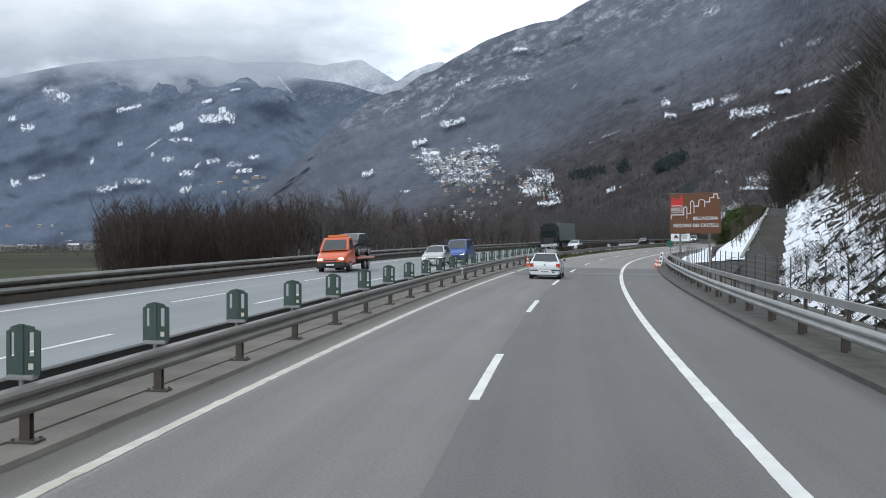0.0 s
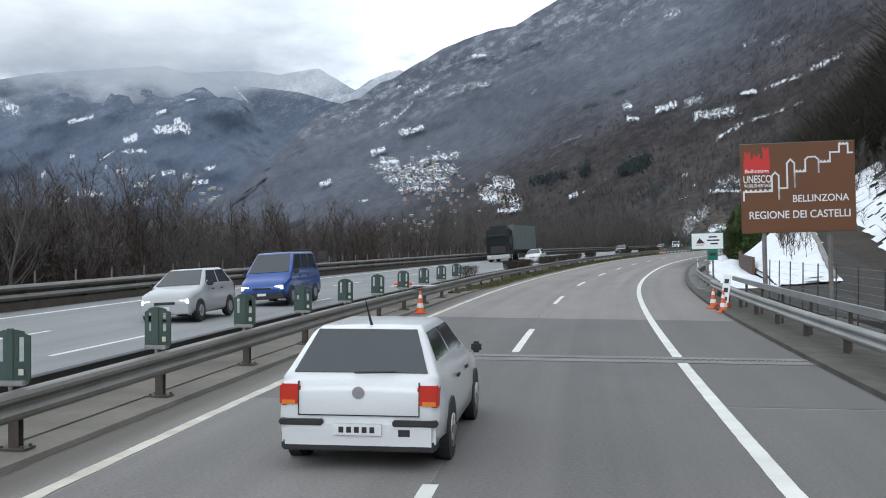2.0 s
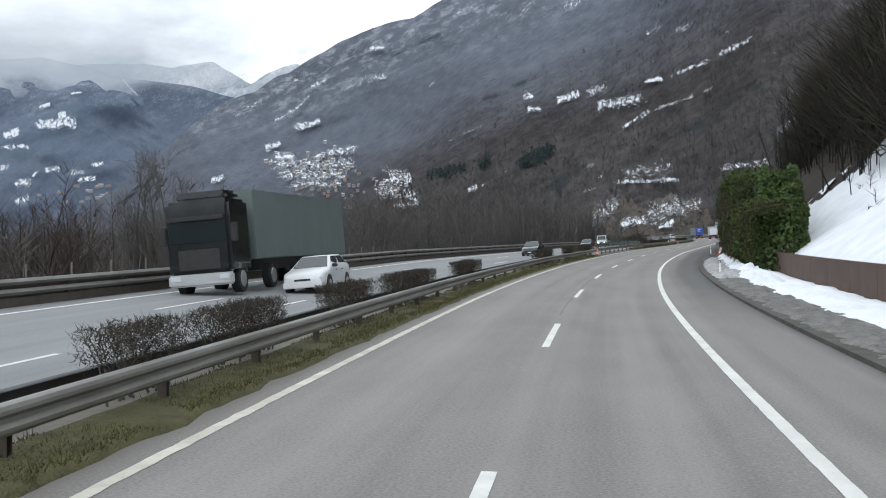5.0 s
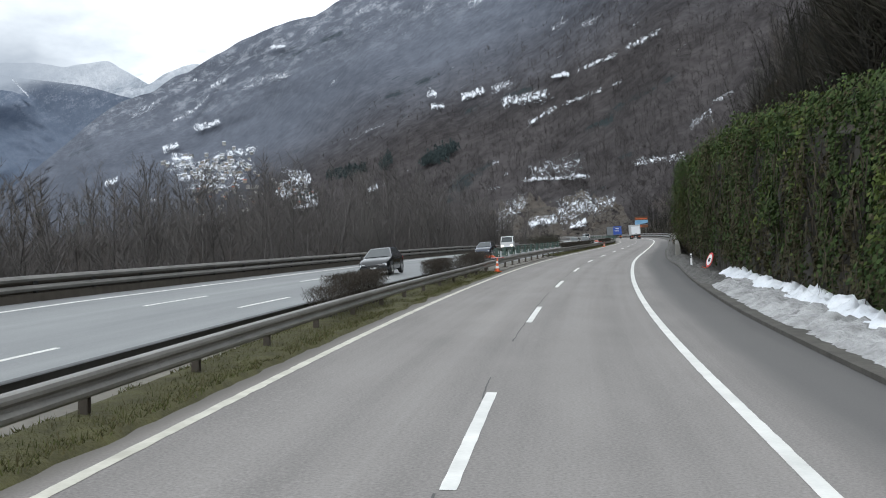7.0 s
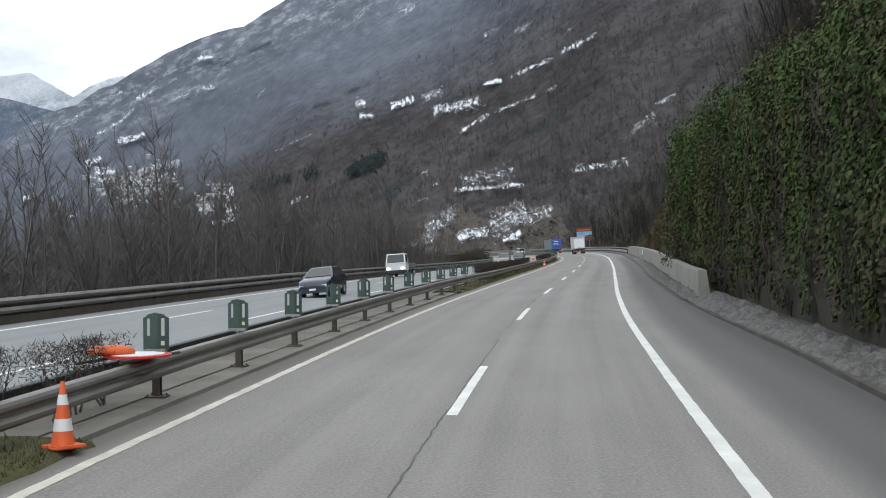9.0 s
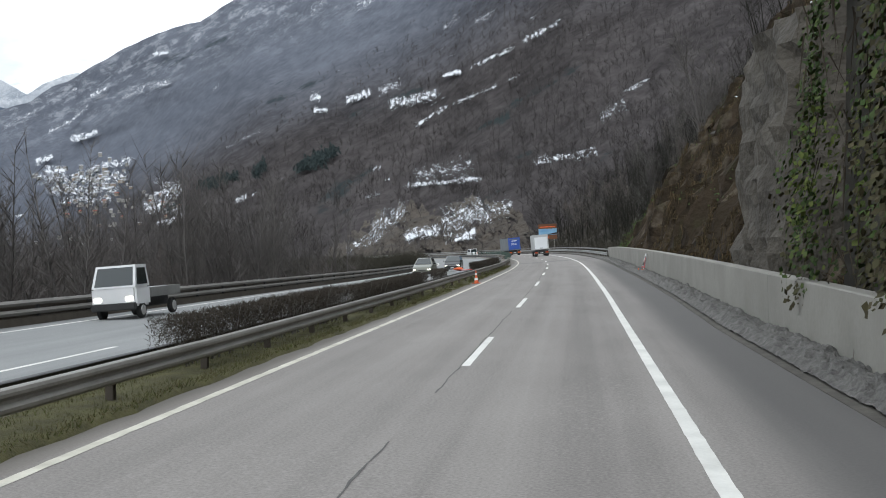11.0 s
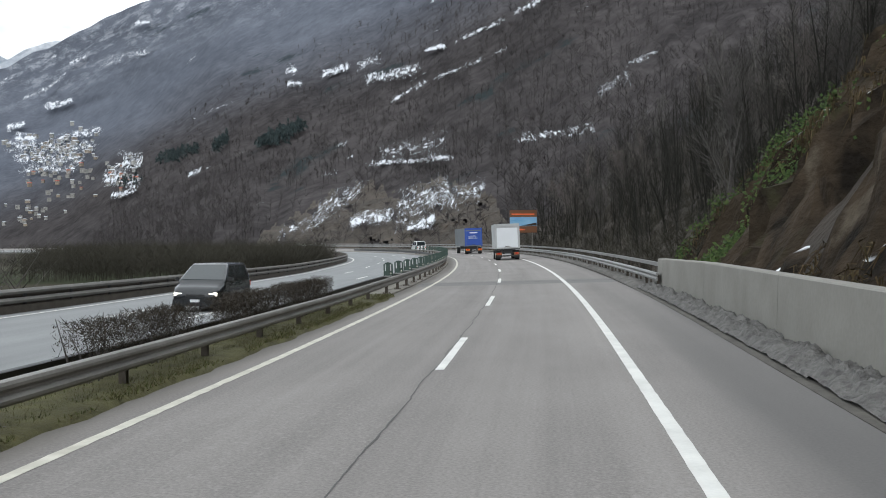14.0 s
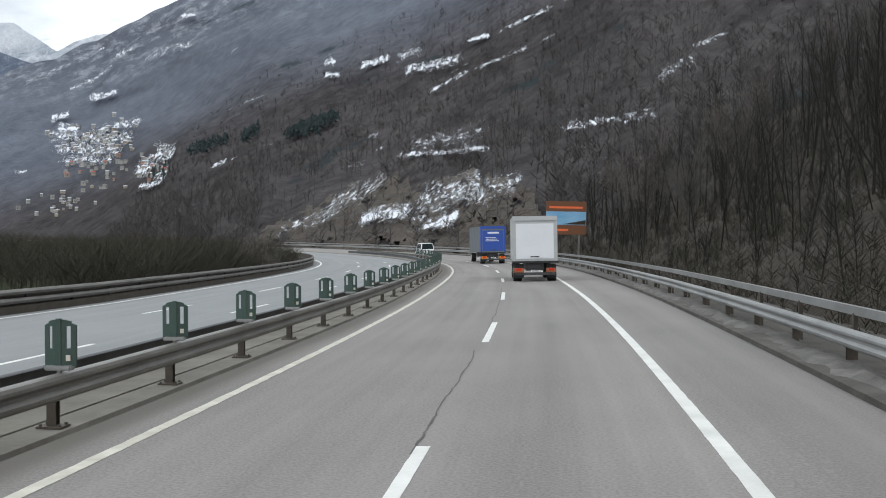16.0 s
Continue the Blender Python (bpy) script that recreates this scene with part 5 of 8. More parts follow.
for i, (a, b, h, dense) in enumerate([(98.4, 101.4, 1.1, 0.45), (114.8, 124.6, 1.05, 1.2), (131.5, 134.2, 1.1, 0.9), (135.4, 139, 1.1, 1.1), (143, 147, 1.1, 1), (150, 157, 1.1, 1), (163.5, 168.7, 1.15, 1.1), (193.4, 195.4, 0.9, 0.5),
                                      (195.4, 201.4, 1.15, 1.2), (211.4, 216.3, 1.15, 1.2), (218.6, 220, 0.9, 0.4), (220.4, 222.8, 1.15, 0.6), (223.7, 228.4, 1.2, 1.1), (229.4, 231.6, 1.1, 0.5), (283.5, 297.4, 1.1, 1.2),
                                      (299.2, 314.4, 1.05, 1.2), (320.5, 323, 1.1, 0.8), (343.7, 349.4, 1.08, 1.2), (354.2, 356.4, 1.08, 0.7), (356.6, 359.2, 1.08, 0.9), (361.3, 366, 1.1, 1), (366.9, 372.7, 1.12, 1)]):
    t = hedge(b - a, h, 40 + i, "clipped leafless brown shrub in the median" if b - a < 8 else "long clipped leafless brown hedge in the median", dense)
    t.matrix_basis = stand((a + b) / 2, -5.22, 0.08, upright=True)

# ---- vehicles ----
GLASS = plain("tinted_glass", (0.02, 0.028, 0.03), 0.06, 0.0, 0.8)
TYRE = surface("tyre_rubber", (0.012, 0.012, 0.012), (0.03, 0.03, 0.03), 4, 40, 0.85, bump=0.1)
RIM = surface("wheel_rim", (0.3, 0.3, 0.3), (0.5, 0.5, 0.5), 5, 30, 0.35, 0.8, 0.02)
TRIM = surface("black_plastic", (0.015, 0.015, 0.016), (0.04, 0.04, 0.04), 4, 60, 0.6, bump=0.05)
RED_LAMP = plain("red_lamp_glass", (0.5, 0.03, 0.015), 0.2, 0, 0.6)
AMBER = plain("orange_lamp_glass", (0.7, 0.2, 0.03), 0.25, 0, 0.6)
LIT = glow("lit_headlamp", (1.0, 0.93, 0.8), 3.0)
LAMP = plain("headlamp_glass", (0.6, 0.62, 0.64), 0.12, 0, 0.7)
PLATE = plain("plate_white", (0.7, 0.71, 0.72), 0.45)
INK = plain("black_ink", (0.02, 0.02, 0.022), 0.6)


def lacquer(name, colour, rough=0.3):
    d = tuple(c * 0.86 for c in colour)
    m = surface(name, d, colour, 1.2, 30, rough, 0.0, 0.0, spec=0.5)
    m.node_tree.nodes["Principled BSDF"].inputs["Coat Weight"].default_value = 0.5
    return m


def loft(bm, sections):
    rows = [[bm.verts.new(p) for p in sec] for sec in sections]
    k = len(rows[0])
    for a, b in zip(rows, rows[1:]):
        for j in range(k):
            bm.faces.new((a[j], a[(j + 1) % k], b[(j + 1) % k], b[j]))
    bm.faces.new(list(reversed(rows[0])))
    bm.faces.new(rows[-1])
    bmesh.ops.recalc_face_normals(bm, faces=bm.faces[:])
    return bm


def hull_section(y, w, zb, zt):
    h = zt - zb
    half = [(0.88 * w, zb), (0.985 * w, zb + 0.12 * h), (w, zb + 0.42 * h), (0.985 * w, zb + 0.72 * h), (0.94 * w, zt - 0.06 * h), (0.8 * w, zt)]
    return [(x, y, z) for x, z in half] + [(-x, y, z) for x, z in reversed(half)]


def shell(hull, cab):
    """Cross sections of a whole car: lower body and greenhouse in one skin."""
    yb, yf, yrb, yrf, zb, zt, wb, wt = cab
    hy = [st[0] for st in hull]
    ys = sorted(set([round(y, 3) for y in hy] + [round(y, 3) for y in (yb, yb + 0.04, (yb + yrb) / 2, yrb - 0.03, yrb + 0.08, (yrb + yrf) / 2, yrf - 0.1, yrf + 0.04, (yrf + yf) / 2, yf - 0.05, yf)]))
    out = []
    for y in ys:
        w, low, high = (float(np.interp(y, hy, [st[i] for st in hull])) for i in (1, 2, 3))
        k = float(np.interp(y, [yb, yrb, yrf, yf], [0, 1, 1, 0]))
        top, h = max(high, zb + (zt - zb) * k), high - low
        side = wb + (wt - wb) * k
        if k <= 0:
            shoulder = [(0.8 * w, high), (0.72 * w, high + 0.004), (0.4 * w, high + 0.012), (0, high + 0.015)]
        else:
            shoulder = [(min(0.97 * w, wb + 0.015), max(high, zb) - 0.004), (wb + (wt - wb) * k * 0.9, zb + (top - zb) * 0.9), (side - 0.05, top - 0.004), (0, top)]
        half = [(0.88 * w, low), (0.985 * w, low + 0.12 * h), (w, low + 0.42 * h), (0.985 * w, low + 0.72 * h), (0.955 * w, high - 0.05 * h)] + shoulder
        out.append([(x, y, z) for x, z in half] + [(-x, y, z) for x, z in reversed(half[:-1])])
    return out


def on_panel(c, u, v):
    """A point on the four-cornered panel c: u across, v up."""
    return c[0].lerp(c[1], u).lerp(c[3].lerp(c[2], u), v)


def pane(name, c, u0, u1, v0, v1, material, parent, out=0.014, label=""):
    n = (c[1] - c[0]).cross(c[3] - c[0]).normalized() * out
    pts = [on_panel(c, u, v) + n for u, v in ((u0, v0), (u1, v0), (u1, v1), (u0, v1))]
    inner = [on_panel(c, u, v) - n for u, v in ((u0, v0), (u1, v0), (u1, v1), (u0, v1))]
    return piece(name, pts + inner, [(0, 1, 2, 3), (0, 4, 5, 1), (1, 5, 6, 2), (2, 6, 7, 3), (3, 7, 4, 0)], material, parent, label)


def wheel(parent, x, y, r, width):
    side = 1 if x > 0 else -1
    bm = bmesh.new()
    made = bmesh.ops.create_cone(bm, cap_ends=True, segments=24, radius1=r, radius2=r, depth=width)["verts"]
    bmesh.ops.bevel(bm, geom=[e for e in bm.edges if e.is_boundary or len({round(v.co.z, 3) for v in e.verts}) == 1], offset=0.03, segments=2, affect="EDGES")
    bmesh.ops.transform(bm, matrix=Matrix.Translation((x, y, r)) @ Matrix.Rotation(math.pi / 2, 4, "Y"), verts=bm.verts[:])
    t = part("tyre", bm, TYRE, parent, smooth=False)
    bm = bmesh.new()
    bmesh.ops.create_cone(bm, cap_ends=True, segments=20, radius1=r * 0.64, radius2=r * 0.6, depth=0.03)
    for k in range(5):
        a = k * 2 * math.pi / 5
        block(bm, -0.03, 0.03, 0.02, r * 0.58, 0.0, 0.025)
        bmesh.ops.rotate(bm, verts=bm.verts[-8:], matrix=Matrix.Rotation(a, 3, "Z"), cent=(0, 0, 0))
    bmesh.ops.transform(bm, matrix=Matrix.Translation((x + side * (width / 2 + 0.004), y, r)) @ Matrix.Rotation(side * math.pi / 2, 4, "Y"), verts=bm.verts[:])
    part("rim", bm, RIM, t)


def arch(bm, x, y, r):
    made = bmesh.ops.create_cone(bm, cap_ends=True, segments=24, radius1=r * 1.16, radius2=r * 1.16, depth=0.12)["verts"]
    bmesh.ops.transform(bm, matrix=Matrix.Translation((x, y, r + 0.02)) @ Matrix.Rotation(math.pi / 2, 4, "Y"), verts=made)


def car(name, label, category, paint, hull, cab, r, axles, side_windows=2, lit=False, bumper=None, rails=False, aerial=False, lamps_low=0.0, tail=None, plate=None):
    """hull: stations (y, half width, bottom, top). cab: rear base, front base, rear roof, front roof (y), belt, roof (z), half widths."""
    top = tagged(new(name), label, category)
    yb, yf, yrb, yrf, zb, zt, wb, wt = cab
    base = [Vector(p) for p in ((-wb, yb, zb), (wb, yb, zb), (wb, yf, zb), (-wb, yf, zb))]
    roof = [Vector(p) for p in ((-wt, yrb, zt), (wt, yrb, zt), (wt, yrf, zt), (-wt, yrf, zt))]
    part("body", loft(bmesh.new(), shell(hull, cab)), paint, top, smooth=True)
    rear, front = [base[0], base[1], roof[1], roof[0]], [base[2], base[3], roof[3], roof[2]]
    right, left = [base[1], base[2], roof[2], roof[1]], [base[3], base[0], roof[0], roof[3]]
    pane("rear_window", rear, 0.05, 0.95, 0.1, 0.92, GLASS, top)
    pane("windscreen", front, 0.05, 0.95, 0.08, 0.9, GLASS, top)
    cuts = np.linspace(0.06, 0.94, side_windows + 1)
    for a, b in zip(cuts, cuts[1:]):
        pane("side_window", right, a + 0.02, b - 0.02, 0.12, 0.86, GLASS, top)
        pane("side_window", left, 1 - b + 0.02, 1 - a - 0.02, 0.12, 0.86, GLASS, top)
    w = max(s[1] for s in hull)
    y0, y1 = hull[0][0], hull[-1][0]
    for y in axles:
        for x in (-1, 1):
            wheel(top, x * (w - 0.1), y, r, 0.2)
            bm = bmesh.new()
            arch(bm, x * (w - 0.05), y, r)
            part("wheel_arch", bm, TRIM, top)
    zlow, zmid = hull[1][2], (hull[1][2] + hull[1][3]) / 2
    trim = bumper or TRIM
    part("rear_bumper", block(bmesh.new(), -w * 0.92, w * 0.92, y0 - 0.05, y0 + 0.3, zlow - 0.08, zlow + (0.1 if plate is None else 0.22), 0.04), trim, top)
    part("front_bumper", block(bmesh.new(), -w * 0.9, w * 0.9, y1 - 0.3, y1 + 0.04, zlow - 0.08, zlow + 0.16, 0.03), trim, top)
    tz = tail or (zmid + 0.1, zmid + 0.32)
    for x in (-1, 1):
        bm = block(bmesh.new(), min(x * w * 0.7, x * w * 0.955), max(x * w * 0.7, x * w * 0.955), y0 - 0.01, y0 + 0.2, *tz, 0.02)
        tl = part("tail_light", bm, RED_LAMP, top, "red tail light")
        bm = block(bmesh.new(), min(x * w * 0.76, x * w * 0.92), max(x * w * 0.76, x * w * 0.92), y0 - 0.016, y0, tz[0] + 0.015, tz[0] + 0.06)
        part("indicator", bm, AMBER, tl)
        hz = hull[-2][3] - 0.14 - lamps_low
        bm = block(bmesh.new(), min(x * w * 0.5, x * w * 0.86), max(x * w * 0.5, x * w * 0.86), y1 - 0.2, y1 - 0.005, hz - 0.09, hz + 0.07, 0.03)
        part("headlight", bm, LIT if lit else LAMP, top)
        bm = block(bmesh.new(), min(x * w * 1.0, x * (w + 0.2)), max(x * w * 0.98, x * (w + 0.13)), yf - 0.3, yf - 0.2, zb + 0.0, zb + 0.14, 0.03)
        part("wing_mirror", bm, TRIM, top)
        for y in (yb + (yf - yb) * 0.42, yb + (yf - yb) * 0.7):
            part("door_handle", block(bmesh.new(), x * w - 0.015, x * w + 0.015, y, y + 0.17, zb - 0.13, zb - 0.09, 0.008), TRIM, top)
    part("grille", block(bmesh.new(), -w * 0.4, w * 0.4, y1 - 0.12, y1 + 0.006, hz - 0.1, hz + 0.02, 0.02), TRIM, top)
    zmid = plate or zmid
    p = part("number_plate", block(bmesh.new(), -0.25, 0.25, y0 - (0.075 if plate else 0.025), y0 + 0.02, zmid - 0.1, zmid + 0.01), PLATE, top, "white number plate")
    for k in range(5):
        part("bar", block(bmesh.new(), -0.19 + k * 0.08, -0.14 + k * 0.08, y0 - (0.079 if plate else 0.029), y0 - (0.074 if plate else 0.024), zmid - 0.075, zmid - 0.015), INK, p)
    part("number_plate", block(bmesh.new(), -0.16, 0.16, y1 - 0.02, y1 + 0.05, zlow + 0.05, zlow + 0.14), PLATE, top, "white number plate")
    if rails:
        for x in (-1, 1):
            part("roof_rail", rod(bmesh.new(), (x * wt * 0.9, yrb + 0.1, zt + 0.05), (x * wt * 0.9, yrf - 0.2, zt + 0.05), 0.02), TRIM, top)
    if aerial:
        part("aerial", rod(bmesh.new(), (0, yrb + 0.15, zt - 0.02), (-0.02, yrb - 0.1, zt + 0.28), 0.018, 0.005), TRIM, top)
    return top


HATCH = [(-2.07, 0.74, 0.36, 0.78), (-2.03, 0.83, 0.3, 0.9), (-1.9, 0.86, 0.26, 0.95), (-1.2, 0.868, 0.2, 0.95), (0, 0.868, 0.2, 0.95), (0.75, 0.868, 0.2, 0.97), (1.2, 0.86, 0.2, 0.91), (1.8, 0.83, 0.24, 0.8), (2.0, 0.77, 0.28, 0.7), (2.07, 0.68, 0.34, 0.58)]
HATCH_CAB = (-1.99, 0.98, -1.5, 0.1, 0.93, 1.43, 0.8, 0.57)


def scaled(hull, kl, kw, kh):
    return [(a * kl, b * kw, c, c + (d - c) * kh) for a, b, c, d in hull]


def scaled_cab(c, kl, kw, kb, kh):
    return (*[a * kl for a in c[:4]], c[4] * kb, c[5] * kh, c[6] * kw, c[7] * kw)


WHITE_CAR = lacquer("white_car_paint", (0.72, 0.73, 0.74))
g = car("hatchback_car", "white five-door hatchback with a short roof aerial", "car", WHITE_CAR, HATCH, HATCH_CAB, 0.3, (-1.3, 1.25), 2, aerial=True, tail=(0.65, 0.87), bumper=WHITE_CAR, plate=0.47)
for x0, x1 in ((-0.82, -0.36), (0.36, 0.82)):
    part("bumper_strip", block(bmesh.new(), x0, x1, -2.14, -2.0, 0.46, 0.52, 0.012), TRIM, g)
bm = bmesh.new()
bmesh.ops.create_circle(bm, cap_ends=True, segments=20, radius=0.065)
bmesh.ops.transform(bm, matrix=Matrix.Translation((0, -2.078, 0.79)) @ Matrix.Rotation(math.pi / 2, 4, "X"), verts=bm.verts[:])
part("badge", bm, RIM, g, "round metal badge")
for x0, x1, z0, z1 in ((-0.63, -0.622, 0.56, 0.9), (0.622, 0.63, 0.56, 0.9), (-0.63, 0.63, 0.555, 0.565)):
    part("panel_gap", block(bmesh.new(), x0, x1, -2.084, -2.0, z0, z1), TRIM, g)
part("wiper", rod(bmesh.new(), (-0.05, -2.02, 0.99), (0.38, -2.0, 1.0), 0.012), TRIM, g)
part("rear_valance", block(bmesh.new(), -0.8, 0.8, -2.115, -1.8, 0.2, 0.3, 0.02), TRIM, g, "black lower edge of the bumper")
part("country_mark", block(bmesh.new(), 0.42, 0.54, -2.125, -2.1, 0.36, 0.43), INK, g)
g.matrix_basis = stand(57.8 + 2.07, -0.82)
SILVER = lacquer("silver_car_paint", (0.42, 0.43, 0.44), 0.25)
c = car("hatchback_car", "small silver hatchback with lit headlights", "car", SILVER, scaled(HATCH, 0.9, 0.96, 1.06), scaled_cab(HATCH_CAB, 0.9, 0.97, 1.06, 1.05), 0.28, (-1.2, 1.2), lit=True, bumper=SILVER)
c.matrix_basis = stand(75.5 + 1.9, -10.5, turn=180)
VAN = [(-2.3, 0.86, 0.4, 0.95), (-2.26, 0.9, 0.32, 1.1), (-1.5, 0.905, 0.28, 1.14), (0.9, 0.905, 0.28, 1.14), (1.35, 0.9, 0.28, 1.12), (1.95, 0.87, 0.3, 0.92), (2.2, 0.8, 0.34, 0.8), (2.28, 0.7, 0.4, 0.66)]
BLUE = lacquer("blue_van_paint", (0.012, 0.065, 0.29))
c = car("passenger_van", "blue passenger van with grey bumpers and lit headlights", "van", BLUE, VAN, (-2.24, 1.5, -2.12, 0.55, 1.12, 1.92, 0.86, 0.68), 0.31, (-1.4, 1.5), 3, True, rails=True)
c.matrix_basis = stand(83 + 2.28, -10.15, turn=180)
BLACK_CAR = lacquer("black_car_paint", (0.014, 0.016, 0.018), 0.2)
c = car("hatchback_car", "black hatchback with silver wheels", "car", BLACK_CAR, scaled(HATCH, 1.0, 1.0, 1.03), scaled_cab(HATCH_CAB, 1.0, 1.0, 1.02, 1.03), 0.31, (-1.3, 1.27), bumper=BLACK_CAR)
c.matrix_basis = stand(223.2 + 2.07, -10.35, turn=180)
NAVY = lacquer("navy_car_paint", (0.02, 0.028, 0.05), 0.25)
c = car("hatchback_car", "small dark blue hatchback", "car", NAVY, scaled(HATCH, 0.87, 0.92, 1.02), scaled_cab(HATCH_CAB, 0.87, 0.93, 1.02, 1.0), 0.28, (-1.12, 1.1), bumper=NAVY)
c.matrix_basis = stand(264.8 + 1.8, -10.8, turn=180)
OLIVE = lacquer("grey_green_car_paint", (0.15, 0.155, 0.125), 0.3)
c = car("small_suv", "grey-green compact off-road car with roof rails", "car", OLIVE, scaled(HATCH, 0.99, 1.0, 1.16), scaled_cab(HATCH_CAB, 0.99, 1.0, 1.12, 1.14), 0.34, (-1.27, 1.25), 3, True, rails=True)
c.matrix_basis = stand(354.6 + 2.05, -10.6, turn=180)
c = car("people_carrier", "black compact people carrier", "car", BLACK_CAR, scaled(HATCH, 0.98, 1.0, 1.12), (-1.98, 1.35, -1.8, 0.35, 1.03, 1.62, 0.81, 0.64), 0.31, (-1.25, 1.27), 3, True, bumper=BLACK_CAR)
c.matrix_basis = stand(373.8 + 2.03, -9.85, turn=180)
c = car("hatchback_car", "white compact car in the far traffic", "car", WHITE_CAR, HATCH, HATCH_CAB, 0.3, (-1.3, 1.25), bumper=WHITE_CAR)
c.matrix_basis = stand(160, -10.3, turn=180)
c = car("delivery_van", "white delivery van far ahead", "van", WHITE_CAR, VAN, (-2.24, 1.5, -2.15, 0.55, 1.12, 2.0, 0.86, 0.74), 0.31, (-1.4, 1.5), 2)
c.matrix_basis = stand(528, -1.8)

# recovery truck with a car on its bed
ORANGE = lacquer("orange_paint", (0.62, 0.1, 0.025), 0.35)
t = tagged(new("recovery_truck"), "orange recovery truck with a light bar and lit headlights", "truck")
part("cab", loft(bmesh.new(), [hull_section(*s) for s in [(0.1, 0.95, 0.42, 1.34), (0.2, 0.98, 0.36, 1.38), (1.45, 0.98, 0.36, 1.36), (1.75, 0.97, 0.36, 1.22), (2.15, 0.93, 0.38, 1.03), (2.42, 0.87, 0.42, 0.9), (2.5, 0.8, 0.46, 0.78)]]), ORANGE, t, smooth=True)
base = [Vector(p) for p in ((-0.94, 0.12, 1.33), (0.94, 0.12, 1.33), (0.94, 1.6, 1.33), (-0.94, 1.6, 1.33))]
roof = [Vector(p) for p in ((-0.8, 0.14, 2.14), (0.8, 0.14, 2.14), (0.8, 0.95, 2.1), (-0.8, 0.95, 2.1))]
bm = bmesh.new()
vs = [bm.verts.new(p) for p in base + roof]
for q in ((0, 1, 5, 4), (1, 2, 6, 5), (2, 3, 7, 6), (3, 0, 4, 7), (4, 5, 6, 7), (3, 2, 1, 0)):
    bm.faces.new([vs[i] for i in q])
bmesh.ops.bevel(bm, geom=[e for e in bm.edges if e.verts[0].co.z + e.verts[1].co.z > 3], offset=0.07, segments=3, affect="EDGES", profile=0.6)
part("cabin", bm, ORANGE, t)
pane("windscreen", [base[2], base[3], roof[3], roof[2]], 0.09, 0.91, 0.06, 0.82, GLASS, t)
pane("side_window", [base[1], base[2], roof[2], roof[1]], 0.3, 0.85, 0.08, 0.8, GLASS, t)
pane("side_window", [base[3], base[0], roof[0], roof[3]], 0.15, 0.7, 0.08, 0.8, GLASS, t)
part("cowl", block(bmesh.new(), -0.8, 0.8, 1.6, 1.72, 1.3, 1.345, 0.015), TRIM, t, "black wiper cowl")
part("front_bumper", block(bmesh.new(), -0.96, 0.96, 1.95, 2.6, 0.26, 0.64, 0.09), TRIM, t, "black plastic bumper")
part("grille", block(bmesh.new(), -0.42, 0.42, 2.36, 2.53, 0.7, 0.78, 0.02), TRIM, t)
for x in (-1, 1):
    part("door_mirror", block(bmesh.new(), x * 1.06 - 0.09, x * 1.06 + 0.09, 1.28, 1.38, 1.38, 1.66, 0.03), TRIM, t)
part("light_bar", block(bmesh.new(), -0.65, 0.65, 0.35, 0.6, 2.13, 2.27, 0.04), AMBER, t)
part("loading_bed", block(bmesh.new(), -1.05, 1.05, -4.6, 0.0, 0.72, 0.86, 0.02), ORANGE, t, "orange-red loading bed")
part("chassis", block(bmesh.new(), -0.45, 0.45, -4.2, 1.8, 0.4, 0.72), TRIM, t)
for x in (-1, 1):
    part("headlight", block(bmesh.new(), min(x * 0.5, x * 0.82), max(x * 0.5, x * 0.82), 2.28, 2.5, 0.7, 0.86, 0.03), LIT, t)
    for y in (1.5, -2.2, -3.1):
        wheel(t, x * 0.87, y, 0.33, 0.22)
part("number_plate", block(bmesh.new(), -0.25, 0.25, 2.585, 2.615, 0.42, 0.52), PLATE, t)
t.matrix_basis = stand(61.1 + 2.55, -13.95, turn=180)
c = car("people_carrier", "black car standing on the recovery truck", "car", BLACK_CAR, scaled(HATCH, 1.0, 0.98, 1.05), (-1.98, 1.3, -1.8, 0.35, 1.0, 1.5, 0.8, 0.62), 0.3, (-1.3, 1.25), 2, bumper=BLACK_CAR)
c.matrix_basis = stand(61.1 + 2.55 + 2.3, -13.95, 0.86, turn=180)

# small white flatbed truck
t = tagged(new("flatbed_truck"), "small white flatbed truck with lit headlights", "truck")
part("cab", block(bmesh.new(), -0.85, 0.85, 0.9, 2.2, 0.45, 1.2, 0.08), WHITE_CAR, t)
base = [Vector(p) for p in ((-0.83, 0.92, 1.15), (0.83, 0.92, 1.15), (0.83, 2.16, 1.15), (-0.83, 2.16, 1.15))]
roof = [Vector(p) for p in ((-0.75, 0.95, 1.95), (0.75, 0.95, 1.95), (0.75, 1.85, 1.95), (-0.75, 1.85, 1.95))]
bm = bmesh.new()
vs = [bm.verts.new(p) for p in base + roof]
for q in ((0, 1, 5, 4), (1, 2, 6, 5), (2, 3, 7, 6), (3, 0, 4, 7), (4, 5, 6, 7), (3, 2, 1, 0)):
    bm.faces.new([vs[i] for i in q])
part("cabin", bm, WHITE_CAR, t)
pane("windscreen", [base[2], base[3], roof[3], roof[2]], 0.06, 0.94, 0.08, 0.9, GLASS, t)
pane("side_window", [base[1], base[2], roof[2], roof[1]], 0.15, 0.9, 0.1, 0.85, GLASS, t)
pane("side_window", [base[3], base[0], roof[0], roof[3]], 0.1, 0.85, 0.1, 0.85, GLASS, t)
part("front_bumper", block(bmesh.new(), -0.84, 0.84, 2.1, 2.3, 0.34, 0.6, 0.04), TRIM, t)
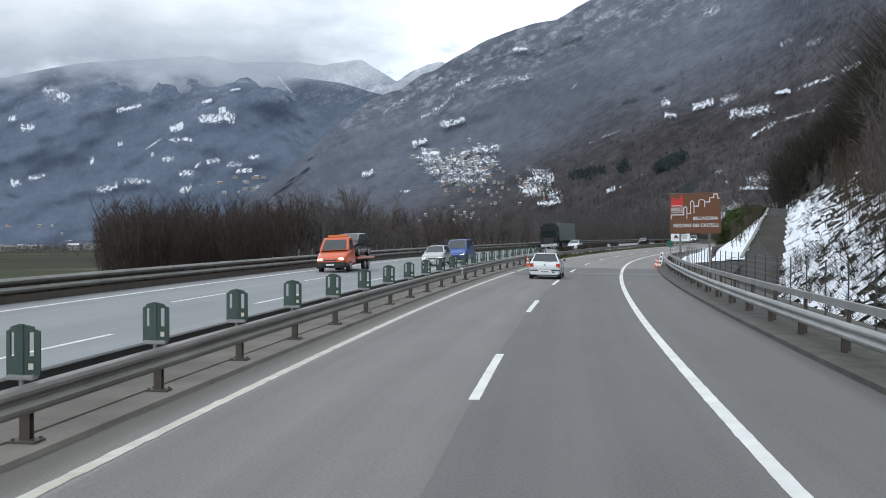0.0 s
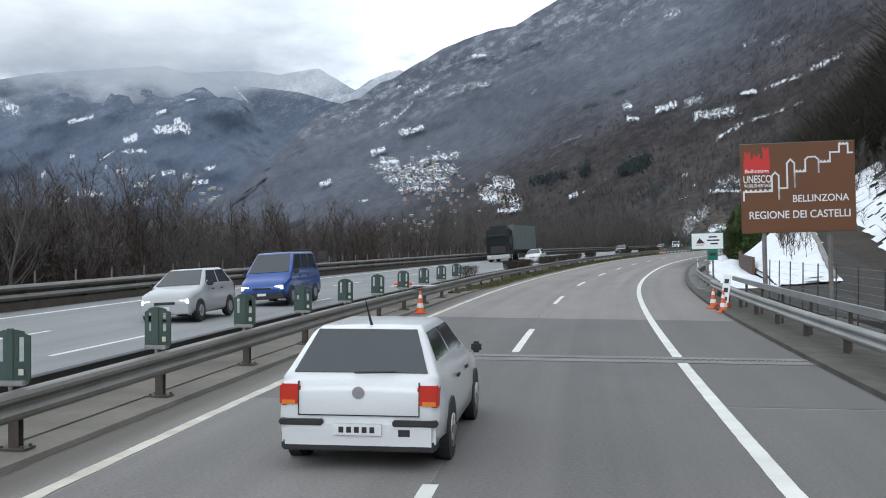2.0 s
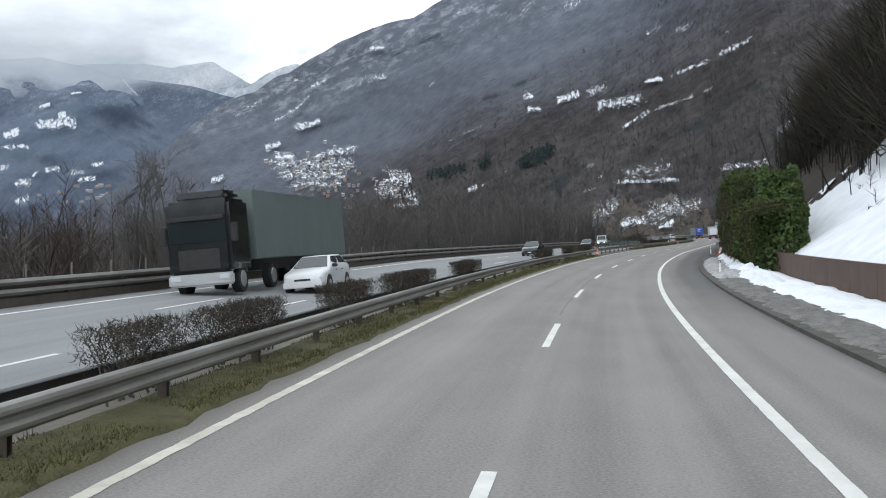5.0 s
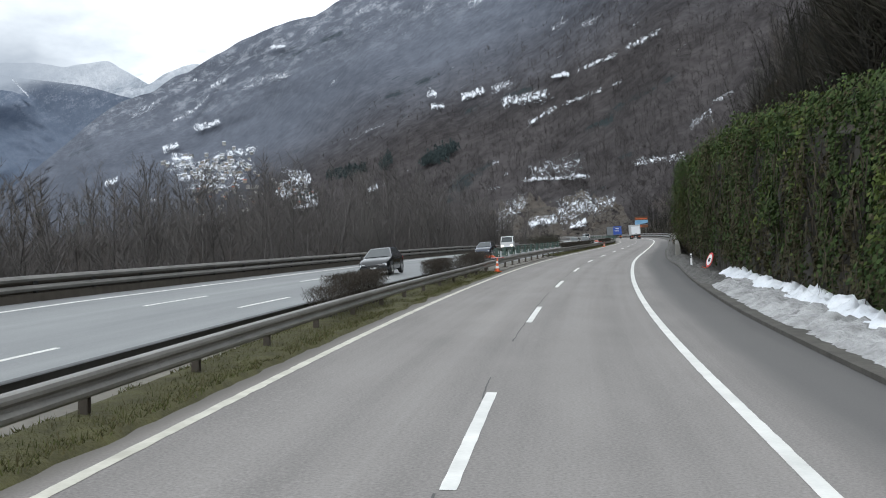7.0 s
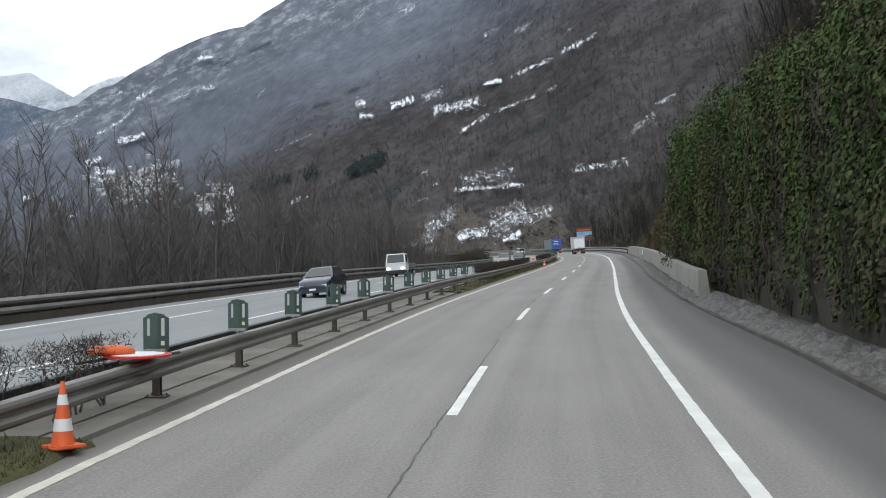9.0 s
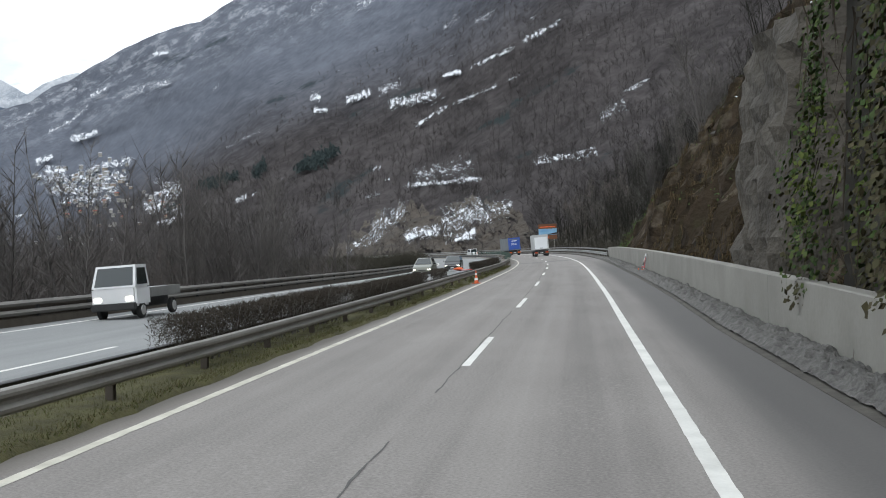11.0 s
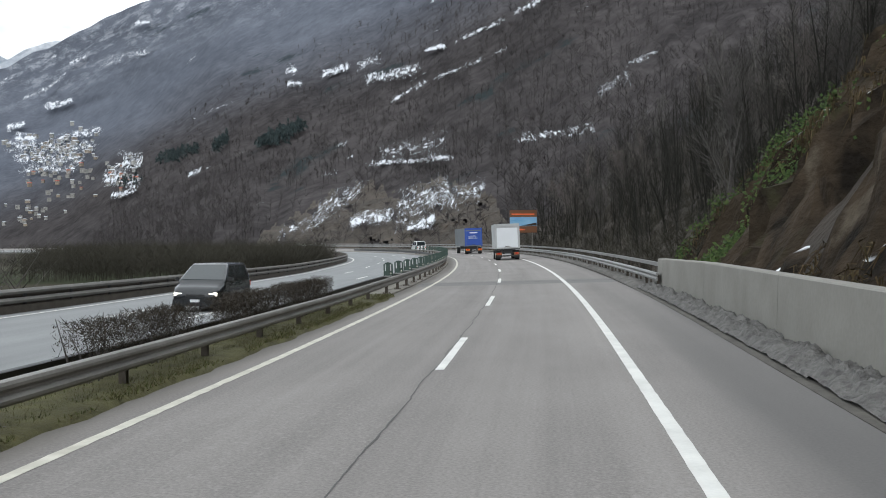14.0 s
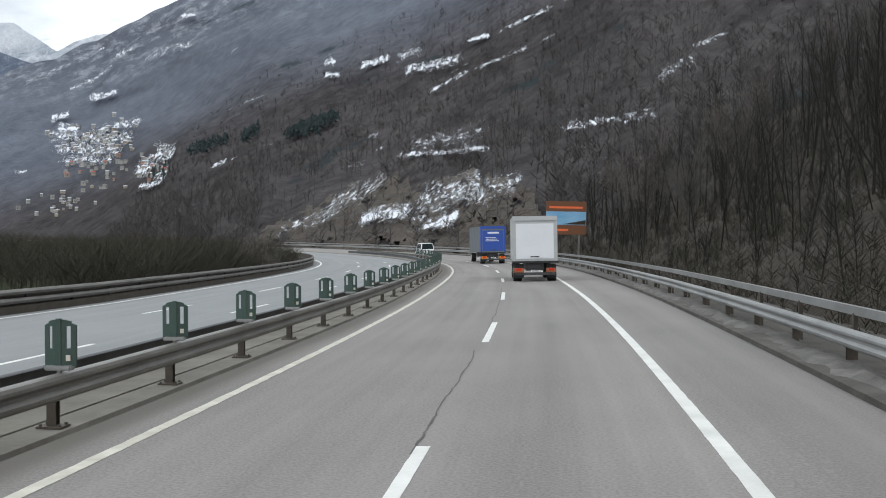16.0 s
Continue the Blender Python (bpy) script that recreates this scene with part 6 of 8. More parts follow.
part("bed", block(bmesh.new(), -0.85, 0.85, -2.0, 0.85, 0.72, 1.08, 0.02), STEEL_PALE, t, "grey drop-side bed")
part("chassis", block(bmesh.new(), -0.35, 0.35, -1.9, 1.9, 0.35, 0.72), TRIM, t)
for x in (-1, 1):
    part("headlight", block(bmesh.new(), min(x * 0.45, x * 0.75), max(x * 0.45, x * 0.75), 2.1, 2.25, 0.66, 0.82, 0.03), LIT, t)
    for y in (1.6, -1.3):
        wheel(t, x * 0.74, y, 0.3, 0.18)
t.matrix_basis = stand(301 + 2.2, -14.3, turn=180)


def lorry(label, side, door, length, height, bumper_colour, s, q, frame=None, logo=False):
    t = tagged(new("box_lorry"), label, "lorry")
    w = 1.27
    part("cargo_box", block(bmesh.new(), -w, w, 0.0, length, 1.15, height, 0.03), side, t)
    part("rear_door", block(bmesh.new(), -w + 0.2, w - 0.2, -0.035, 0.0, 1.3, height - 0.42, 0.01), door, t)
    part("roof_beam", block(bmesh.new(), -w - 0.01, w + 0.01, -0.06, 0.12, height - 0.26, height + 0.01, 0.02), frame or side, t)
    for x in (-1, 1):
        part("corner_post", block(bmesh.new(), min(x * (w - 0.16), x * (w + 0.012)), max(x * (w - 0.16), x * (w + 0.012)), -0.05, 0.1, 1.15, height - 0.26, 0.015), frame or side, t)
    part("sill", block(bmesh.new(), -w - 0.02, w + 0.02, -0.08, 0.15, 1.06, 1.17, 0.015), TRIM, t)
    part("chassis", block(bmesh.new(), -0.5, 0.5, 0.1, length, 0.62, 1.06), TRIM, t)
    part("underrun_bar", block(bmesh.new(), -1.15, 1.15, -0.03, 0.1, 0.36, 0.52, 0.02), STEEL_DARK, t)
    for x in (-1, 1):
        lp = part("lamp_panel", block(bmesh.new(), min(x * 0.62, x * 1.2), max(x * 0.62, x * 1.2), -0.06, 0.08, 0.52, 0.78, 0.02), bumper_colour, t, "orange lamp panel")
        part("tail_light", block(bmesh.new(), min(x * 0.78, x * 1.08), max(x * 0.78, x * 1.08), -0.075, -0.05, 0.62, 0.76), RED_LAMP, lp)
        part("mudflap", block(bmesh.new(), min(x * 0.65, x * 1.18), max(x * 0.65, x * 1.18), 0.3, 0.33, 0.2, 1.0), TRIM, t)
        for y in (1.0, length - 1.6):
            wheel(t, x * 0.98, y, 0.48, 0.5)
    p = part("number_plate", block(bmesh.new(), -0.25, 0.25, -0.05, -0.03, 0.55, 0.66), PLATE, t)
    part("bar", block(bmesh.new(), -0.2, 0.2, -0.056, -0.05, 0.58, 0.63), INK, p)
    part("door_bar", rod(bmesh.new(), (-0.25, -0.05, 1.42), (0.25, -0.05, 1.42), 0.03), STEEL_DARK, t)
    t.matrix_basis = stand(s, q)
    return t


BOX_GREY = surface("grey_lorry_body", (0.36, 0.37, 0.37), (0.47, 0.48, 0.48), 0.7, 8, 0.55, bump=0.03)
BOX_WHITE = surface("white_lorry_door", (0.62, 0.64, 0.66), (0.74, 0.76, 0.78), 0.6, 8, 0.5, bump=0.03)
TARP_BLUE = surface("blue_tarpaulin", (0.02, 0.06, 0.27), (0.035, 0.095, 0.4), 0.6, 6, 0.55, bump=0.08)
TARP_GREY = surface("grey_tarpaulin", (0.1, 0.115, 0.125), (0.2, 0.215, 0.225), 0.6, 6, 0.6, bump=0.08)
RUSTY = surface("faded_orange_panel", (0.2, 0.07, 0.03), (0.34, 0.13, 0.05), 2, 20, 0.6)
lorry("white box lorry with a grey frame and orange rear panels", BOX_GREY, BOX_WHITE, 8.2, 3.72, RUSTY, 447.5, 1.84)
b = lorry("blue tarpaulin lorry with grey sides", TARP_GREY, TARP_BLUE, 13.0, 3.8, AMBER, 494, 1.4, frame=TARP_BLUE)
part("lettering_bar", block(bmesh.new(), -0.55, 0.6, -0.045, -0.034, 3.05, 3.22), BOX_WHITE, b)
for k in range(3):
    part("lettering_bar", block(bmesh.new(), -0.75, 0.3 + 0.15 * k, -0.045, -0.034, 2.62 - k * 0.16, 2.68 - k * 0.16), BOX_WHITE, b)

# articulated lorry on the opposite carriageway
t = tagged(new("articulated_lorry"), "black articulated lorry with a dark grey-green tarpaulin trailer", "lorry")
TARP_DARK = surface("grey_green_tarpaulin", (0.09, 0.115, 0.11), (0.16, 0.19, 0.18), 0.5, 6, 0.6, bump=0.08)
part("trailer", block(bmesh.new(), -1.27, 1.27, -13.6, -0.2, 1.2, 3.9, 0.03), TARP_DARK, t)
part("cab", block(bmesh.new(), -1.24, 1.24, 0.3, 2.4, 0.75, 3.5, 0.14), BLACK_CAR, t)
part("windscreen", block(bmesh.new(), -1.1, 1.1, 2.39, 2.43, 1.95, 2.75, 0.01), GLASS, t)
part("air_deflector", block(bmesh.new(), -1.0, 1.0, 0.5, 1.9, 3.45, 3.85, 0.15), BLACK_CAR, t)
part("grille", block(bmesh.new(), -0.8, 0.8, 2.39, 2.44, 0.95, 1.7, 0.02), TRIM, t)
part("sun_visor", block(bmesh.new(), -1.1, 1.1, 2.4, 2.6, 2.75, 2.92, 0.02), TRIM, t)
part("bumper", block(bmesh.new(), -1.24, 1.24, 2.2, 2.5, 0.35, 0.8, 0.06), BOX_GREY, t, "pale grey bumper")
part("chassis", block(bmesh.new(), -0.5, 0.5, -13.2, 1.6, 0.75, 1.2), TRIM, t)
for x in (-1, 1):
    part("headlight", block(bmesh.new(), min(x * 0.75, x * 1.15), max(x * 0.75, x * 1.15), 2.45, 2.52, 0.55, 0.75, 0.02), LAMP, t)
    part("wing_mirror", block(bmesh.new(), min(x * 1.25, x * 1.5), max(x * 1.25, x * 1.5), 2.2, 2.35, 1.9, 2.6, 0.04), TRIM, t)
    for y in (1.3, -2.2, -9.6, -10.9, -12.2):
        wheel(t, x * 1.05, y, 0.5, 0.34)
t.matrix_basis = stand(155.5 + 2.5, -12.4 - 1.0, turn=180)

# ---- signs and roadside things ----
SIGN_BROWN = surface("brown_sign_face", (0.12, 0.048, 0.02), (0.15, 0.062, 0.026), 0.8, 12, 0.5, bump=0.0)
SIGN_WHITE = plain("white_reflective", (0.72, 0.73, 0.73), 0.45)
SIGN_RED = plain("red_reflective", (0.55, 0.025, 0.02), 0.45)
SIGN_ORANGE = surface("fluorescent_orange", (0.62, 0.11, 0.035), (0.78, 0.16, 0.05), 3, 30, 0.6, bump=0.03)
SIGN_TEAL = surface("green_sign_face", (0.01, 0.13, 0.085), (0.015, 0.18, 0.11), 1, 12, 0.5, bump=0.0)
SIGN_BACK = surface("sign_back_metal", (0.25, 0.26, 0.26), (0.4, 0.41, 0.41), 1, 14, 0.5, 0.6, 0.03)


def lettering(text, size, material, parent, m, name="lettering"):
    cu = bpy.data.curves.new("text", "FONT")
    cu.body, cu.size, cu.extrude, cu.align_x, cu.offset = text, size, 0.003, "LEFT", size * 0.012
    ob = bpy.data.objects.new("text", cu)
    scene.collection.objects.link(ob)
    dg = bpy.context.evaluated_depsgraph_get()
    me = bpy.data.meshes.new_from_object(ob.evaluated_get(dg))
    bpy.data.objects.remove(ob)
    me.materials.clear()
    me.materials.append(material)
    out = new(name, me)
    out.parent = parent
    out.matrix_basis = m
    return out


def facing(x, z, y=-0.05):
    """Upright against the front of a sign, which faces -y."""
    return Matrix.Translation((x, y, z)) @ Matrix.Rotation(math.pi / 2, 4, "X")


def fit_text(text, width, height, material, parent, x, z):
    ob = lettering(text, 1.0, material, parent, Matrix.Identity(4))
    xs, zs = [v.co.x for v in ob.data.vertices], [v.co.y for v in ob.data.vertices]
    sx, sz = width / (max(xs) - min(xs)), height / (max(zs) - min(zs))
    for v in ob.data.vertices:
        v.co.x, v.co.y = (v.co.x - min(xs)) * sx, (v.co.y - min(zs)) * sz
    ob.matrix_basis = facing(x, z)
    return ob


def post(parent, x, z0, z1, r=0.07, y=0.05):
    part("post", rod(bmesh.new(), (x, y, z0), (x, y, z1), r, n=10), STEEL, parent, "galvanised post")


# brown tourist sign
t = tagged(new("tourist_sign"), "brown tourist road sign with a white castle outline", "road sign")
W, Z0, Z1 = 4.0, 2.72, 5.98
part("board", block(bmesh.new(), 0, W, -0.045, 0.03, Z0, Z1, 0.02), SIGN_BROWN, t)
part("emblem", block(bmesh.new(), 0.12, 1.04, -0.052, -0.045, Z1 - 1.08, Z1 - 0.55), SIGN_RED, t, "red castle emblem")
for x0, x1, top_z in ((0.16, 0.36, 0.35), (0.46, 0.7, 0.45), (0.8, 1.02, 0.2)):
    part("emblem_tower", block(bmesh.new(), x0, x1, -0.052, -0.045, Z1 - 0.56, Z1 - top_z), SIGN_RED, t)
    for k in range(2):
        xm = x0 + k * (x1 - x0 - 0.07)
        part("emblem_crown", block(bmesh.new(), xm, xm + 0.07, -0.052, -0.045, Z1 - top_z - 0.01, Z1 - top_z + 0.07), SIGN_RED, t)
fit_text("Bellinzona", 0.84, 0.13, SIGN_WHITE, t, 0.16, Z1 - 1.05)
fit_text("UNESCO", 0.98, 0.28, SIGN_WHITE, t, 0.1, Z1 - 1.42)
fit_text("WORLDHERITAGE", 0.97, 0.12, SIGN_WHITE, t, 0.11, Z1 - 1.58)
fit_text("BELLINZONA", 1.95, 0.26, SIGN_WHITE, t, 1.82, Z0 + 1.1)
fit_text("REGIONE DEI CASTELLI", 3.52, 0.28, SIGN_WHITE, t, 0.28, Z0 + 0.52)
outline = [(0.1, 1.22), (0.1, 1.52), (1.1, 1.52), (1.1, 2.08), (1.22, 2.2), (1.34, 2.08), (1.34, 1.22), (1.34, 1.62), (1.64, 1.62), (1.64, 2.52), (1.76, 2.66), (1.9, 2.52), (1.9, 1.66), (1.9, 2.2), (2.28, 2.2), (2.28, 2.62), (2.38, 2.72), (2.62, 2.72), (2.74, 2.62), (2.74, 2.16), (2.74, 2.52), (3.14, 2.52), (3.14, 2.86), (3.46, 2.86), (3.46, 3.14), (3.76, 3.14), (3.76, 2.82), (3.9, 2.82)]
bm = bmesh.new()
for (xa, za), (xb, zb) in zip(outline, outline[1:]):
    d = Vector((xb - xa, 0, zb - za))
    n = Vector((-d.z, 0, d.x)).normalized() * 0.03
    e = d.normalized() * 0.03
    a, b = Vector((xa, -0.052, Z0 + za)) - e, Vector((xb, -0.052, Z0 + zb)) + e
    bm.faces.new([bm.verts.new(p) for p in (a - n, b - n, b + n, a + n)])
for k in range(6):
    block(bm, 0.14 + k * 0.17, 0.22 + k * 0.17, -0.053, -0.051, Z0 + 1.52, Z0 + 1.6)
for k in range(3):
    block(bm, 3.46 + k * 0.12, 3.52 + k * 0.12, -0.053, -0.051, Z0 + 3.14, Z0 + 3.21)
    block(bm, 1.95 + k * 0.12, 2.01 + k * 0.12, -0.053, -0.051, Z0 + 2.2, Z0 + 2.27)
    block(bm, 2.8 + k * 0.12, 2.86 + k * 0.12, -0.053, -0.051, Z0 + 2.52, Z0 + 2.59)
part("castle_outline", bm, SIGN_WHITE, t, "white castle outline")
part("rim", block(bmesh.new(), -0.012, W + 0.012, -0.03, 0.02, Z1 - 0.005, Z1 + 0.015), STEEL, t)
for x in (0.8, 3.1):
    post(t, x, -2.5, Z1 - 0.2, 0.085, 0.12)
t.matrix_basis = stand(86.7, 6.95, upright=True)
# white information sign and green distance sign
t = tagged(new("information_sign"), "white information board with a dark tent-shaped mark", "road sign")
part("board", block(bmesh.new(), -1.05, 1.05, -0.03, 0.02, 2.0, 3.1, 0.02), SIGN_WHITE, t)
part("rim", block(bmesh.new(), -1.08, 1.08, -0.02, 0.015, 1.97, 3.13, 0.02), SIGN_TEAL, t, "thin green rim")
bm = bmesh.new()
for tri in (((-0.75, 2.4), (-0.25, 2.4), (-0.5, 2.8)), ((-0.45, 2.4), (-0.15, 2.4), (-0.38, 2.65))):
    bm.faces.new([bm.verts.new((x, -0.036, z)) for x, z in tri])
part("mark", bm, INK, t, "black tent-shaped mark")
part("lettering_bar", block(bmesh.new(), -0.78, -0.2, -0.037, -0.03, 2.27, 2.32), SIGN_RED, t)
for x0, x1, z in ((0.1, 0.65, 2.78), (-0.02, 0.8, 2.55), (0.2, 0.7, 2.32)):
    part("lettering_bar", block(bmesh.new(), x0, x1, -0.037, -0.03, z, z + 0.1), INK, t)
post(t, 0.0, -0.2, 3.2, 0.06)
t.matrix_basis = stand(121.3, 7.55, 0.02, upright=True)
t = tagged(new("distance_sign"), "small green sign on a thin post", "road sign")
part("board", block(bmesh.new(), -0.24, 0.24, -0.03, 0.0, 1.56, 2.12, 0.02), SIGN_TEAL, t)
part("lettering_bar", block(bmesh.new(), -0.16, 0.15, -0.037, -0.03, 1.78, 1.92), INK, t)
post(t, 0.0, -0.2, 1.95, 0.045, 0.03)
t.matrix_basis = stand(101.2, 7.0, upright=True)
# large picture sign far ahead
PICTURE = surface("blue_lake_picture", (0.08, 0.25, 0.45), (0.3, 0.5, 0.65), 0.7, 4, 0.5, bump=0.0, stretch=(0.4, 1, 2))
t = tagged(new("picture_sign"), "large brown tourist board with a blue lake picture", "road sign")
part("board", block(bmesh.new(), 0, 3.95, -0.05, 0.03, 2.9, 6.15, 0.02), SIGN_BROWN, t)
part("picture", block(bmesh.new(), 0.02, 3.93, -0.058, -0.05, 3.85, 5.15), PICTURE, t)
bm = bmesh.new()
bm.faces.new([bm.verts.new(p) for p in ((1.6, -0.062, 3.9), (3.9, -0.062, 3.9), (3.9, -0.062, 4.35), (2.6, -0.062, 4.1))])
part("hill", bm, EARTH, t)
for x0, x1, z in ((0.3, 3.6, 5.45), (0.6, 2.2, 3.25)):
    part("lettering_bar", block(bmesh.new(), x0, x1, -0.058, -0.05, z, z + 0.2), SIGN_ORANGE, t)
for x in (0.6, 3.3):
    post(t, x, -1.6, 5.8, 0.09, 0.12)
t.matrix_basis = stand(490, 6.05, upright=True)

# traffic cones
def cone(tilt=0):
    t = tagged(new("traffic_cone"), "orange traffic cone with two white bands", "traffic cone", "traffic cones beside the lanes")
    rad = lambda z: 0.145 - 0.118 * z / 0.76
    part("cone_body", rod(bmesh.new(), (0, 0, 0.03), (0, 0, 0.77), rad(0.03) - 0.004, rad(0.77) - 0.004, 20), SIGN_ORANGE, t)
    for z0, z1 in ((0.2, 0.34), (0.5, 0.62)):
        part("band", rod(bmesh.new(), (0, 0, z0), (0, 0, z1), rad(z0), rad(z1), 20), SIGN_WHITE, t, "white band")
    part("base", block(bmesh.new(), -0.2, 0.2, -0.2, 0.2, 0.0, 0.04, 0.015), SIGN_ORANGE, t)
    return t


first_cone = cone()
for i, (s, q, h, turn) in enumerate(((80.75, -4.02, 0.004, 20), (228, -4.22, 0.0, 55), (328.3, -3.78, 0.0, 35), (83.6, 5.9, 0.0, 10), (86.1, 5.8, 0.0, 40))):
    m = stand(s, q, h + (0.08 if q < -4.1 else 0.0), turn)
    if i:
        copy_thing(first_cone, m)
    else:
        first_cone.matrix_basis = m


def folded_sign(s, q, turn, label, disc=True):
    """A temporary sign laid flat across the rails, weighed down with a bag."""
    t = tagged(new("folded_road_sign"), label, "road sign")
    bm = bmesh.new()
    if disc:
        bmesh.ops.create_cone(bm, cap_ends=True, segments=28, radius1=0.5, radius2=0.5, depth=0.03)
    else:
        block(bm, -0.7, 0.7, -0.45, 0.45, -0.015, 0.015)
    b = part("board", bm, SIGN_RED if disc else SIGN_WHITE, t)
    bm = bmesh.new()
    if disc:
        bmesh.ops.create_cone(bm, cap_ends=True, segments=28, radius1=0.4, radius2=0.4, depth=0.01)
        bmesh.ops.translate(bm, verts=bm.verts[:], vec=(0, 0, 0.021))
        part("face", bm, SIGN_WHITE, b)
    else:
        for k in range(2):
            block(bm, -0.6, 0.6, -0.3 + 0.35 * k, -0.2 + 0.35 * k, 0.015, 0.02)
        part("stripe", bm, SIGN_BACK, b)
    for x in (-0.3, 0.3):
        part("leg", rod(bmesh.new(), (x - 0.5, -0.8, -0.03), (x + 0.3, 0.75, -0.03), 0.022), STEEL_DARK, t)
    t.matrix_basis = stand(s, q, 0.8, turn)
    bag = tagged(new("sand_bag"), "orange sand bag lying on the folded sign", "sand bag")
    bm = bmesh.new()
    bmesh.ops.create_uvsphere(bm, u_segments=16, v_segments=10, radius=0.5)
    for v in bm.verts:
        n = 0.12 * noise.noise(v.co * 3 + Vector((s, 0, 0)))
        v.co = Vector((v.co.x * 0.72 * (1 + n), v.co.y * 0.42 * (1 + n), max(-0.05, v.co.z * 0.2 * (1 + n))))
    part("bag", bm, SIGN_ORANGE, bag, smooth=True)
    bag.matrix_basis = stand(s - 0.15, q - 0.35, 0.87, turn + 15)


folded_sign(83.6, -4.75, 25, "white boards of a folded roadworks sign on the rail", False)
folded_sign(231.4, -4.7, 20, "red and white roadworks sign laid flat on the rail")
folded_sign(331.6, -4.8, 30, "red and white roadworks sign laid on the median rail")


def leaning(label, s, q, shape, turn=0, back=14):
    t = tagged(new("leaning_road_sign"), label, "road sign")
    bm, face = bmesh.new(), bmesh.new()
    if shape == "disc":
        bmesh.ops.create_cone(bm, cap_ends=True, segments=28, radius1=0.46, radius2=0.46, depth=0.03)
        bmesh.ops.create_cone(face, cap_ends=True, segments=28, radius1=0.34, radius2=0.34, depth=0.01)
        for b, dz in ((bm, 0), (face, 0.022)):
            bmesh.ops.transform(b, matrix=Matrix.Translation((0, -dz, 0.62)) @ Matrix.Rotation(math.pi / 2, 4, "X"), verts=b.verts[:])
        part("board", bm, SIGN_RED, t)
        part("face", face, SIGN_WHITE, t)
        part("figure", block(bmesh.new(), -0.14, 0.14, -0.033, -0.026, 0.5, 0.74), INK, t)
    elif shape == "triangle":
        for b, r, y in ((bm, 0.5, 0.0), (face, 0.33, -0.02)):
            pts = [(r * math.sin(a), y, 0.5 + r * math.cos(a)) for a in (0, 2.094, 4.189)]
            f = b.faces.new([b.verts.new(p) for p in pts])
            bmesh.ops.solidify(b, geom=[f], thickness=0.012)
        part("board", bm, SIGN_RED, t)
        part("face", face, SIGN_WHITE, t)
        part("figure", block(bmesh.new(), -0.1, 0.1, -0.045, -0.03, 0.4, 0.6), INK, t)
    else:
        part("board", block(bmesh.new(), -0.14, 0.14, -0.02, 0.02, 0, 1.15, 0.01), SIGN_WHITE, t)
        for k in range(3):
            part("figure", block(bmesh.new(), -0.08, 0.08, -0.026, -0.02, 0.2 + k * 0.32, 0.36 + k * 0.32), INK, t)
    for x in (-0.22, 0.22):
        part("leg", block(bmesh.new(), x - 0.03, x + 0.03, -0.25, 0.06, 0.0, 0.12, 0.01), SIGN_ORANGE, t, "orange foot")
    t.matrix_basis = stand(s, q, 0.12, turn) @ Matrix.Rotation(radians(-back), 4, "X")


leaning("red-rimmed round roadworks sign leaning in the snow", 231.7, 7.75, "disc", -74, 20)
leaning("red triangular roadworks sign leaning on the wall", 332.7, 6.38, "triangle", -80, 16)
leaning("narrow white board leaning on the concrete wall", 333.5, 6.45, "board", -76, 16)
leaning("narrow white board leaning on the guard rail", 85.2, 6.1, "board", -30)


def delineator(s, q):
    t = tagged(new("delineator_post"), "white roadside marker post with a black band", "marker post", "roadside marker posts")
    part("body", block(bmesh.new(), -0.06, 0.06, -0.05, 0.05, -0.1, 0.95, 0.015), SIGN_WHITE, t)
    part("band", block(bmesh.new(), -0.062, 0.062, -0.052, 0.052, 0.68, 0.86), INK, t)
    part("reflector", block(bmesh.new(), -0.025, 0.025, -0.058, -0.052, 0.71, 0.83), SIGN_WHITE, t)
    t.matrix_basis = stand(s, q, 0.1, upright=True)
    return t


for s in (139.5, 184.3, 233.2):
    delineator(s, 6.98)
t = tagged(new("roadside_cabinet"), "dark emergency box on a post beyond the opposite carriageway", "cabinet")
part("box", block(bmesh.new(), -0.3, 0.3, -0.2, 0.2, 0.9, 1.6, 0.04), STEEL_DARK, t)
post(t, 0, -2.5, 0.95, 0.07, 0)
t.matrix_basis = stand(116, -18.2, upright=True)
wrap = tagged(new("rail_marker"), "white strip wrapped round the median rail", "marker")
part("wrap", block(bmesh.new(), -0.05, 0.09, -0.16, 0.16, 0.42, 0.762, 0.02), SIGN_WHITE, wrap)
wrap.matrix_basis = stand(51.9, -4.61)

# expansion joint and surface repairs
BAND = surface("joint_concrete", (0.13, 0.128, 0.122), (0.27, 0.265, 0.255), 1.2, 12, 0.9, bump=0.3)
IRON = surface("joint_iron", (0.015, 0.015, 0.016), (0.05, 0.05, 0.05), 2, 20, 0.7, 0.3)
teeth = []
for q in np.arange(-4.1, 6.05, 0.16):
    teeth += [(68.36, q), (68.52, q + 0.03), (68.52, q + 0.13)]
jv, jf = [], []
for i, (s, q) in enumerate(teeth):
    jv += [on_road(s - 0.06, q, 0.012), on_road(s + 0.08, q, 0.012)]
    if i:
        jf.append((2 * i - 2, 2 * i, 2 * i + 1, 2 * i - 1))
tagged(piece("expansion_joint", jv, jf, IRON), "toothed iron expansion joint across the road", "expansion joint", kind="structure")
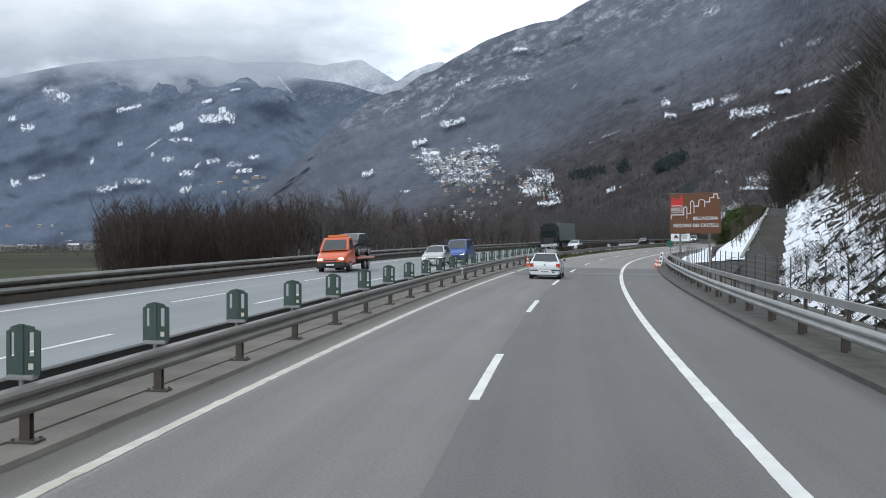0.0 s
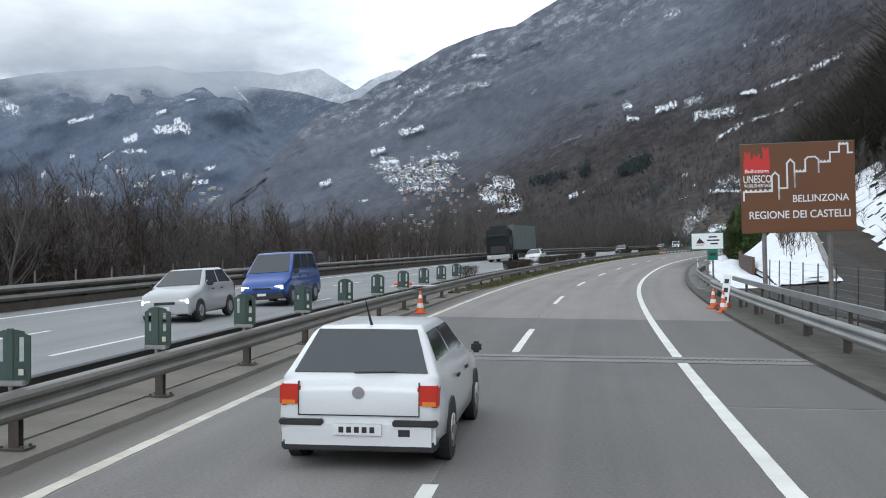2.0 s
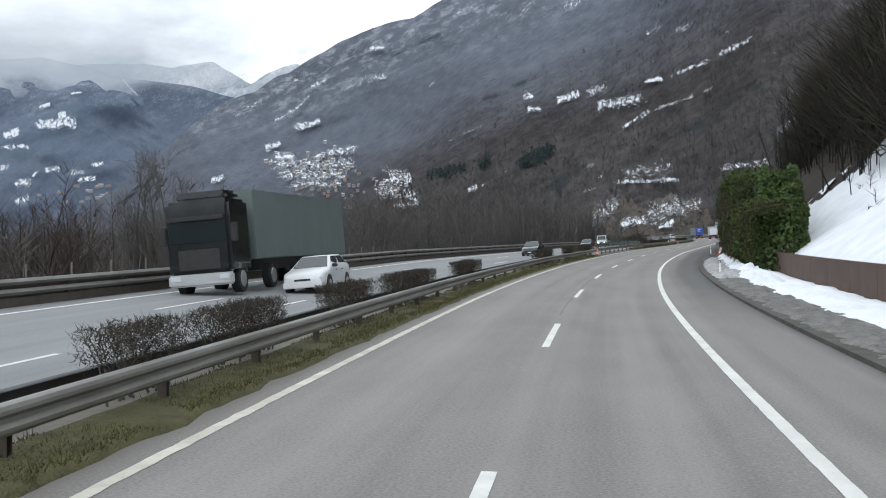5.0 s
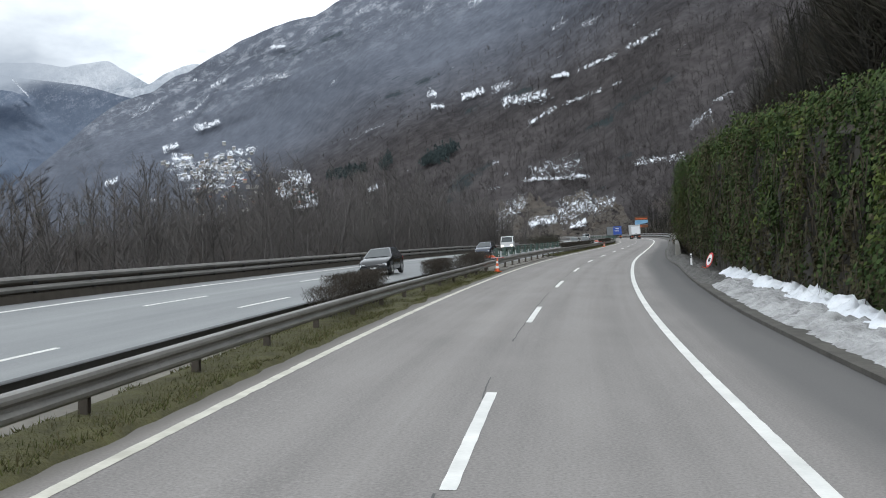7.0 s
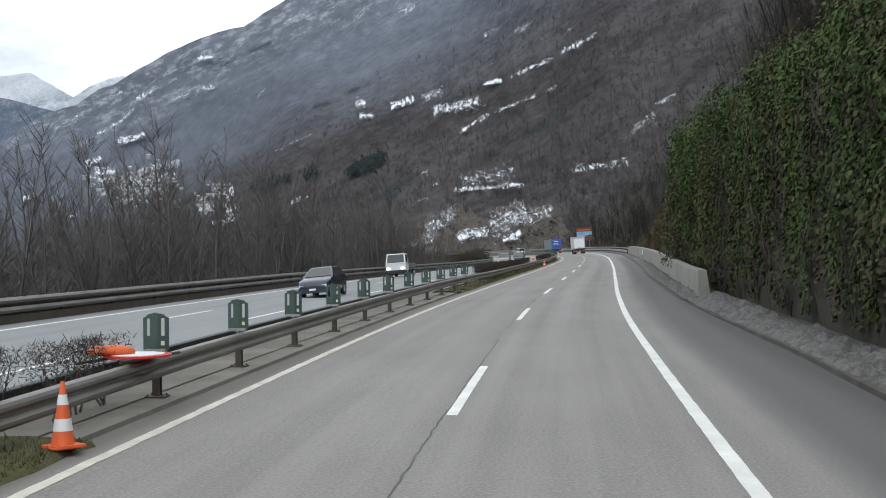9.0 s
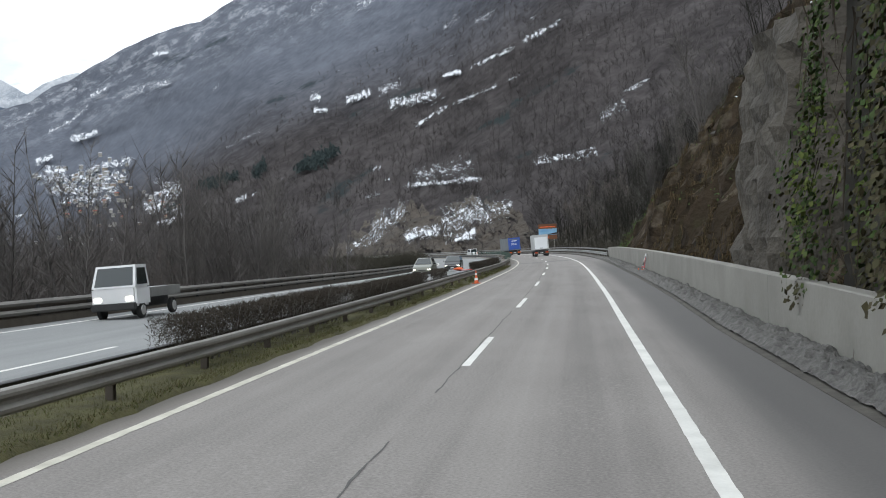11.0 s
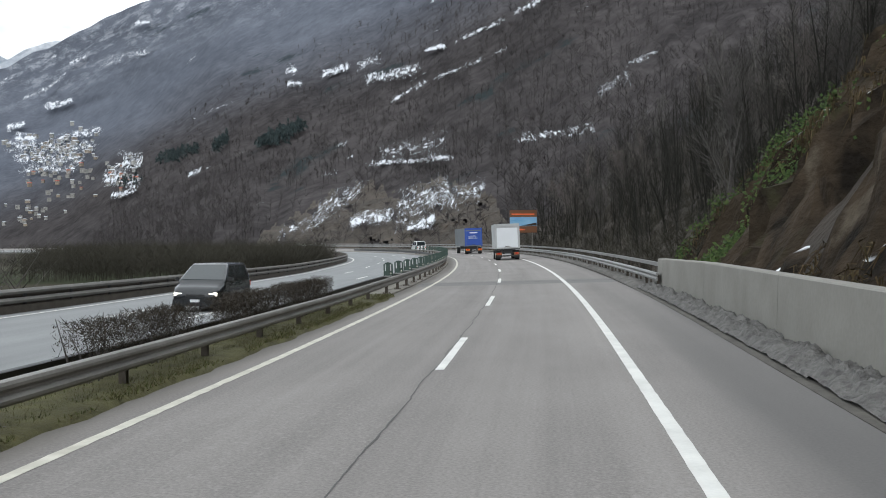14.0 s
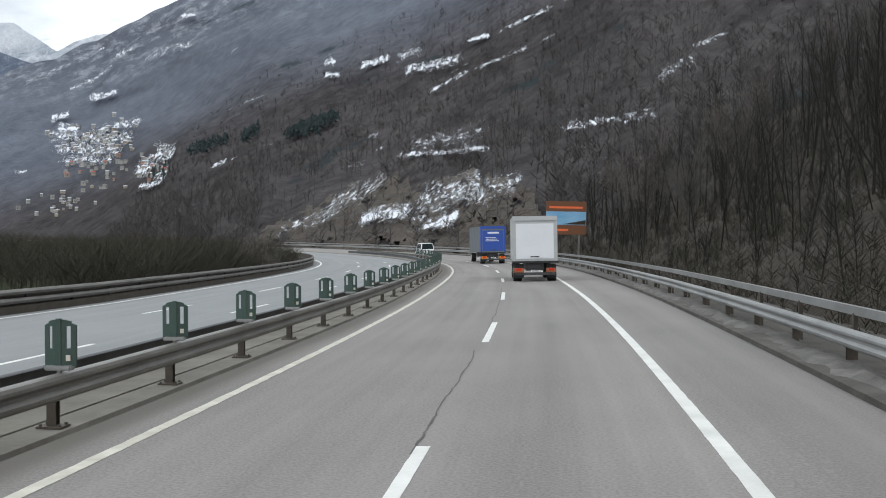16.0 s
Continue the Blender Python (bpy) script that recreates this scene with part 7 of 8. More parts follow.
for s0, s1, mat, text in ((67.9, 68.98, BAND, "worn concrete band of the bridge joint"), (390.9, 395.2, ASPHALT_DARK, "darker asphalt patch across the road")):
    above = 0.009 if s0 < 100 else 0.004
    v, f = sweep([(-4.1, above), (RIGHT, above)], s0, s1, 0.5, closed=False)
    tagged(piece("road_patch", v, [tuple(reversed(x)) for x in f], mat if s0 < 100 else surface("asphalt_patch", (0.135, 0.13, 0.126), (0.195, 0.187, 0.18), 0.4, 60, 0.85, bump=0.3, depth=0.004)), text, "road patch", kind="structure")
v, f = sweep([(-4.1, 0.008), (RIGHT, 0.008)], 393.4, 393.52, 0.06, closed=False)
tagged(piece("road_joint", v, [tuple(reversed(x)) for x in f], IRON), "thin dark joint across the road", "expansion joint", kind="structure")


def seam(name, label, s0, s1, q, width, wobble, material, gaps=0.15):
    verts, faces, on = [], [], False
    for i, s in enumerate(np.arange(s0, s1, 0.12)):
        c = q + wobble * noise.fractal(Vector((s * 0.35, q, 1)), 0.7, 2.2, 3) + 0.022 * noise.noise(Vector((s * 3.1, q, 6)))
        w = width * (0.5 + 0.9 * abs(noise.noise(Vector((s * 0.8, q, 4)))))
        verts += [on_road(s, c - w, 0.005), on_road(s, c + w, 0.005)]
        if i and noise.noise(Vector((s * 0.12, q, 9))) > -gaps:
            faces.append((2 * i - 1, 2 * i - 2, 2 * i, 2 * i + 1))
    return tagged(piece(name, verts, [tuple(reversed(f)) for f in faces], material), label, "road seam", kind="structure")


TAR = surface("tar_seam", (0.04, 0.038, 0.036), (0.13, 0.125, 0.12), 2, 20, 0.8)
seam("road_seam", "dark cracked seam along the lane line", 74, 130, -0.12, 0.01, 0.04, TAR, 0.0)
seam("road_seam", "dark cracked seam along the lane line", 150, 440, -0.1, 0.019, 0.05, TAR, 0.22)
seam("road_seam", "fine crack in the kerb strip", -30, 90, -4.3, 0.015, 0.02, TAR, 0.5)
# darker resurfaced stretches either side of the bridge joint
DARK_LANE = road_surface("asphalt_resurfaced", (0.09, 0.086, 0.083), (0.165, 0.159, 0.152))
for s0, s1 in ((62.5, 67.85), (69.0, 79.5)):
    v, f = sweep([(LEFT_LINE, 0.0045), (RIGHT, 0.0045)], s0, s1, 1.0, closed=False)
    tagged(lay(piece("road_patch", v, [tuple(reversed(x)) for x in f], DARK_LANE), s0, s1, [LEFT_LINE, RIGHT]), "dark resurfaced asphalt beside the bridge joint", "road patch", kind="structure")
SHOULDER = road_surface("asphalt_shoulder", (0.1, 0.095, 0.089), (0.18, 0.17, 0.16), None, (0.085, 0.08, 0.074))
v, f = sweep([(3.36, 0.003), (RIGHT, 0.003)], S0, 62.4, 2, closed=False)
tagged(lay(piece("road_shoulder", v, [tuple(reversed(x)) for x in f], SHOULDER), S0, 62.4, [3.36, RIGHT]), "grey asphalt of the hard shoulder on the bridge", "road", kind="structure")
# lanes laid at different times
LANE = road_surface("asphalt_right_lane", (0.1, 0.095, 0.091), (0.168, 0.158, 0.15))
LEFT_LANE = road_surface("asphalt_left_lane", (0.13, 0.122, 0.116), (0.215, 0.202, 0.19))
v, f = sweep([(-3.4, 0.003), (-0.02, 0.003)], S0, 67.8, 2, closed=False)
tagged(lay(piece("road_lane", v, [tuple(reversed(x)) for x in f], LEFT_LANE), S0, 67.8, [-3.4, -0.02]), "grey asphalt of the overtaking lane on the bridge", "road", kind="structure")
v, f = sweep([(lambda s: -0.02 + 0.03 * noise.noise(Vector((s * 0.2, 0, 0))), 0.0035), (3.36, 0.0035)], S0, 67.8, 2, closed=False)
tagged(lay(piece("road_lane", v, [tuple(reversed(x)) for x in f], LANE), S0, 67.8, [-0.02, 3.36]), "darker asphalt of the bridge lane", "road", kind="structure")

# ---- the far side of the valley ----
def slope_point(az, el, closer=0.972):
    sky = float(np.interp(az, SKY_AZ, SKY_EL))
    u = max(0.0, min(1.0, (el + 0.7) / (sky + 0.7)))
    return lift(az, el, slope_at(az, u)[1] * closer)


rng = random.Random(21)
# bands of snow: from azimuth and elevation to azimuth and elevation, thickness, cover
CLEARINGS = [(-5.37, 6.53, -3.7, 6.89, 0.18, 0.85), (-5.18, 8.95, -4.8, 9.09, 0.11, 0.6), (-4.35, 8.71, -3.2, 9.03, 0.21, 0.5), (-2.81, 8.47, -1.36, 8.93, 0.18, 0.3), (-1.36, 8.93, 0.24, 9.27, 0.14, 0.3),
             (-1.11, 10.7, -0.09, 10.79, 0.11, 0.8), (-6.4, 6.87, -4.98, 7.56, 0.18, 0.35), (3.51, 12.3, 4.13, 12.71, 0.28, 0.35), (9.49, 12.64, 10.73, 13.16, 0.42, 0.3), (7.08, 12.32, 8.04, 13.15, 0.35, 0.2),
             (3.04, 2.89, 3.79, 3.21, 0.21, 0.6), (3.93, 3.2, 4.24, 3.33, 0.11, 0.4), (-10.07, 3.65, -9.13, 3.96, 0.18, 0.7), (-8.12, 2.75, -7.31, 2.91, 0.11, 0.5), (-2.66, 8.86, 0.21, 9.4, 0.22, 0.25), (-5.42, 7.24, -4.18, 8.28, 0.2, 0.3),
             (1.8, 8.59, 2.45, 9.04, 0.1, 0.3), (2.43, 5.7, 4.8, 6.62, 0.12, 0.12), (-8.6, 7.1, -6.6, 8.0, 0.3, 0.2)]
VILLAGE_SNOW = [(-7.02, 5.5, -5.91, 5.7, 0.21, 0.6), (-6.64, 5.06, -5.27, 4.87, 0.28, 0.6), (-4.71, 4.94, -1.86, 5.42, 0.25, 0.4), (-7.21, 4.58, -1.92, 4.54, 0.39, 0.35), (-6.7, 3.99, -2.53, 3.97, 0.39, 0.35),
                (-6.19, 3.39, -2.84, 3.48, 0.28, 0.3), (-1.28, 3.62, 0.56, 3.68, 0.53, 0.45), (-1.75, 3.05, 0.75, 2.62, 0.39, 0.5), (-0.98, 2.12, 0.57, 2.24, 0.18, 0.5)]
TERRACES = [(6.9, 8.11, 7.63, 8.07, 0.25, 0.6), (6.98, 7.42, 8.01, 7.33, 0.21, 0.6), (8.64, 7.72, 10.25, 8.23, 0.21, 0.8), (10.3, 8.14, 11.81, 8.5, 0.28, 0.35), (10.67, 7.42, 13.72, 7.82, 0.28, 0.6),
            (13.58, 8.68, 14.81, 8.82, 0.14, 0.85), (14.9, 8.87, 17.56, 9.84, 0.14, 0.5), (17.57, 9.93, 19.86, 10.89, 0.18, 0.5), (11.99, 6.13, 13.99, 7.14, 0.14, 0.6), (13.99, 7.14, 16.64, 7.98, 0.14, 0.4),
            (16.64, 7.98, 17.53, 8.35, 0.11, 0.3), (13.81, 11.04, 15.04, 11.83, 0.28, 0.2), (15.42, 11.21, 16.77, 11.83, 0.21, 0.3)]
LOW_SNOW = [(11.15, 3.16, 15.25, 3.25, 0.14, 0.7), (11.49, 3.53, 15.11, 4.04, 0.64, 0.22), (17.12, 3.75, 20.61, 4.17, 0.25, 0.45), (20.48, 5.66, 22.11, 6.33, 0.32, 0.3), (21.77, 6.8, 23.4, 7.48, 0.18, 0.3),
            (9.84, 4.08, 10.44, 4.2, 0.14, 0.4), (9.22, 2.76, 10.39, 2.9, 0.18, 0.3), (10.47, 3.44, 10.78, 3.57, 0.11, 0.5)]
LEDGES = [(9.4, 0.9, 11.6, 2.1, 0.75, 0.42), (11.0, 0.7, 13.0, 0.95, 0.34, 0.75), (12.6, 1.0, 15.2, 1.9, 0.95, 0.5), (13.2, 0.45, 14.5, 0.75, 0.26, 0.75), (14.4, 1.3, 16.3, 1.9, 0.6, 0.4), (8.3, 0.3, 10.4, 0.9, 0.45, 0.35)]
FAR_VILLAGES = [(-18.23, 7.59, -17.53, 7.81, 0.14, 0.7), (-16.7, 8.32, -15.93, 8.39, 0.07, 0.5), (-18.54, 6.76, -16.2, 6.85, 0.28, 0.6), (-17.32, 7.14, -16.8, 7.3, 0.18, 0.8),
                (-20.05, 6.18, -19.06, 6.44, 0.21, 0.8), (-22.82, 7.03, -21.21, 7.49, 0.14, 0.5), (-26.48, 8.08, -24.81, 7.56, 0.39, 0.3), (-28.14, 6.51, -27.6, 6.59, 0.14, 0.6), (-27.61, 6.07, -26.65, 6.21, 0.25, 0.5),
                (-22.7, 5.32, -22.38, 5.42, 0.11, 0.6), (-20.2, 5.63, -18.56, 5.59, 0.14, 0.4), (-24.15, 4.31, -23.87, 4.47, 0.21, 0.6), (-20.96, 4.71, -20.75, 4.84, 0.14, 0.5)]
FAR_FOOT = [(-28.19, 3.23, -27.52, 3.24, 0.18, 0.5), (-27.38, 3.44, -26.27, 3.63, 0.18, 0.4), (-19.64, 3.68, -18.58, 3.81, 0.25, 0.4), (-18.12, 4.37, -17.21, 4.49, 0.18, 0.5), (-16.61, 3.81, -15.38, 3.97, 0.18, 0.5),
            (-15.83, 4.59, -14.99, 4.81, 0.14, 0.5), (-19.65, 2.82, -18.75, 3.07, 0.21, 0.5), (-24.03, 2.87, -22.59, 3.12, 0.25, 0.35), (-22.59, 3.36, -20.83, 3.28, 0.21, 0.3), (-17.06, 4.22, -15.99, 4.31, 0.14, 0.4),
            (-14.06, 9.18, -13.08, 8.06, 0.09, 0.35), (-20.52, 4.5, -19.62, 4.6, 0.18, 0.35), (-18.73, 4.05, -18.27, 4.37, 0.14, 0.4), (-21.39, 5.01, -20.2, 5.73, 0.07, 0.4)]


def snow_material():
    """Broken snow: its holes follow a noise in degrees along and across each band."""
    m, nt, bsdf = nodes_of("far_snow")
    n, l = nt.nodes, nt.links
    place, amount = n.new("ShaderNodeUVMap"), n.new("ShaderNodeUVMap")
    place.uv_map, amount.uv_map = "band", "cover"

    def noise_at(stretch, detail):
        mp, t = n.new("ShaderNodeMapping"), n.new("ShaderNodeTexNoise")
        mp.inputs["Scale"].default_value = stretch
        l.new(place.outputs["UV"], mp.inputs["Vector"])
        l.new(mp.outputs["Vector"], t.inputs["Vector"])
        t.inputs["Scale"].default_value, t.inputs["Detail"].default_value, t.inputs["Roughness"].default_value = 1.0, detail, 0.66
        t.inputs["Distortion"].default_value = 0.7
        return t.outputs["Fac"]

    def calc(op, a, b, c=None):
        x = n.new("ShaderNodeMath")
        x.operation = op
        for i, v in enumerate((a, b, c)):
            if isinstance(v, (int, float)):
                x.inputs[i].default_value = v
            elif v is not None:
                l.new(v, x.inputs[i])
        return x.outputs[0]

    sep = n.new("ShaderNodeSeparateXYZ")
    l.new(amount.outputs["UV"], sep.inputs["Vector"])
    patch, trees = noise_at((5.5, 8.5, 1), 8), noise_at((19, 4.0, 1), 4)
    both = calc("MULTIPLY_ADD", trees, sep.outputs["Y"], patch)
    edge = calc("SUBTRACT", both, sep.outputs["X"])
    def step(lo, hi):
        mask = n.new("ShaderNodeMapRange")
        mask.interpolation_type = "SMOOTHSTEP"
        mask.inputs["From Min"].default_value, mask.inputs["From Max"].default_value = lo, hi
        l.new(edge, mask.inputs["Value"])
        return mask.outputs["Result"]

    cover = calc("MULTIPLY_ADD", step(-0.02, 0.06), 0.72, calc("MULTIPLY", step(-0.16, 0.02), 0.28))
    tone = n.new("ShaderNodeMixRGB")
    tone.inputs["Color1"].default_value, tone.inputs["Color2"].default_value = (0.4, 0.42, 0.46, 1), (0.78, 0.8, 0.83, 1)
    l.new(noise_at((9, 14, 1), 4), tone.inputs["Fac"])
    l.new(tone.outputs["Color"], bsdf.inputs["Base Color"])
    bsdf.inputs["Roughness"].default_value, bsdf.inputs["Specular IOR Level"].default_value = 0.9, 0.1
    l.new(cover, bsdf.inputs["Alpha"])
    return m


def snow_bands(label, bands, place, more=0.0):
    for az0, el0, az1, el1, thick, cover in bands:
        sv, sf, uv1, uv2 = [], [], [], []
        length = math.hypot(az1 - az0, el1 - el0)
        nx, ny = max(6, int(length * 5)), 6
        wooded = 0.42 if az0 > 8 and el0 > 2.8 else 0.12
        for i in range(nx + 1):
            for j in range(ny + 1):
                u, y = i / nx, j / ny * 2 - 1
                w = y * thick * (1.6 if wooded > 0.3 else 1.5) * (1 + 0.4 * noise.noise(Vector((u * length * 1.5, az0, 3)))) + 0.4 * max(0.12, min(0.3, thick)) * noise.noise(Vector((u * length * 1.2, el0, 8)))
                sv.append(place(az0 + (az1 - az0) * u, el0 + (el1 - el0) * u + w))
                ends = max(0, abs(u - 0.5) * 2 - 0.7) / 0.3
                uv1.append((az0 * 3 + u * length, el0 * 5 + y * thick))
                uv2.append((0.635 - more - 0.24 * cover + 0.5 * wooded - 0.035 + 0.34 * y * y * y * y + 0.16 * abs(y) + 0.4 * ends * ends, wooded))
        for i in range(nx):
            for j in range(ny):
                a = i * (ny + 1) + j
                sf.append((a, a + ny + 1, a + ny + 2, a + 1))
        ob = piece("snow_patch", sv, sf, BAND_SNOW, smooth=True)
        for layer, values in (("band", uv1), ("cover", uv2)):
            uv = ob.data.uv_layers.new(name=layer)
            for loop in ob.data.loops:
                uv.data[loop.index].uv = values[loop.vertex_index]
        tagged(ob, label, "snow", kind="stuff")


def far_point(az, el):
    return lift(az, el, (3900 + 600 * max(0, el + 0.5) / 9.5) * 0.965)


BAND_SNOW = snow_material()
FAR_SNOW = surface("roof_snow", (0.38, 0.4, 0.44), (0.74, 0.76, 0.8), 0.05, 0.4, 0.9, bump=0.0)
snow_bands("broken bands of snow on the wooded mountainside", CLEARINGS + TERRACES + LOW_SNOW, slope_point, -0.025)
snow_bands("broken snow lying on the ledges of the rock face", LEDGES, lambda az, el: slope_point(az, el, 0.955), -0.05)
snow_bands("trampled snow between the houses of a hillside village", VILLAGE_SNOW, slope_point, 0.015)
snow_bands("snowy clearings on the distant mountain", FAR_VILLAGES + FAR_FOOT, far_point, 0.03)

# rock face below the woods, where the road bends away
fv, fazs, fels = [], np.linspace(6.8, 17.2, 150), np.linspace(-0.7, 3.2, 54)
for az in fazs:
    for el in fels:
        u = max(0, (el + 0.7) / (float(np.interp(az, SKY_AZ, SKY_EL)) + 0.7))
        n1 = noise.fractal(Vector((az * 1.6, el * 2.2, 0)), 0.7, 2.2, 6)
        fv.append(lift(az, el, slope_at(az, u)[1] * (0.982 - 0.012 * n1)))


def rock_here(i, j):
    az, el = fazs[i], fels[j]
    top = float(np.interp(az, [6.8, 7.6, 8.5, 10, 11.3, 13, 13.9, 15.9, 16.6, 17.2], [-0.4, 0.2, 0.8, 1.85, 2.2, 1.9, 2.35, 1.9, 0.8, -0.4]))
    return el < top + 0.7 * noise.fractal(Vector((az * 1.1, 3, 0)), 0.6, 2.2, 4) and noise.fractal(Vector((az * 1.7, el * 1.7, 8)), 0.6, 2.2, 4) < 0.5


ROCK_FAR = surface("ochre_rock_face", (0.014, 0.012, 0.01), (0.078, 0.06, 0.044), 0.09, 0.6, 0.95, bump=0.8, depth=1.0, stretch=(1, 1, 0.5))
rf = []
for i in range(149):
    for j in range(53):
        if rock_here(i, j):
            k = i * 54 + j
            rf.append((k, k + 54, k + 55, k + 1))
tagged(piece("rock_face", fv, rf, ROCK_FAR), "broken ochre rock face above the far bend", "rock", kind="structure")

# woodland on the slopes: many small bare trees
wood, firs = Twigs(), Twigs()


def small_tree(p, h, n, w):
    wood.blade(p, p + Vector((rng.uniform(-0.3, 0.3), rng.uniform(-0.3, 0.3), h * 0.8)), w * 1.2, rng)
    for k in range(n):
        a = p + Vector((0, 0, h * rng.uniform(0.15, 0.6)))
        ang, out = rng.uniform(0, 6.28), h * rng.uniform(0.2, 0.42)
        wood.blade(a, a + Vector((math.cos(ang) * out, math.sin(ang) * out, h * rng.uniform(0.1, 0.42))), w, rng)


for i in range(15000):
    az = rng.uniform(-1, 34)
    r0, sky = float(np.interp(az, FOOT_AZ, FOOT_R)), float(np.interp(az, SKY_AZ, SKY_EL))
    u = rng.random() ** 1.5 * 0.75
    el = -0.7 + (sky + 0.7) * u
    r = slope_at(az, u)[1]
    if rng.random() > (1500 - r) / 650:
        continue
    clump = noise.noise(Vector((az * 0.9, el * 1.3, 4)))
    if clump < -0.35 or (7.2 < az < 16.8 and el < 2.2 and rng.random() < 0.86):
        continue
    k = max(1.0, r / 600)
    small_tree(lift(az, el, r * 0.99) + Vector((0, 0, -1)), rng.uniform(5.5, 9.5), 9 if r < 800 else 7, 0.085 * k)
for i in range(1500):
    s = rng.uniform(-20, 515)
    d = rng.uniform(26, 170)
    if d < REACH(s) - 2:
        small_tree(on_slope(s, d, -0.5), rng.uniform(7, 12), 12, 0.06)
def slim_tree(into, p, h, n, w):
    """An upright bare tree: a thin trunk and fine rising twigs."""
    lean = Vector((rng.gauss(-0.05, 0.13), rng.gauss(0, 0.13), 1))
    mid, tip = p + lean * (h * 0.5), p + lean * h + Vector((rng.gauss(0, 0.3), rng.gauss(0, 0.3), 0))
    into.prism(p, mid, h * 0.009, h * 0.006, 3)
    into.prism(mid, tip, h * 0.006, 0.006, 3)
    for k in range(n):
        u = rng.uniform(0.25, 1.0)
        a = p.lerp(mid, u * 2) if u < 0.5 else mid.lerp(tip, u * 2 - 1)
        ang, out = rng.uniform(0, 6.28), h * rng.uniform(0.08, 0.24) * (1.25 - 0.8 * u)
        e = a + Vector((math.cos(ang) * out, math.sin(ang) * out, out * rng.uniform(0.5, 1.8)))
        into.blade(a, e, w, rng)
        if k % 2:
            c = a.lerp(e, 0.5)
            into.blade(c, c + Vector((rng.gauss(0, 0.4), rng.gauss(0, 0.4), rng.uniform(0.2, 0.7))) * out, w * 0.7, rng)


bank, birches, thicket = Twigs(), Twigs(), Twigs()
for i in range(950):
    s, d = rng.uniform(388, 518), 1.5 + 46 * rng.random() ** 1.1
    if d < REACH(s) - 1:
        slim_tree(birches if i % 17 == 0 else bank, on_slope(s, d, -0.3), rng.uniform(4, 11) * min(1, 0.4 + d / 14), 90, 0.012)
for i in range(620):
    s, d = rng.uniform(302, 394), rng.uniform(13, 60)
    slim_tree(bank, on_slope(s, min(d, REACH(s) - 1), -0.3), rng.uniform(6, 11), 46, 0.018)
for i in range(620):
    s, d = rng.uniform(194, 302), rng.uniform(6, 50)
    slim_tree(thicket, on_slope(s, d, -0.3), rng.uniform(5, 11), 50, 0.022)
for i in range(900):
    s, d = rng.uniform(30, 205), rng.uniform(24, 100)
    slim_tree(thicket, on_slope(s, d, -0.3), rng.uniform(7, 14), 46, 0.035)
brush = Twigs()
for i in range(70):
    s = rng.uniform(122, 172)
    p = on_slope(s, SIDE_L(s) - float(np.interp(s, HS_S, HS_NEAR)) - rng.uniform(0.4, 2.6), -0.2)
    slim_tree(brush, p, rng.uniform(1.6, 3.6), 46, 0.014)
for i in range(420):
    s = rng.uniform(56, 165)
    p = on_slope(s, SIDE_R(s) - float(np.interp(s, HS_S, HS_NEAR)) + rng.uniform(6, 26), -0.2)
    slim_tree(brush, p, rng.uniform(2.5, 7), 50, 0.02)
BRUSH = island_leaf("brown_brush", [(0.04, 0.031, 0.022), (0.075, 0.06, 0.044), (0.056, 0.047, 0.033), (0.1, 0.082, 0.062)], 0.95)
tagged(brush.object("brush", BRUSH), "bare brown brush and saplings standing in the snow", "woodland", kind="stuff")
BANK = island_leaf("bank_twigs", [(0.014, 0.0135, 0.0115), (0.03, 0.0285, 0.0245), (0.021, 0.0205, 0.017), (0.047, 0.0445, 0.039)], 0.95)
BIRCH = island_leaf("pale_bark", [(0.06, 0.056, 0.05), (0.12, 0.113, 0.104)], 0.9)
tagged(bank.object("bank_trees", BANK), "slim bare trees on the dark bank above the road", "woodland", kind="stuff")
tagged(birches.object("pale_trees", BIRCH), "pale-barked slim bare trees among the dark woods", "woodland", kind="stuff")
tagged(thicket.object("slope_trees", BANK), "bare brown-grey trees above the ivy and the snow", "woodland", kind="stuff")
scrub = Twigs()
slope_wood, wood = wood, scrub
for i in range(5000):
    s = rng.uniform(388, 518)
    d = 0.5 + 48 * rng.random() ** 1.4
    if d < REACH(s) - 1:
        small_tree(on_slope(s, d, -0.3), rng.uniform(0.8, 2.6), 16, 0.016)
for i in range(6500):
    s = rng.uniform(442, 620)
    p = on_road(s, -rng.uniform(19, 24 if s < 470 else 60))
    p.z = -2.7
    small_tree(p, rng.uniform(3.5, 6.2), 14, 0.022)
wood = slope_wood
SCRUB = island_leaf("brown_scrub", [(0.025, 0.023, 0.018), (0.053, 0.049, 0.038), (0.037, 0.036, 0.026), (0.075, 0.069, 0.055)], 0.95)
tagged(scrub.object("scrub", SCRUB), "brown leafless scrub beside the far bend", "woodland", kind="stuff")
red_wood = Twigs()
for i in range(1700):
    s = 78 + 112 * rng.random() ** 1.4
    p = on_road(s, -rng.uniform(23 + max(0, 88 - s), 36 + (s - 78) * 0.7))
    p.z = -2.7
    slim_tree(red_wood, p, rng.uniform(6, 9.3) * (1 if s > 84 else 0.8), 60, 0.018)
RED_WOOD = island_leaf("reddish_brown_twigs", [(0.035, 0.027, 0.024), (0.068, 0.052, 0.046), (0.05, 0.039, 0.034), (0.095, 0.076, 0.068)], 0.95)
tagged(red_wood.object("reddish_wood", RED_WOOD), "dense reddish-brown bare wood beyond the opposite carriageway", "woodland", kind="stuff")
upright = Twigs()
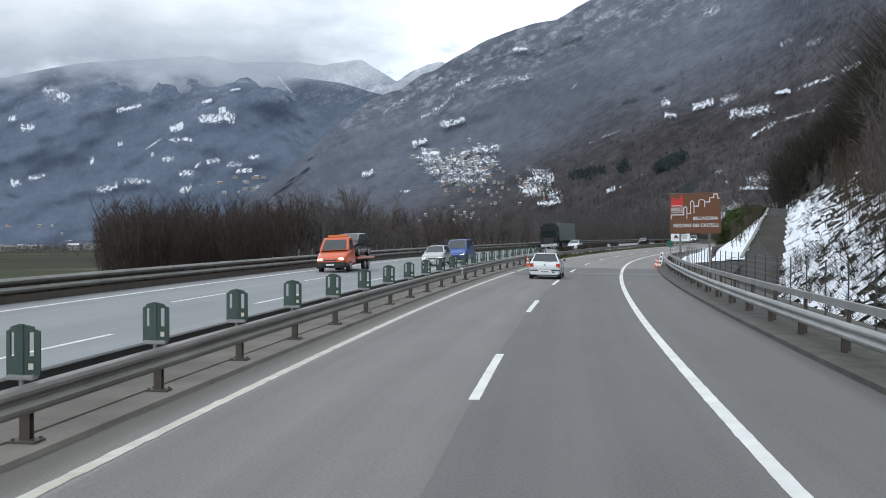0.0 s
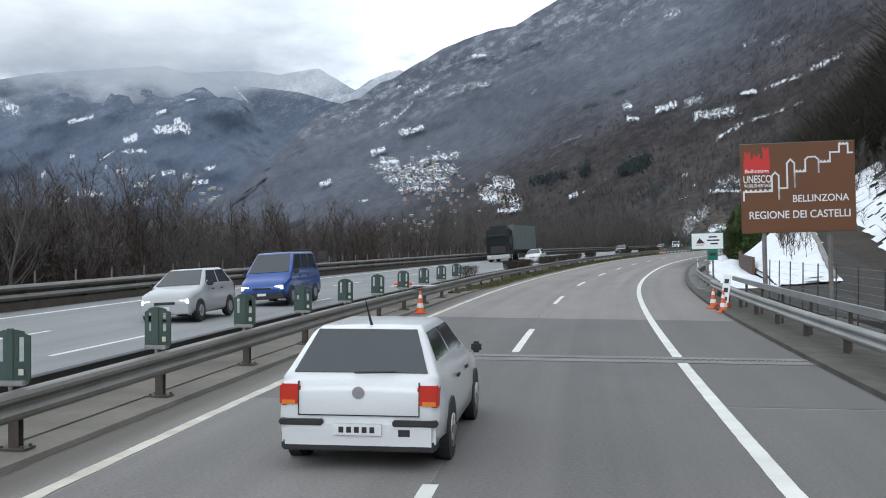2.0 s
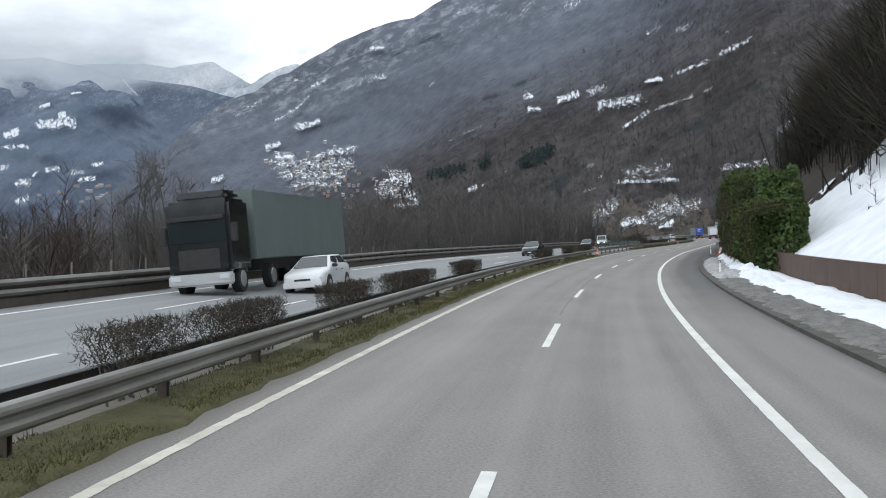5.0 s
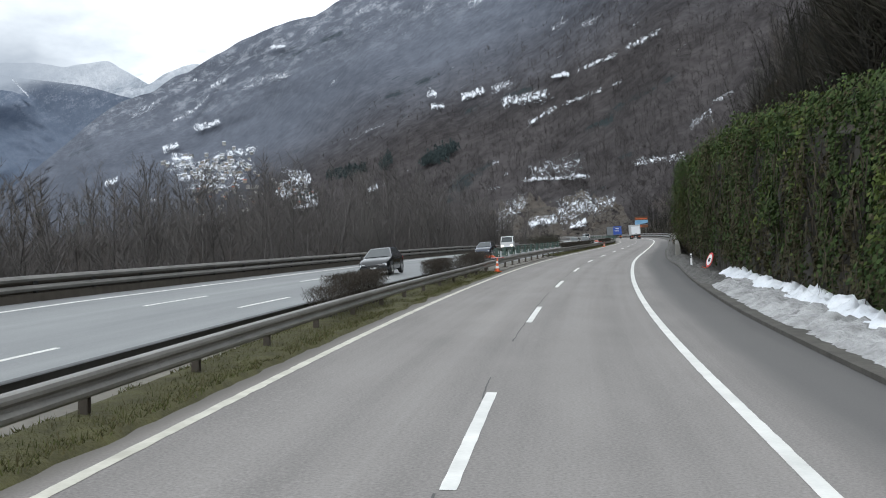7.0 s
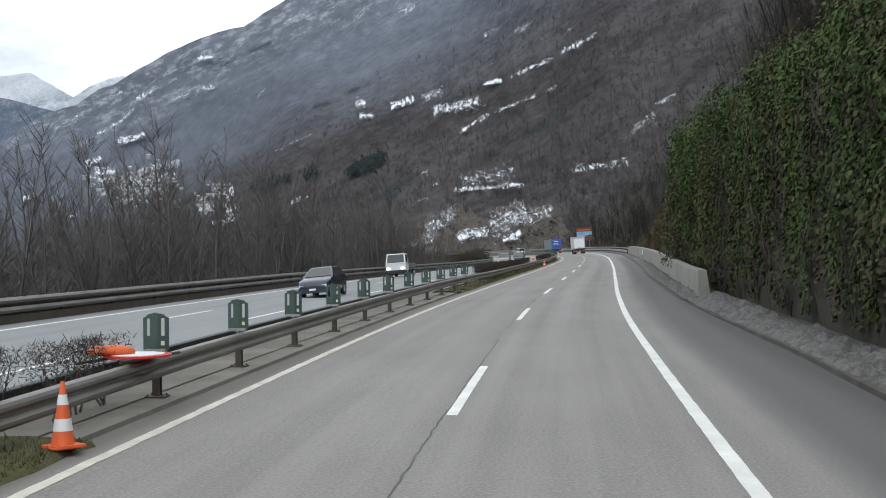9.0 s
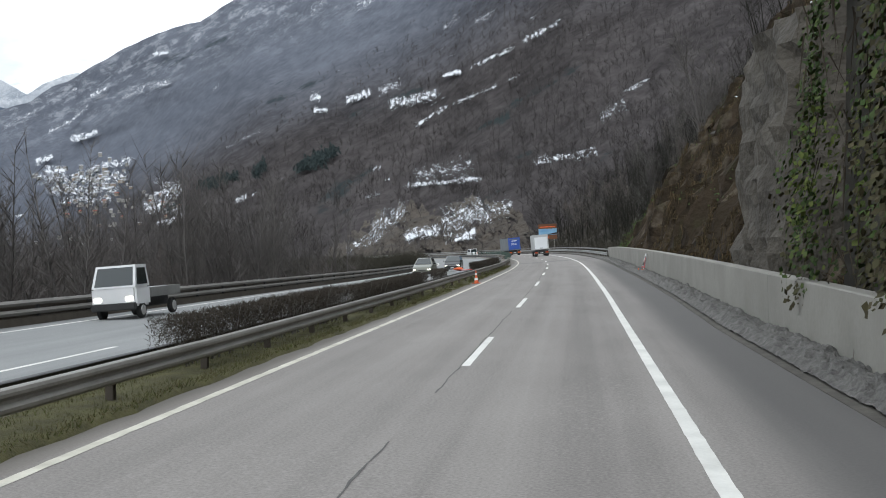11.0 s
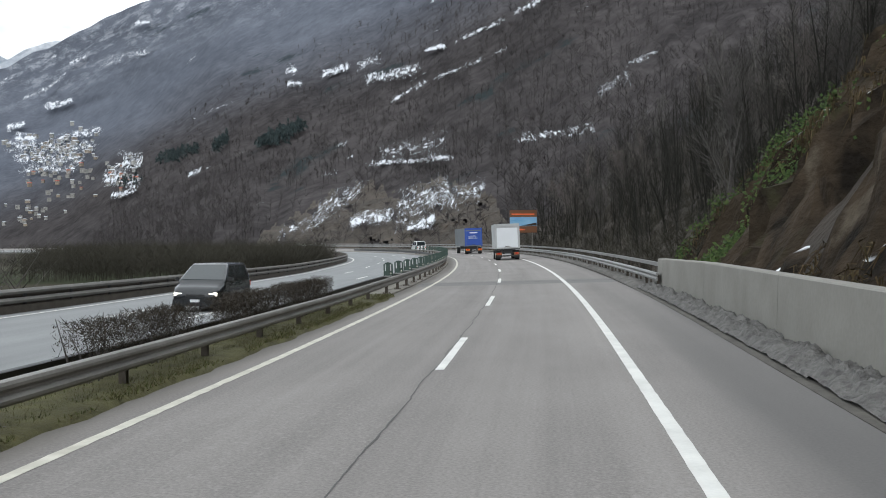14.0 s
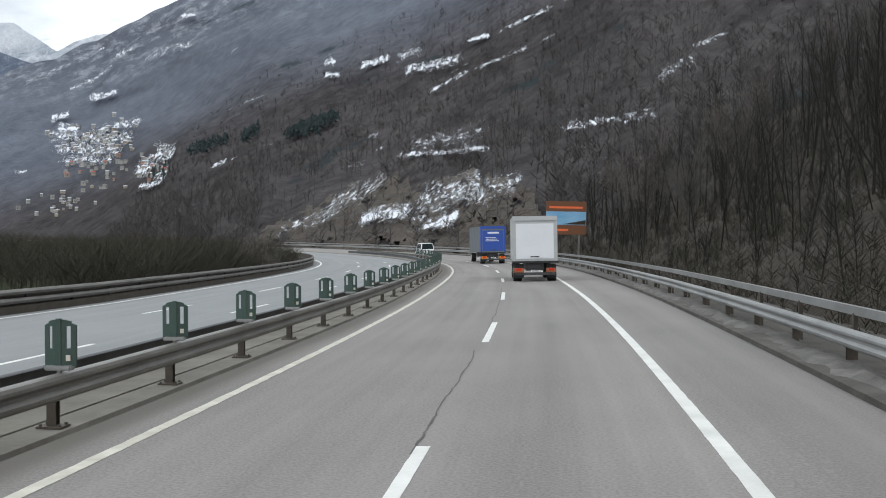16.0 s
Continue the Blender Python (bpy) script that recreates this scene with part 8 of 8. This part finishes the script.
for i in range(900):
    s = rng.uniform(186, 384)
    p = on_road(s, -21 - 55 * rng.random() ** 1.3)
    p.z = -2.7
    slim_tree(upright, p, float(np.interp(s, [186, 225, 262, 300, 384], [7.5, 9.5, 13.5, 14, 10])) * rng.uniform(0.62, 1.05), 62, 0.021)
UPRIGHT = island_leaf("grey_upright_twigs", [(0.058, 0.053, 0.051), (0.105, 0.097, 0.093), (0.08, 0.074, 0.071), (0.14, 0.13, 0.125)], 0.95)
tagged(upright.object("upright_trees", UPRIGHT), "slender upright bare grey-brown trees beyond the opposite carriageway", "woodland", kind="stuff")
belt = Twigs()
slope_wood, wood = wood, belt
for i in range(6500):
    s, q = rng.uniform(84, 384), -rng.uniform(20, 90)
    q = max(q, -22 - (s - 84) * 0.4 - rng.uniform(0, 4))
    p = on_road(s, q)
    p.z = -2.7
    small_tree(p, rng.uniform(4, 11) * (1 if q < -30 else 0.6), 15, 0.028)
# scrub and trees on the valley floor
for i in range(5200):
    az, r = rng.uniform(-32, 4), 120 + 1500 * rng.random() ** 1.3
    r += 650 if az < -13 else 0
    p = polar(az, r, -3.4 - 5.0 * min(1, max(0, (r - 250) / 400)))
    if noise.noise(Vector((p.x * 0.006, p.y * 0.006, 2))) > (-0.15 if az > -17 else 0.12) and min((p - on_road(s, -12)).length for s in range(300, 640, 12)) > 26:
        small_tree(p, rng.uniform(4, 9) * max(1, r / 900), 12, 0.05 * max(1, r / 500))
for i in range(2600):
    az, r = rng.uniform(-34, -12), 260 + 2300 * rng.random()
    p = polar(az, r, -3.4 - 5.0 * min(1, max(0, (r - 250) / 400)))
    if noise.noise(Vector((p.x * 0.009, p.y * 0.014, 6))) > 0.1:
        small_tree(p, rng.uniform(3, 7) * max(1, r / 900), 10, 0.06 * max(1, r / 450))
wood = slope_wood
BELT = island_leaf("grey_brown_twigs", [(0.06, 0.053, 0.05), (0.115, 0.104, 0.098), (0.085, 0.076, 0.072), (0.155, 0.143, 0.136)], 0.95)
tagged(belt.object("tree_belt", BELT), "dense grey-brown bare trees and scrub of the valley floor", "woodland", kind="stuff")
WOODS = island_leaf("bare_woods", [(0.034, 0.031, 0.031), (0.063, 0.057, 0.056), (0.048, 0.043, 0.043), (0.094, 0.086, 0.083)], 0.95)
tagged(wood.object("woodland", WOODS), "bare brown-grey winter woodland on the slopes", "woodland", kind="stuff")
dark = Twigs()
keep, wood = wood, dark
# brush between the rocks and snow of the first slope
for i in range(2600):
    s, d = rng.uniform(-8, 92), 1 + 28 * rng.random()
    if on_side(s, d):
        continue
    small_tree(on_slope(s, d, -0.2), rng.uniform(0.8, 3.2), 12, 0.02)
for i in range(500):
    s, d = rng.uniform(100, 200), 5 + 28 * rng.random()
    if on_side(s, d):
        continue
    small_tree(on_slope(s, d, -0.2), rng.uniform(0.8, 3.0), 14, 0.018)
for i in range(1500):
    s, d = rng.uniform(40, 260), rng.uniform(16, 85)
    if (s < 84 or s > 196 or d > 24) and d < REACH(s):
        small_tree(on_slope(s, d, -0.5), rng.uniform(8, 14), 22, 0.09)
for i in range(1500):
    s, d = rng.uniform(95, 262), rng.uniform(20, 90)
    if d < REACH(s):
        small_tree(on_slope(s, d, -0.5), rng.uniform(14, 24) * min(1, 0.5 + d / 60), 26, 0.085)
for i in range(900):
    s, d = rng.uniform(196, 300), rng.uniform(8, 26)
    small_tree(on_slope(s, d, -0.5), rng.uniform(9, 15) * (1 if s < 245 else 0.55), 30, 0.05)
wood = keep
DARK_WOODS = island_leaf("dark_thicket", [(0.02, 0.018, 0.015), (0.045, 0.039, 0.032), (0.03, 0.03, 0.021), (0.062, 0.054, 0.044)], 0.95)
tagged(dark.object("thicket", DARK_WOODS), "dark dense thicket on the slope above the road", "woodland", kind="stuff")
# belts of conifers: from azimuth and elevation to azimuth and elevation, thickness, number
for az0, el0, az1, el1, thick, n in ((6.3, 4.2, 8.1, 5.0, 0.3, 230), (4.1, 4.1, 4.6, 4.6, 0.3, 60), (1.2, 3.7, 3.2, 4.1, 0.3, 120), (-0.6, 2.6, 0.6, 2.7, 0.3, 24), (-5.8, 4.3, -3.0, 4.6, 0.5, 45)):
    for i in range(n):
        u = rng.random()
        p = slope_point(az0 + (az1 - az0) * u + rng.gauss(0, 0.1), el0 + (el1 - el0) * u + rng.gauss(0, thick * 0.5) * (1 - 0.8 * abs(u - 0.5)), 0.982)
        far = (p - CENTRE).length / 1000
        h, w = rng.uniform(5, 8) * max(1, far * 0.42), 2.8 * max(1, far * 0.5)
        for k in range(12):
            ang, z = rng.uniform(0, 6.28), h * rng.uniform(0.05, 0.85)
            q = p + Vector((0, 0, z))
            out = w * (1 - z / h)
            firs.blade(q + Vector((0, 0, h * 0.16)), q + Vector((math.cos(ang) * out, math.sin(ang) * out, -h * 0.06)), w * 0.3, rng)
FIR = island_leaf("fir_needles", [(0.03, 0.042, 0.044), (0.038, 0.052, 0.053), (0.048, 0.062, 0.062)], 0.9)
tagged(firs.object("conifers", FIR), "dark green conifers among the bare woods", "conifers", kind="stuff")


# village houses on the slope
def house(seed, wall_mat, roof_mat, label):
    r = random.Random(seed)
    t = tagged(new("house"), label, "house", "houses of the hillside village")
    lx, ly, h, rise = r.uniform(5, 8), r.uniform(4.5, 6), r.uniform(6, 10), r.uniform(2.2, 3.5)
    part("wall", block(bmesh.new(), -lx, lx, -ly, ly, -3, h), wall_mat, t)
    v = [(-lx - 0.7, -ly - 0.7, h), (lx + 0.7, -ly - 0.7, h), (lx + 0.7, ly + 0.7, h), (-lx - 0.7, ly + 0.7, h), (-lx - 0.7, 0, h + rise), (lx + 0.7, 0, h + rise)]
    piece("roof", v, [(0, 1, 5, 4), (2, 3, 4, 5), (1, 2, 5), (3, 0, 4), (3, 2, 1, 0)], roof_mat, t, "snow-covered roof")
    for row in range(2):
        for k in range(3):
            x = -lx + (k + 0.5) * 2 * lx / 3
            z = 1.2 + row * h * 0.42
            part("window", block(bmesh.new(), x - 0.8, x + 0.8, -ly - 0.08, -ly, z, z + 1.7), GLASS, t)
    return t


PLASTER = surface("pale_plaster", (0.15, 0.145, 0.135), (0.38, 0.37, 0.345), 0.2, 2, 0.9, bump=0.0, per_object=0.4)
OCHRE = surface("ochre_plaster", (0.19, 0.155, 0.12), (0.34, 0.28, 0.22), 0.2, 2, 0.9, bump=0.0, per_object=0.4)
RED_ROOF = surface("red_tiled_roof", (0.3, 0.06, 0.035), (0.45, 0.1, 0.06), 0.3, 3, 0.8, bump=0.0)
GREY_ROOF = surface("grey_stone_roof", (0.12, 0.11, 0.105), (0.22, 0.21, 0.2), 0.3, 3, 0.8, bump=0.0)
models = [house(1, PLASTER, FAR_SNOW, "pale house with a snow-covered roof"), house(2, OCHRE, FAR_SNOW, "ochre house with a snow-covered roof"), house(3, PLASTER, GREY_ROOF, "pale house with a grey stone roof"), house(4, OCHRE, RED_ROOF, "ochre house with a red tiled roof")]
placed = set()
for i in range(168):
    if i < 80:
        az, el, k = rng.gauss(-4.45, 1.15), rng.gauss(4.5, 0.42), rng.choice((0, 0, 2, 2, 0, 0, 1))
    elif i < 112:
        az, el, k = rng.gauss(-0.5, 0.55), rng.gauss(2.95, 0.4), rng.choice((0, 1, 2, 3, 2))
    elif i < 146:
        az, el, k = rng.gauss(-3.4, 1.3), rng.gauss(2.7, 0.45), rng.choice((0, 1, 2, 2, 3))
    else:
        az, el, k = rng.gauss(-5.2, 1.0), rng.gauss(1.2, 0.3), rng.choice((0, 2, 2, 1))
    if el > float(np.interp(az, SKY_AZ, SKY_EL)) - 0.8:
        continue
    p = slope_point(az, el, 0.98)
    m = Matrix.Translation(p) @ Matrix.Rotation(rng.uniform(-0.5, 0.5) + (1.57 if rng.random() < 0.3 else 0), 4, "Z")
    if k in placed:
        t = copy_thing(models[k], m)
    else:
        placed.add(k)
        t = models[k]
        t.matrix_basis = m
    z = rng.uniform(0.5, 0.85) * max(0.42, (p - CENTRE).length / 2900)
    t.scale = (z, z, z)
# the town on the valley floor and the villages at the foot of the far mountain
for i in range(122):
    az, k = rng.uniform(-33, -13), rng.choice((0, 1, 2, 2, 0))
    if i < 70:
        p = polar(az, 1300 + 2100 * rng.random() ** 0.6, -7.5)
    else:
        p = far_point(rng.gauss(-22, 4) if i < 100 else rng.gauss(-15.5, 1.5), rng.uniform(-0.1, 1.1) if i < 100 else rng.uniform(2.6, 3.6))
    t = copy_thing(models[k], Matrix.Translation(p) @ Matrix.Rotation(rng.uniform(0, 3), 4, "Z"))
    z = rng.uniform(0.7, 1.3)
    t.scale = (z * 1.3, z, z * 0.8)

# low cloud on the summits
def cloud_material():
    m, nt, bsdf = nodes_of("low_cloud")
    n, l = nt.nodes, nt.links
    n.remove(bsdf)
    out = n["Material Output"]
    em, tr, mix = n.new("ShaderNodeEmission"), n.new("ShaderNodeBsdfTransparent"), n.new("ShaderNodeMixShader")
    co, mp, t1, t2 = n.new("ShaderNodeTexCoord"), n.new("ShaderNodeMapping"), n.new("ShaderNodeTexNoise"), n.new("ShaderNodeTexNoise")
    mp.inputs["Scale"].default_value = (1, 1, 2.2)
    l.new(co.outputs["Object"], mp.inputs["Vector"])
    for t, s in ((t1, 0.0032), (t2, 0.0014)):
        l.new(mp.outputs["Vector"], t.inputs["Vector"])
        t.inputs["Scale"].default_value, t.inputs["Detail"].default_value, t.inputs["Roughness"].default_value = s, 7, 0.55
    def calc(op, x, y, z=None):
        c = n.new("ShaderNodeMath")
        c.operation = op
        for i, v in enumerate((x, y, z)):
            if isinstance(v, (int, float)):
                c.inputs[i].default_value = v
            elif v is not None:
                l.new(v, c.inputs[i])
        return c.outputs[0]

    def step(value, low, high):
        r = n.new("ShaderNodeMapRange")
        r.interpolation_type = "SMOOTHSTEP"
        r.inputs["From Min"].default_value, r.inputs["From Max"].default_value = low, high
        l.new(value, r.inputs["Value"])
        return r.outputs["Result"]

    sep = n.new("ShaderNodeSeparateXYZ")
    l.new(co.outputs["Object"], sep.inputs["Vector"])
    # the bank lies on the western summits and thins out towards the east and upwards
    base = step(calc("MULTIPLY_ADD", t1.outputs["Fac"], 230, sep.outputs["Z"]), 735, 845)
    east = step(calc("MULTIPLY_ADD", t2.outputs["Fac"], -1300, calc("MULTIPLY", sep.outputs["X"], -1)), -560, 520)
    top = step(calc("MULTIPLY_ADD", t1.outputs["Fac"], -500, calc("MULTIPLY", sep.outputs["Z"], -1)), -1560, -1000)
    wisp = calc("MULTIPLY", step(t1.outputs["Fac"], 0.42, 0.62), step(calc("MULTIPLY", sep.outputs["Z"], -1), -980, -760))
    a = calc("MULTIPLY", base, calc("MAXIMUM", calc("MULTIPLY", east, calc("MULTIPLY_ADD", top, 0.55, 0.4)), calc("MULTIPLY", wisp, 0.8)))
    ramp = n.new("ShaderNodeValToRGB")
    ramp.color_ramp.elements[0].position, ramp.color_ramp.elements[0].color = 0.3, (0.4, 0.455, 0.52, 1)
    ramp.color_ramp.elements[1].position, ramp.color_ramp.elements[1].color = 0.7, (0.88, 0.92, 0.95, 1)
    l.new(calc("MULTIPLY_ADD", step(sep.outputs["Z"], 640, 1150), 0.3, calc("MULTIPLY_ADD", t2.outputs["Fac"], 0.7, 0.0)), ramp.inputs["Fac"])
    l.new(ramp.outputs["Color"], em.inputs["Color"])
    l.new(a, mix.inputs["Fac"])
    l.new(tr.outputs[0], mix.inputs[1])
    l.new(em.outputs[0], mix.inputs[2])
    l.new(mix.outputs[0], out.inputs["Surface"])
    return m


cv, cazs, cels = [], np.linspace(-62, 0, 60), np.linspace(6.5, 19, 14)
for az in cazs:
    for el in cels:
        cv.append(lift(az, el, 4420))
cloud = piece("cloud_backdrop", cv, [(a, a + 14, a + 15, a + 1) for i in range(59) for a in range(i * 14, i * 14 + 13)], cloud_material())
cloud.visible_shadow = False
tagged(cloud, "grey-white low cloud lying on the summits", "cloud", kind="structure")
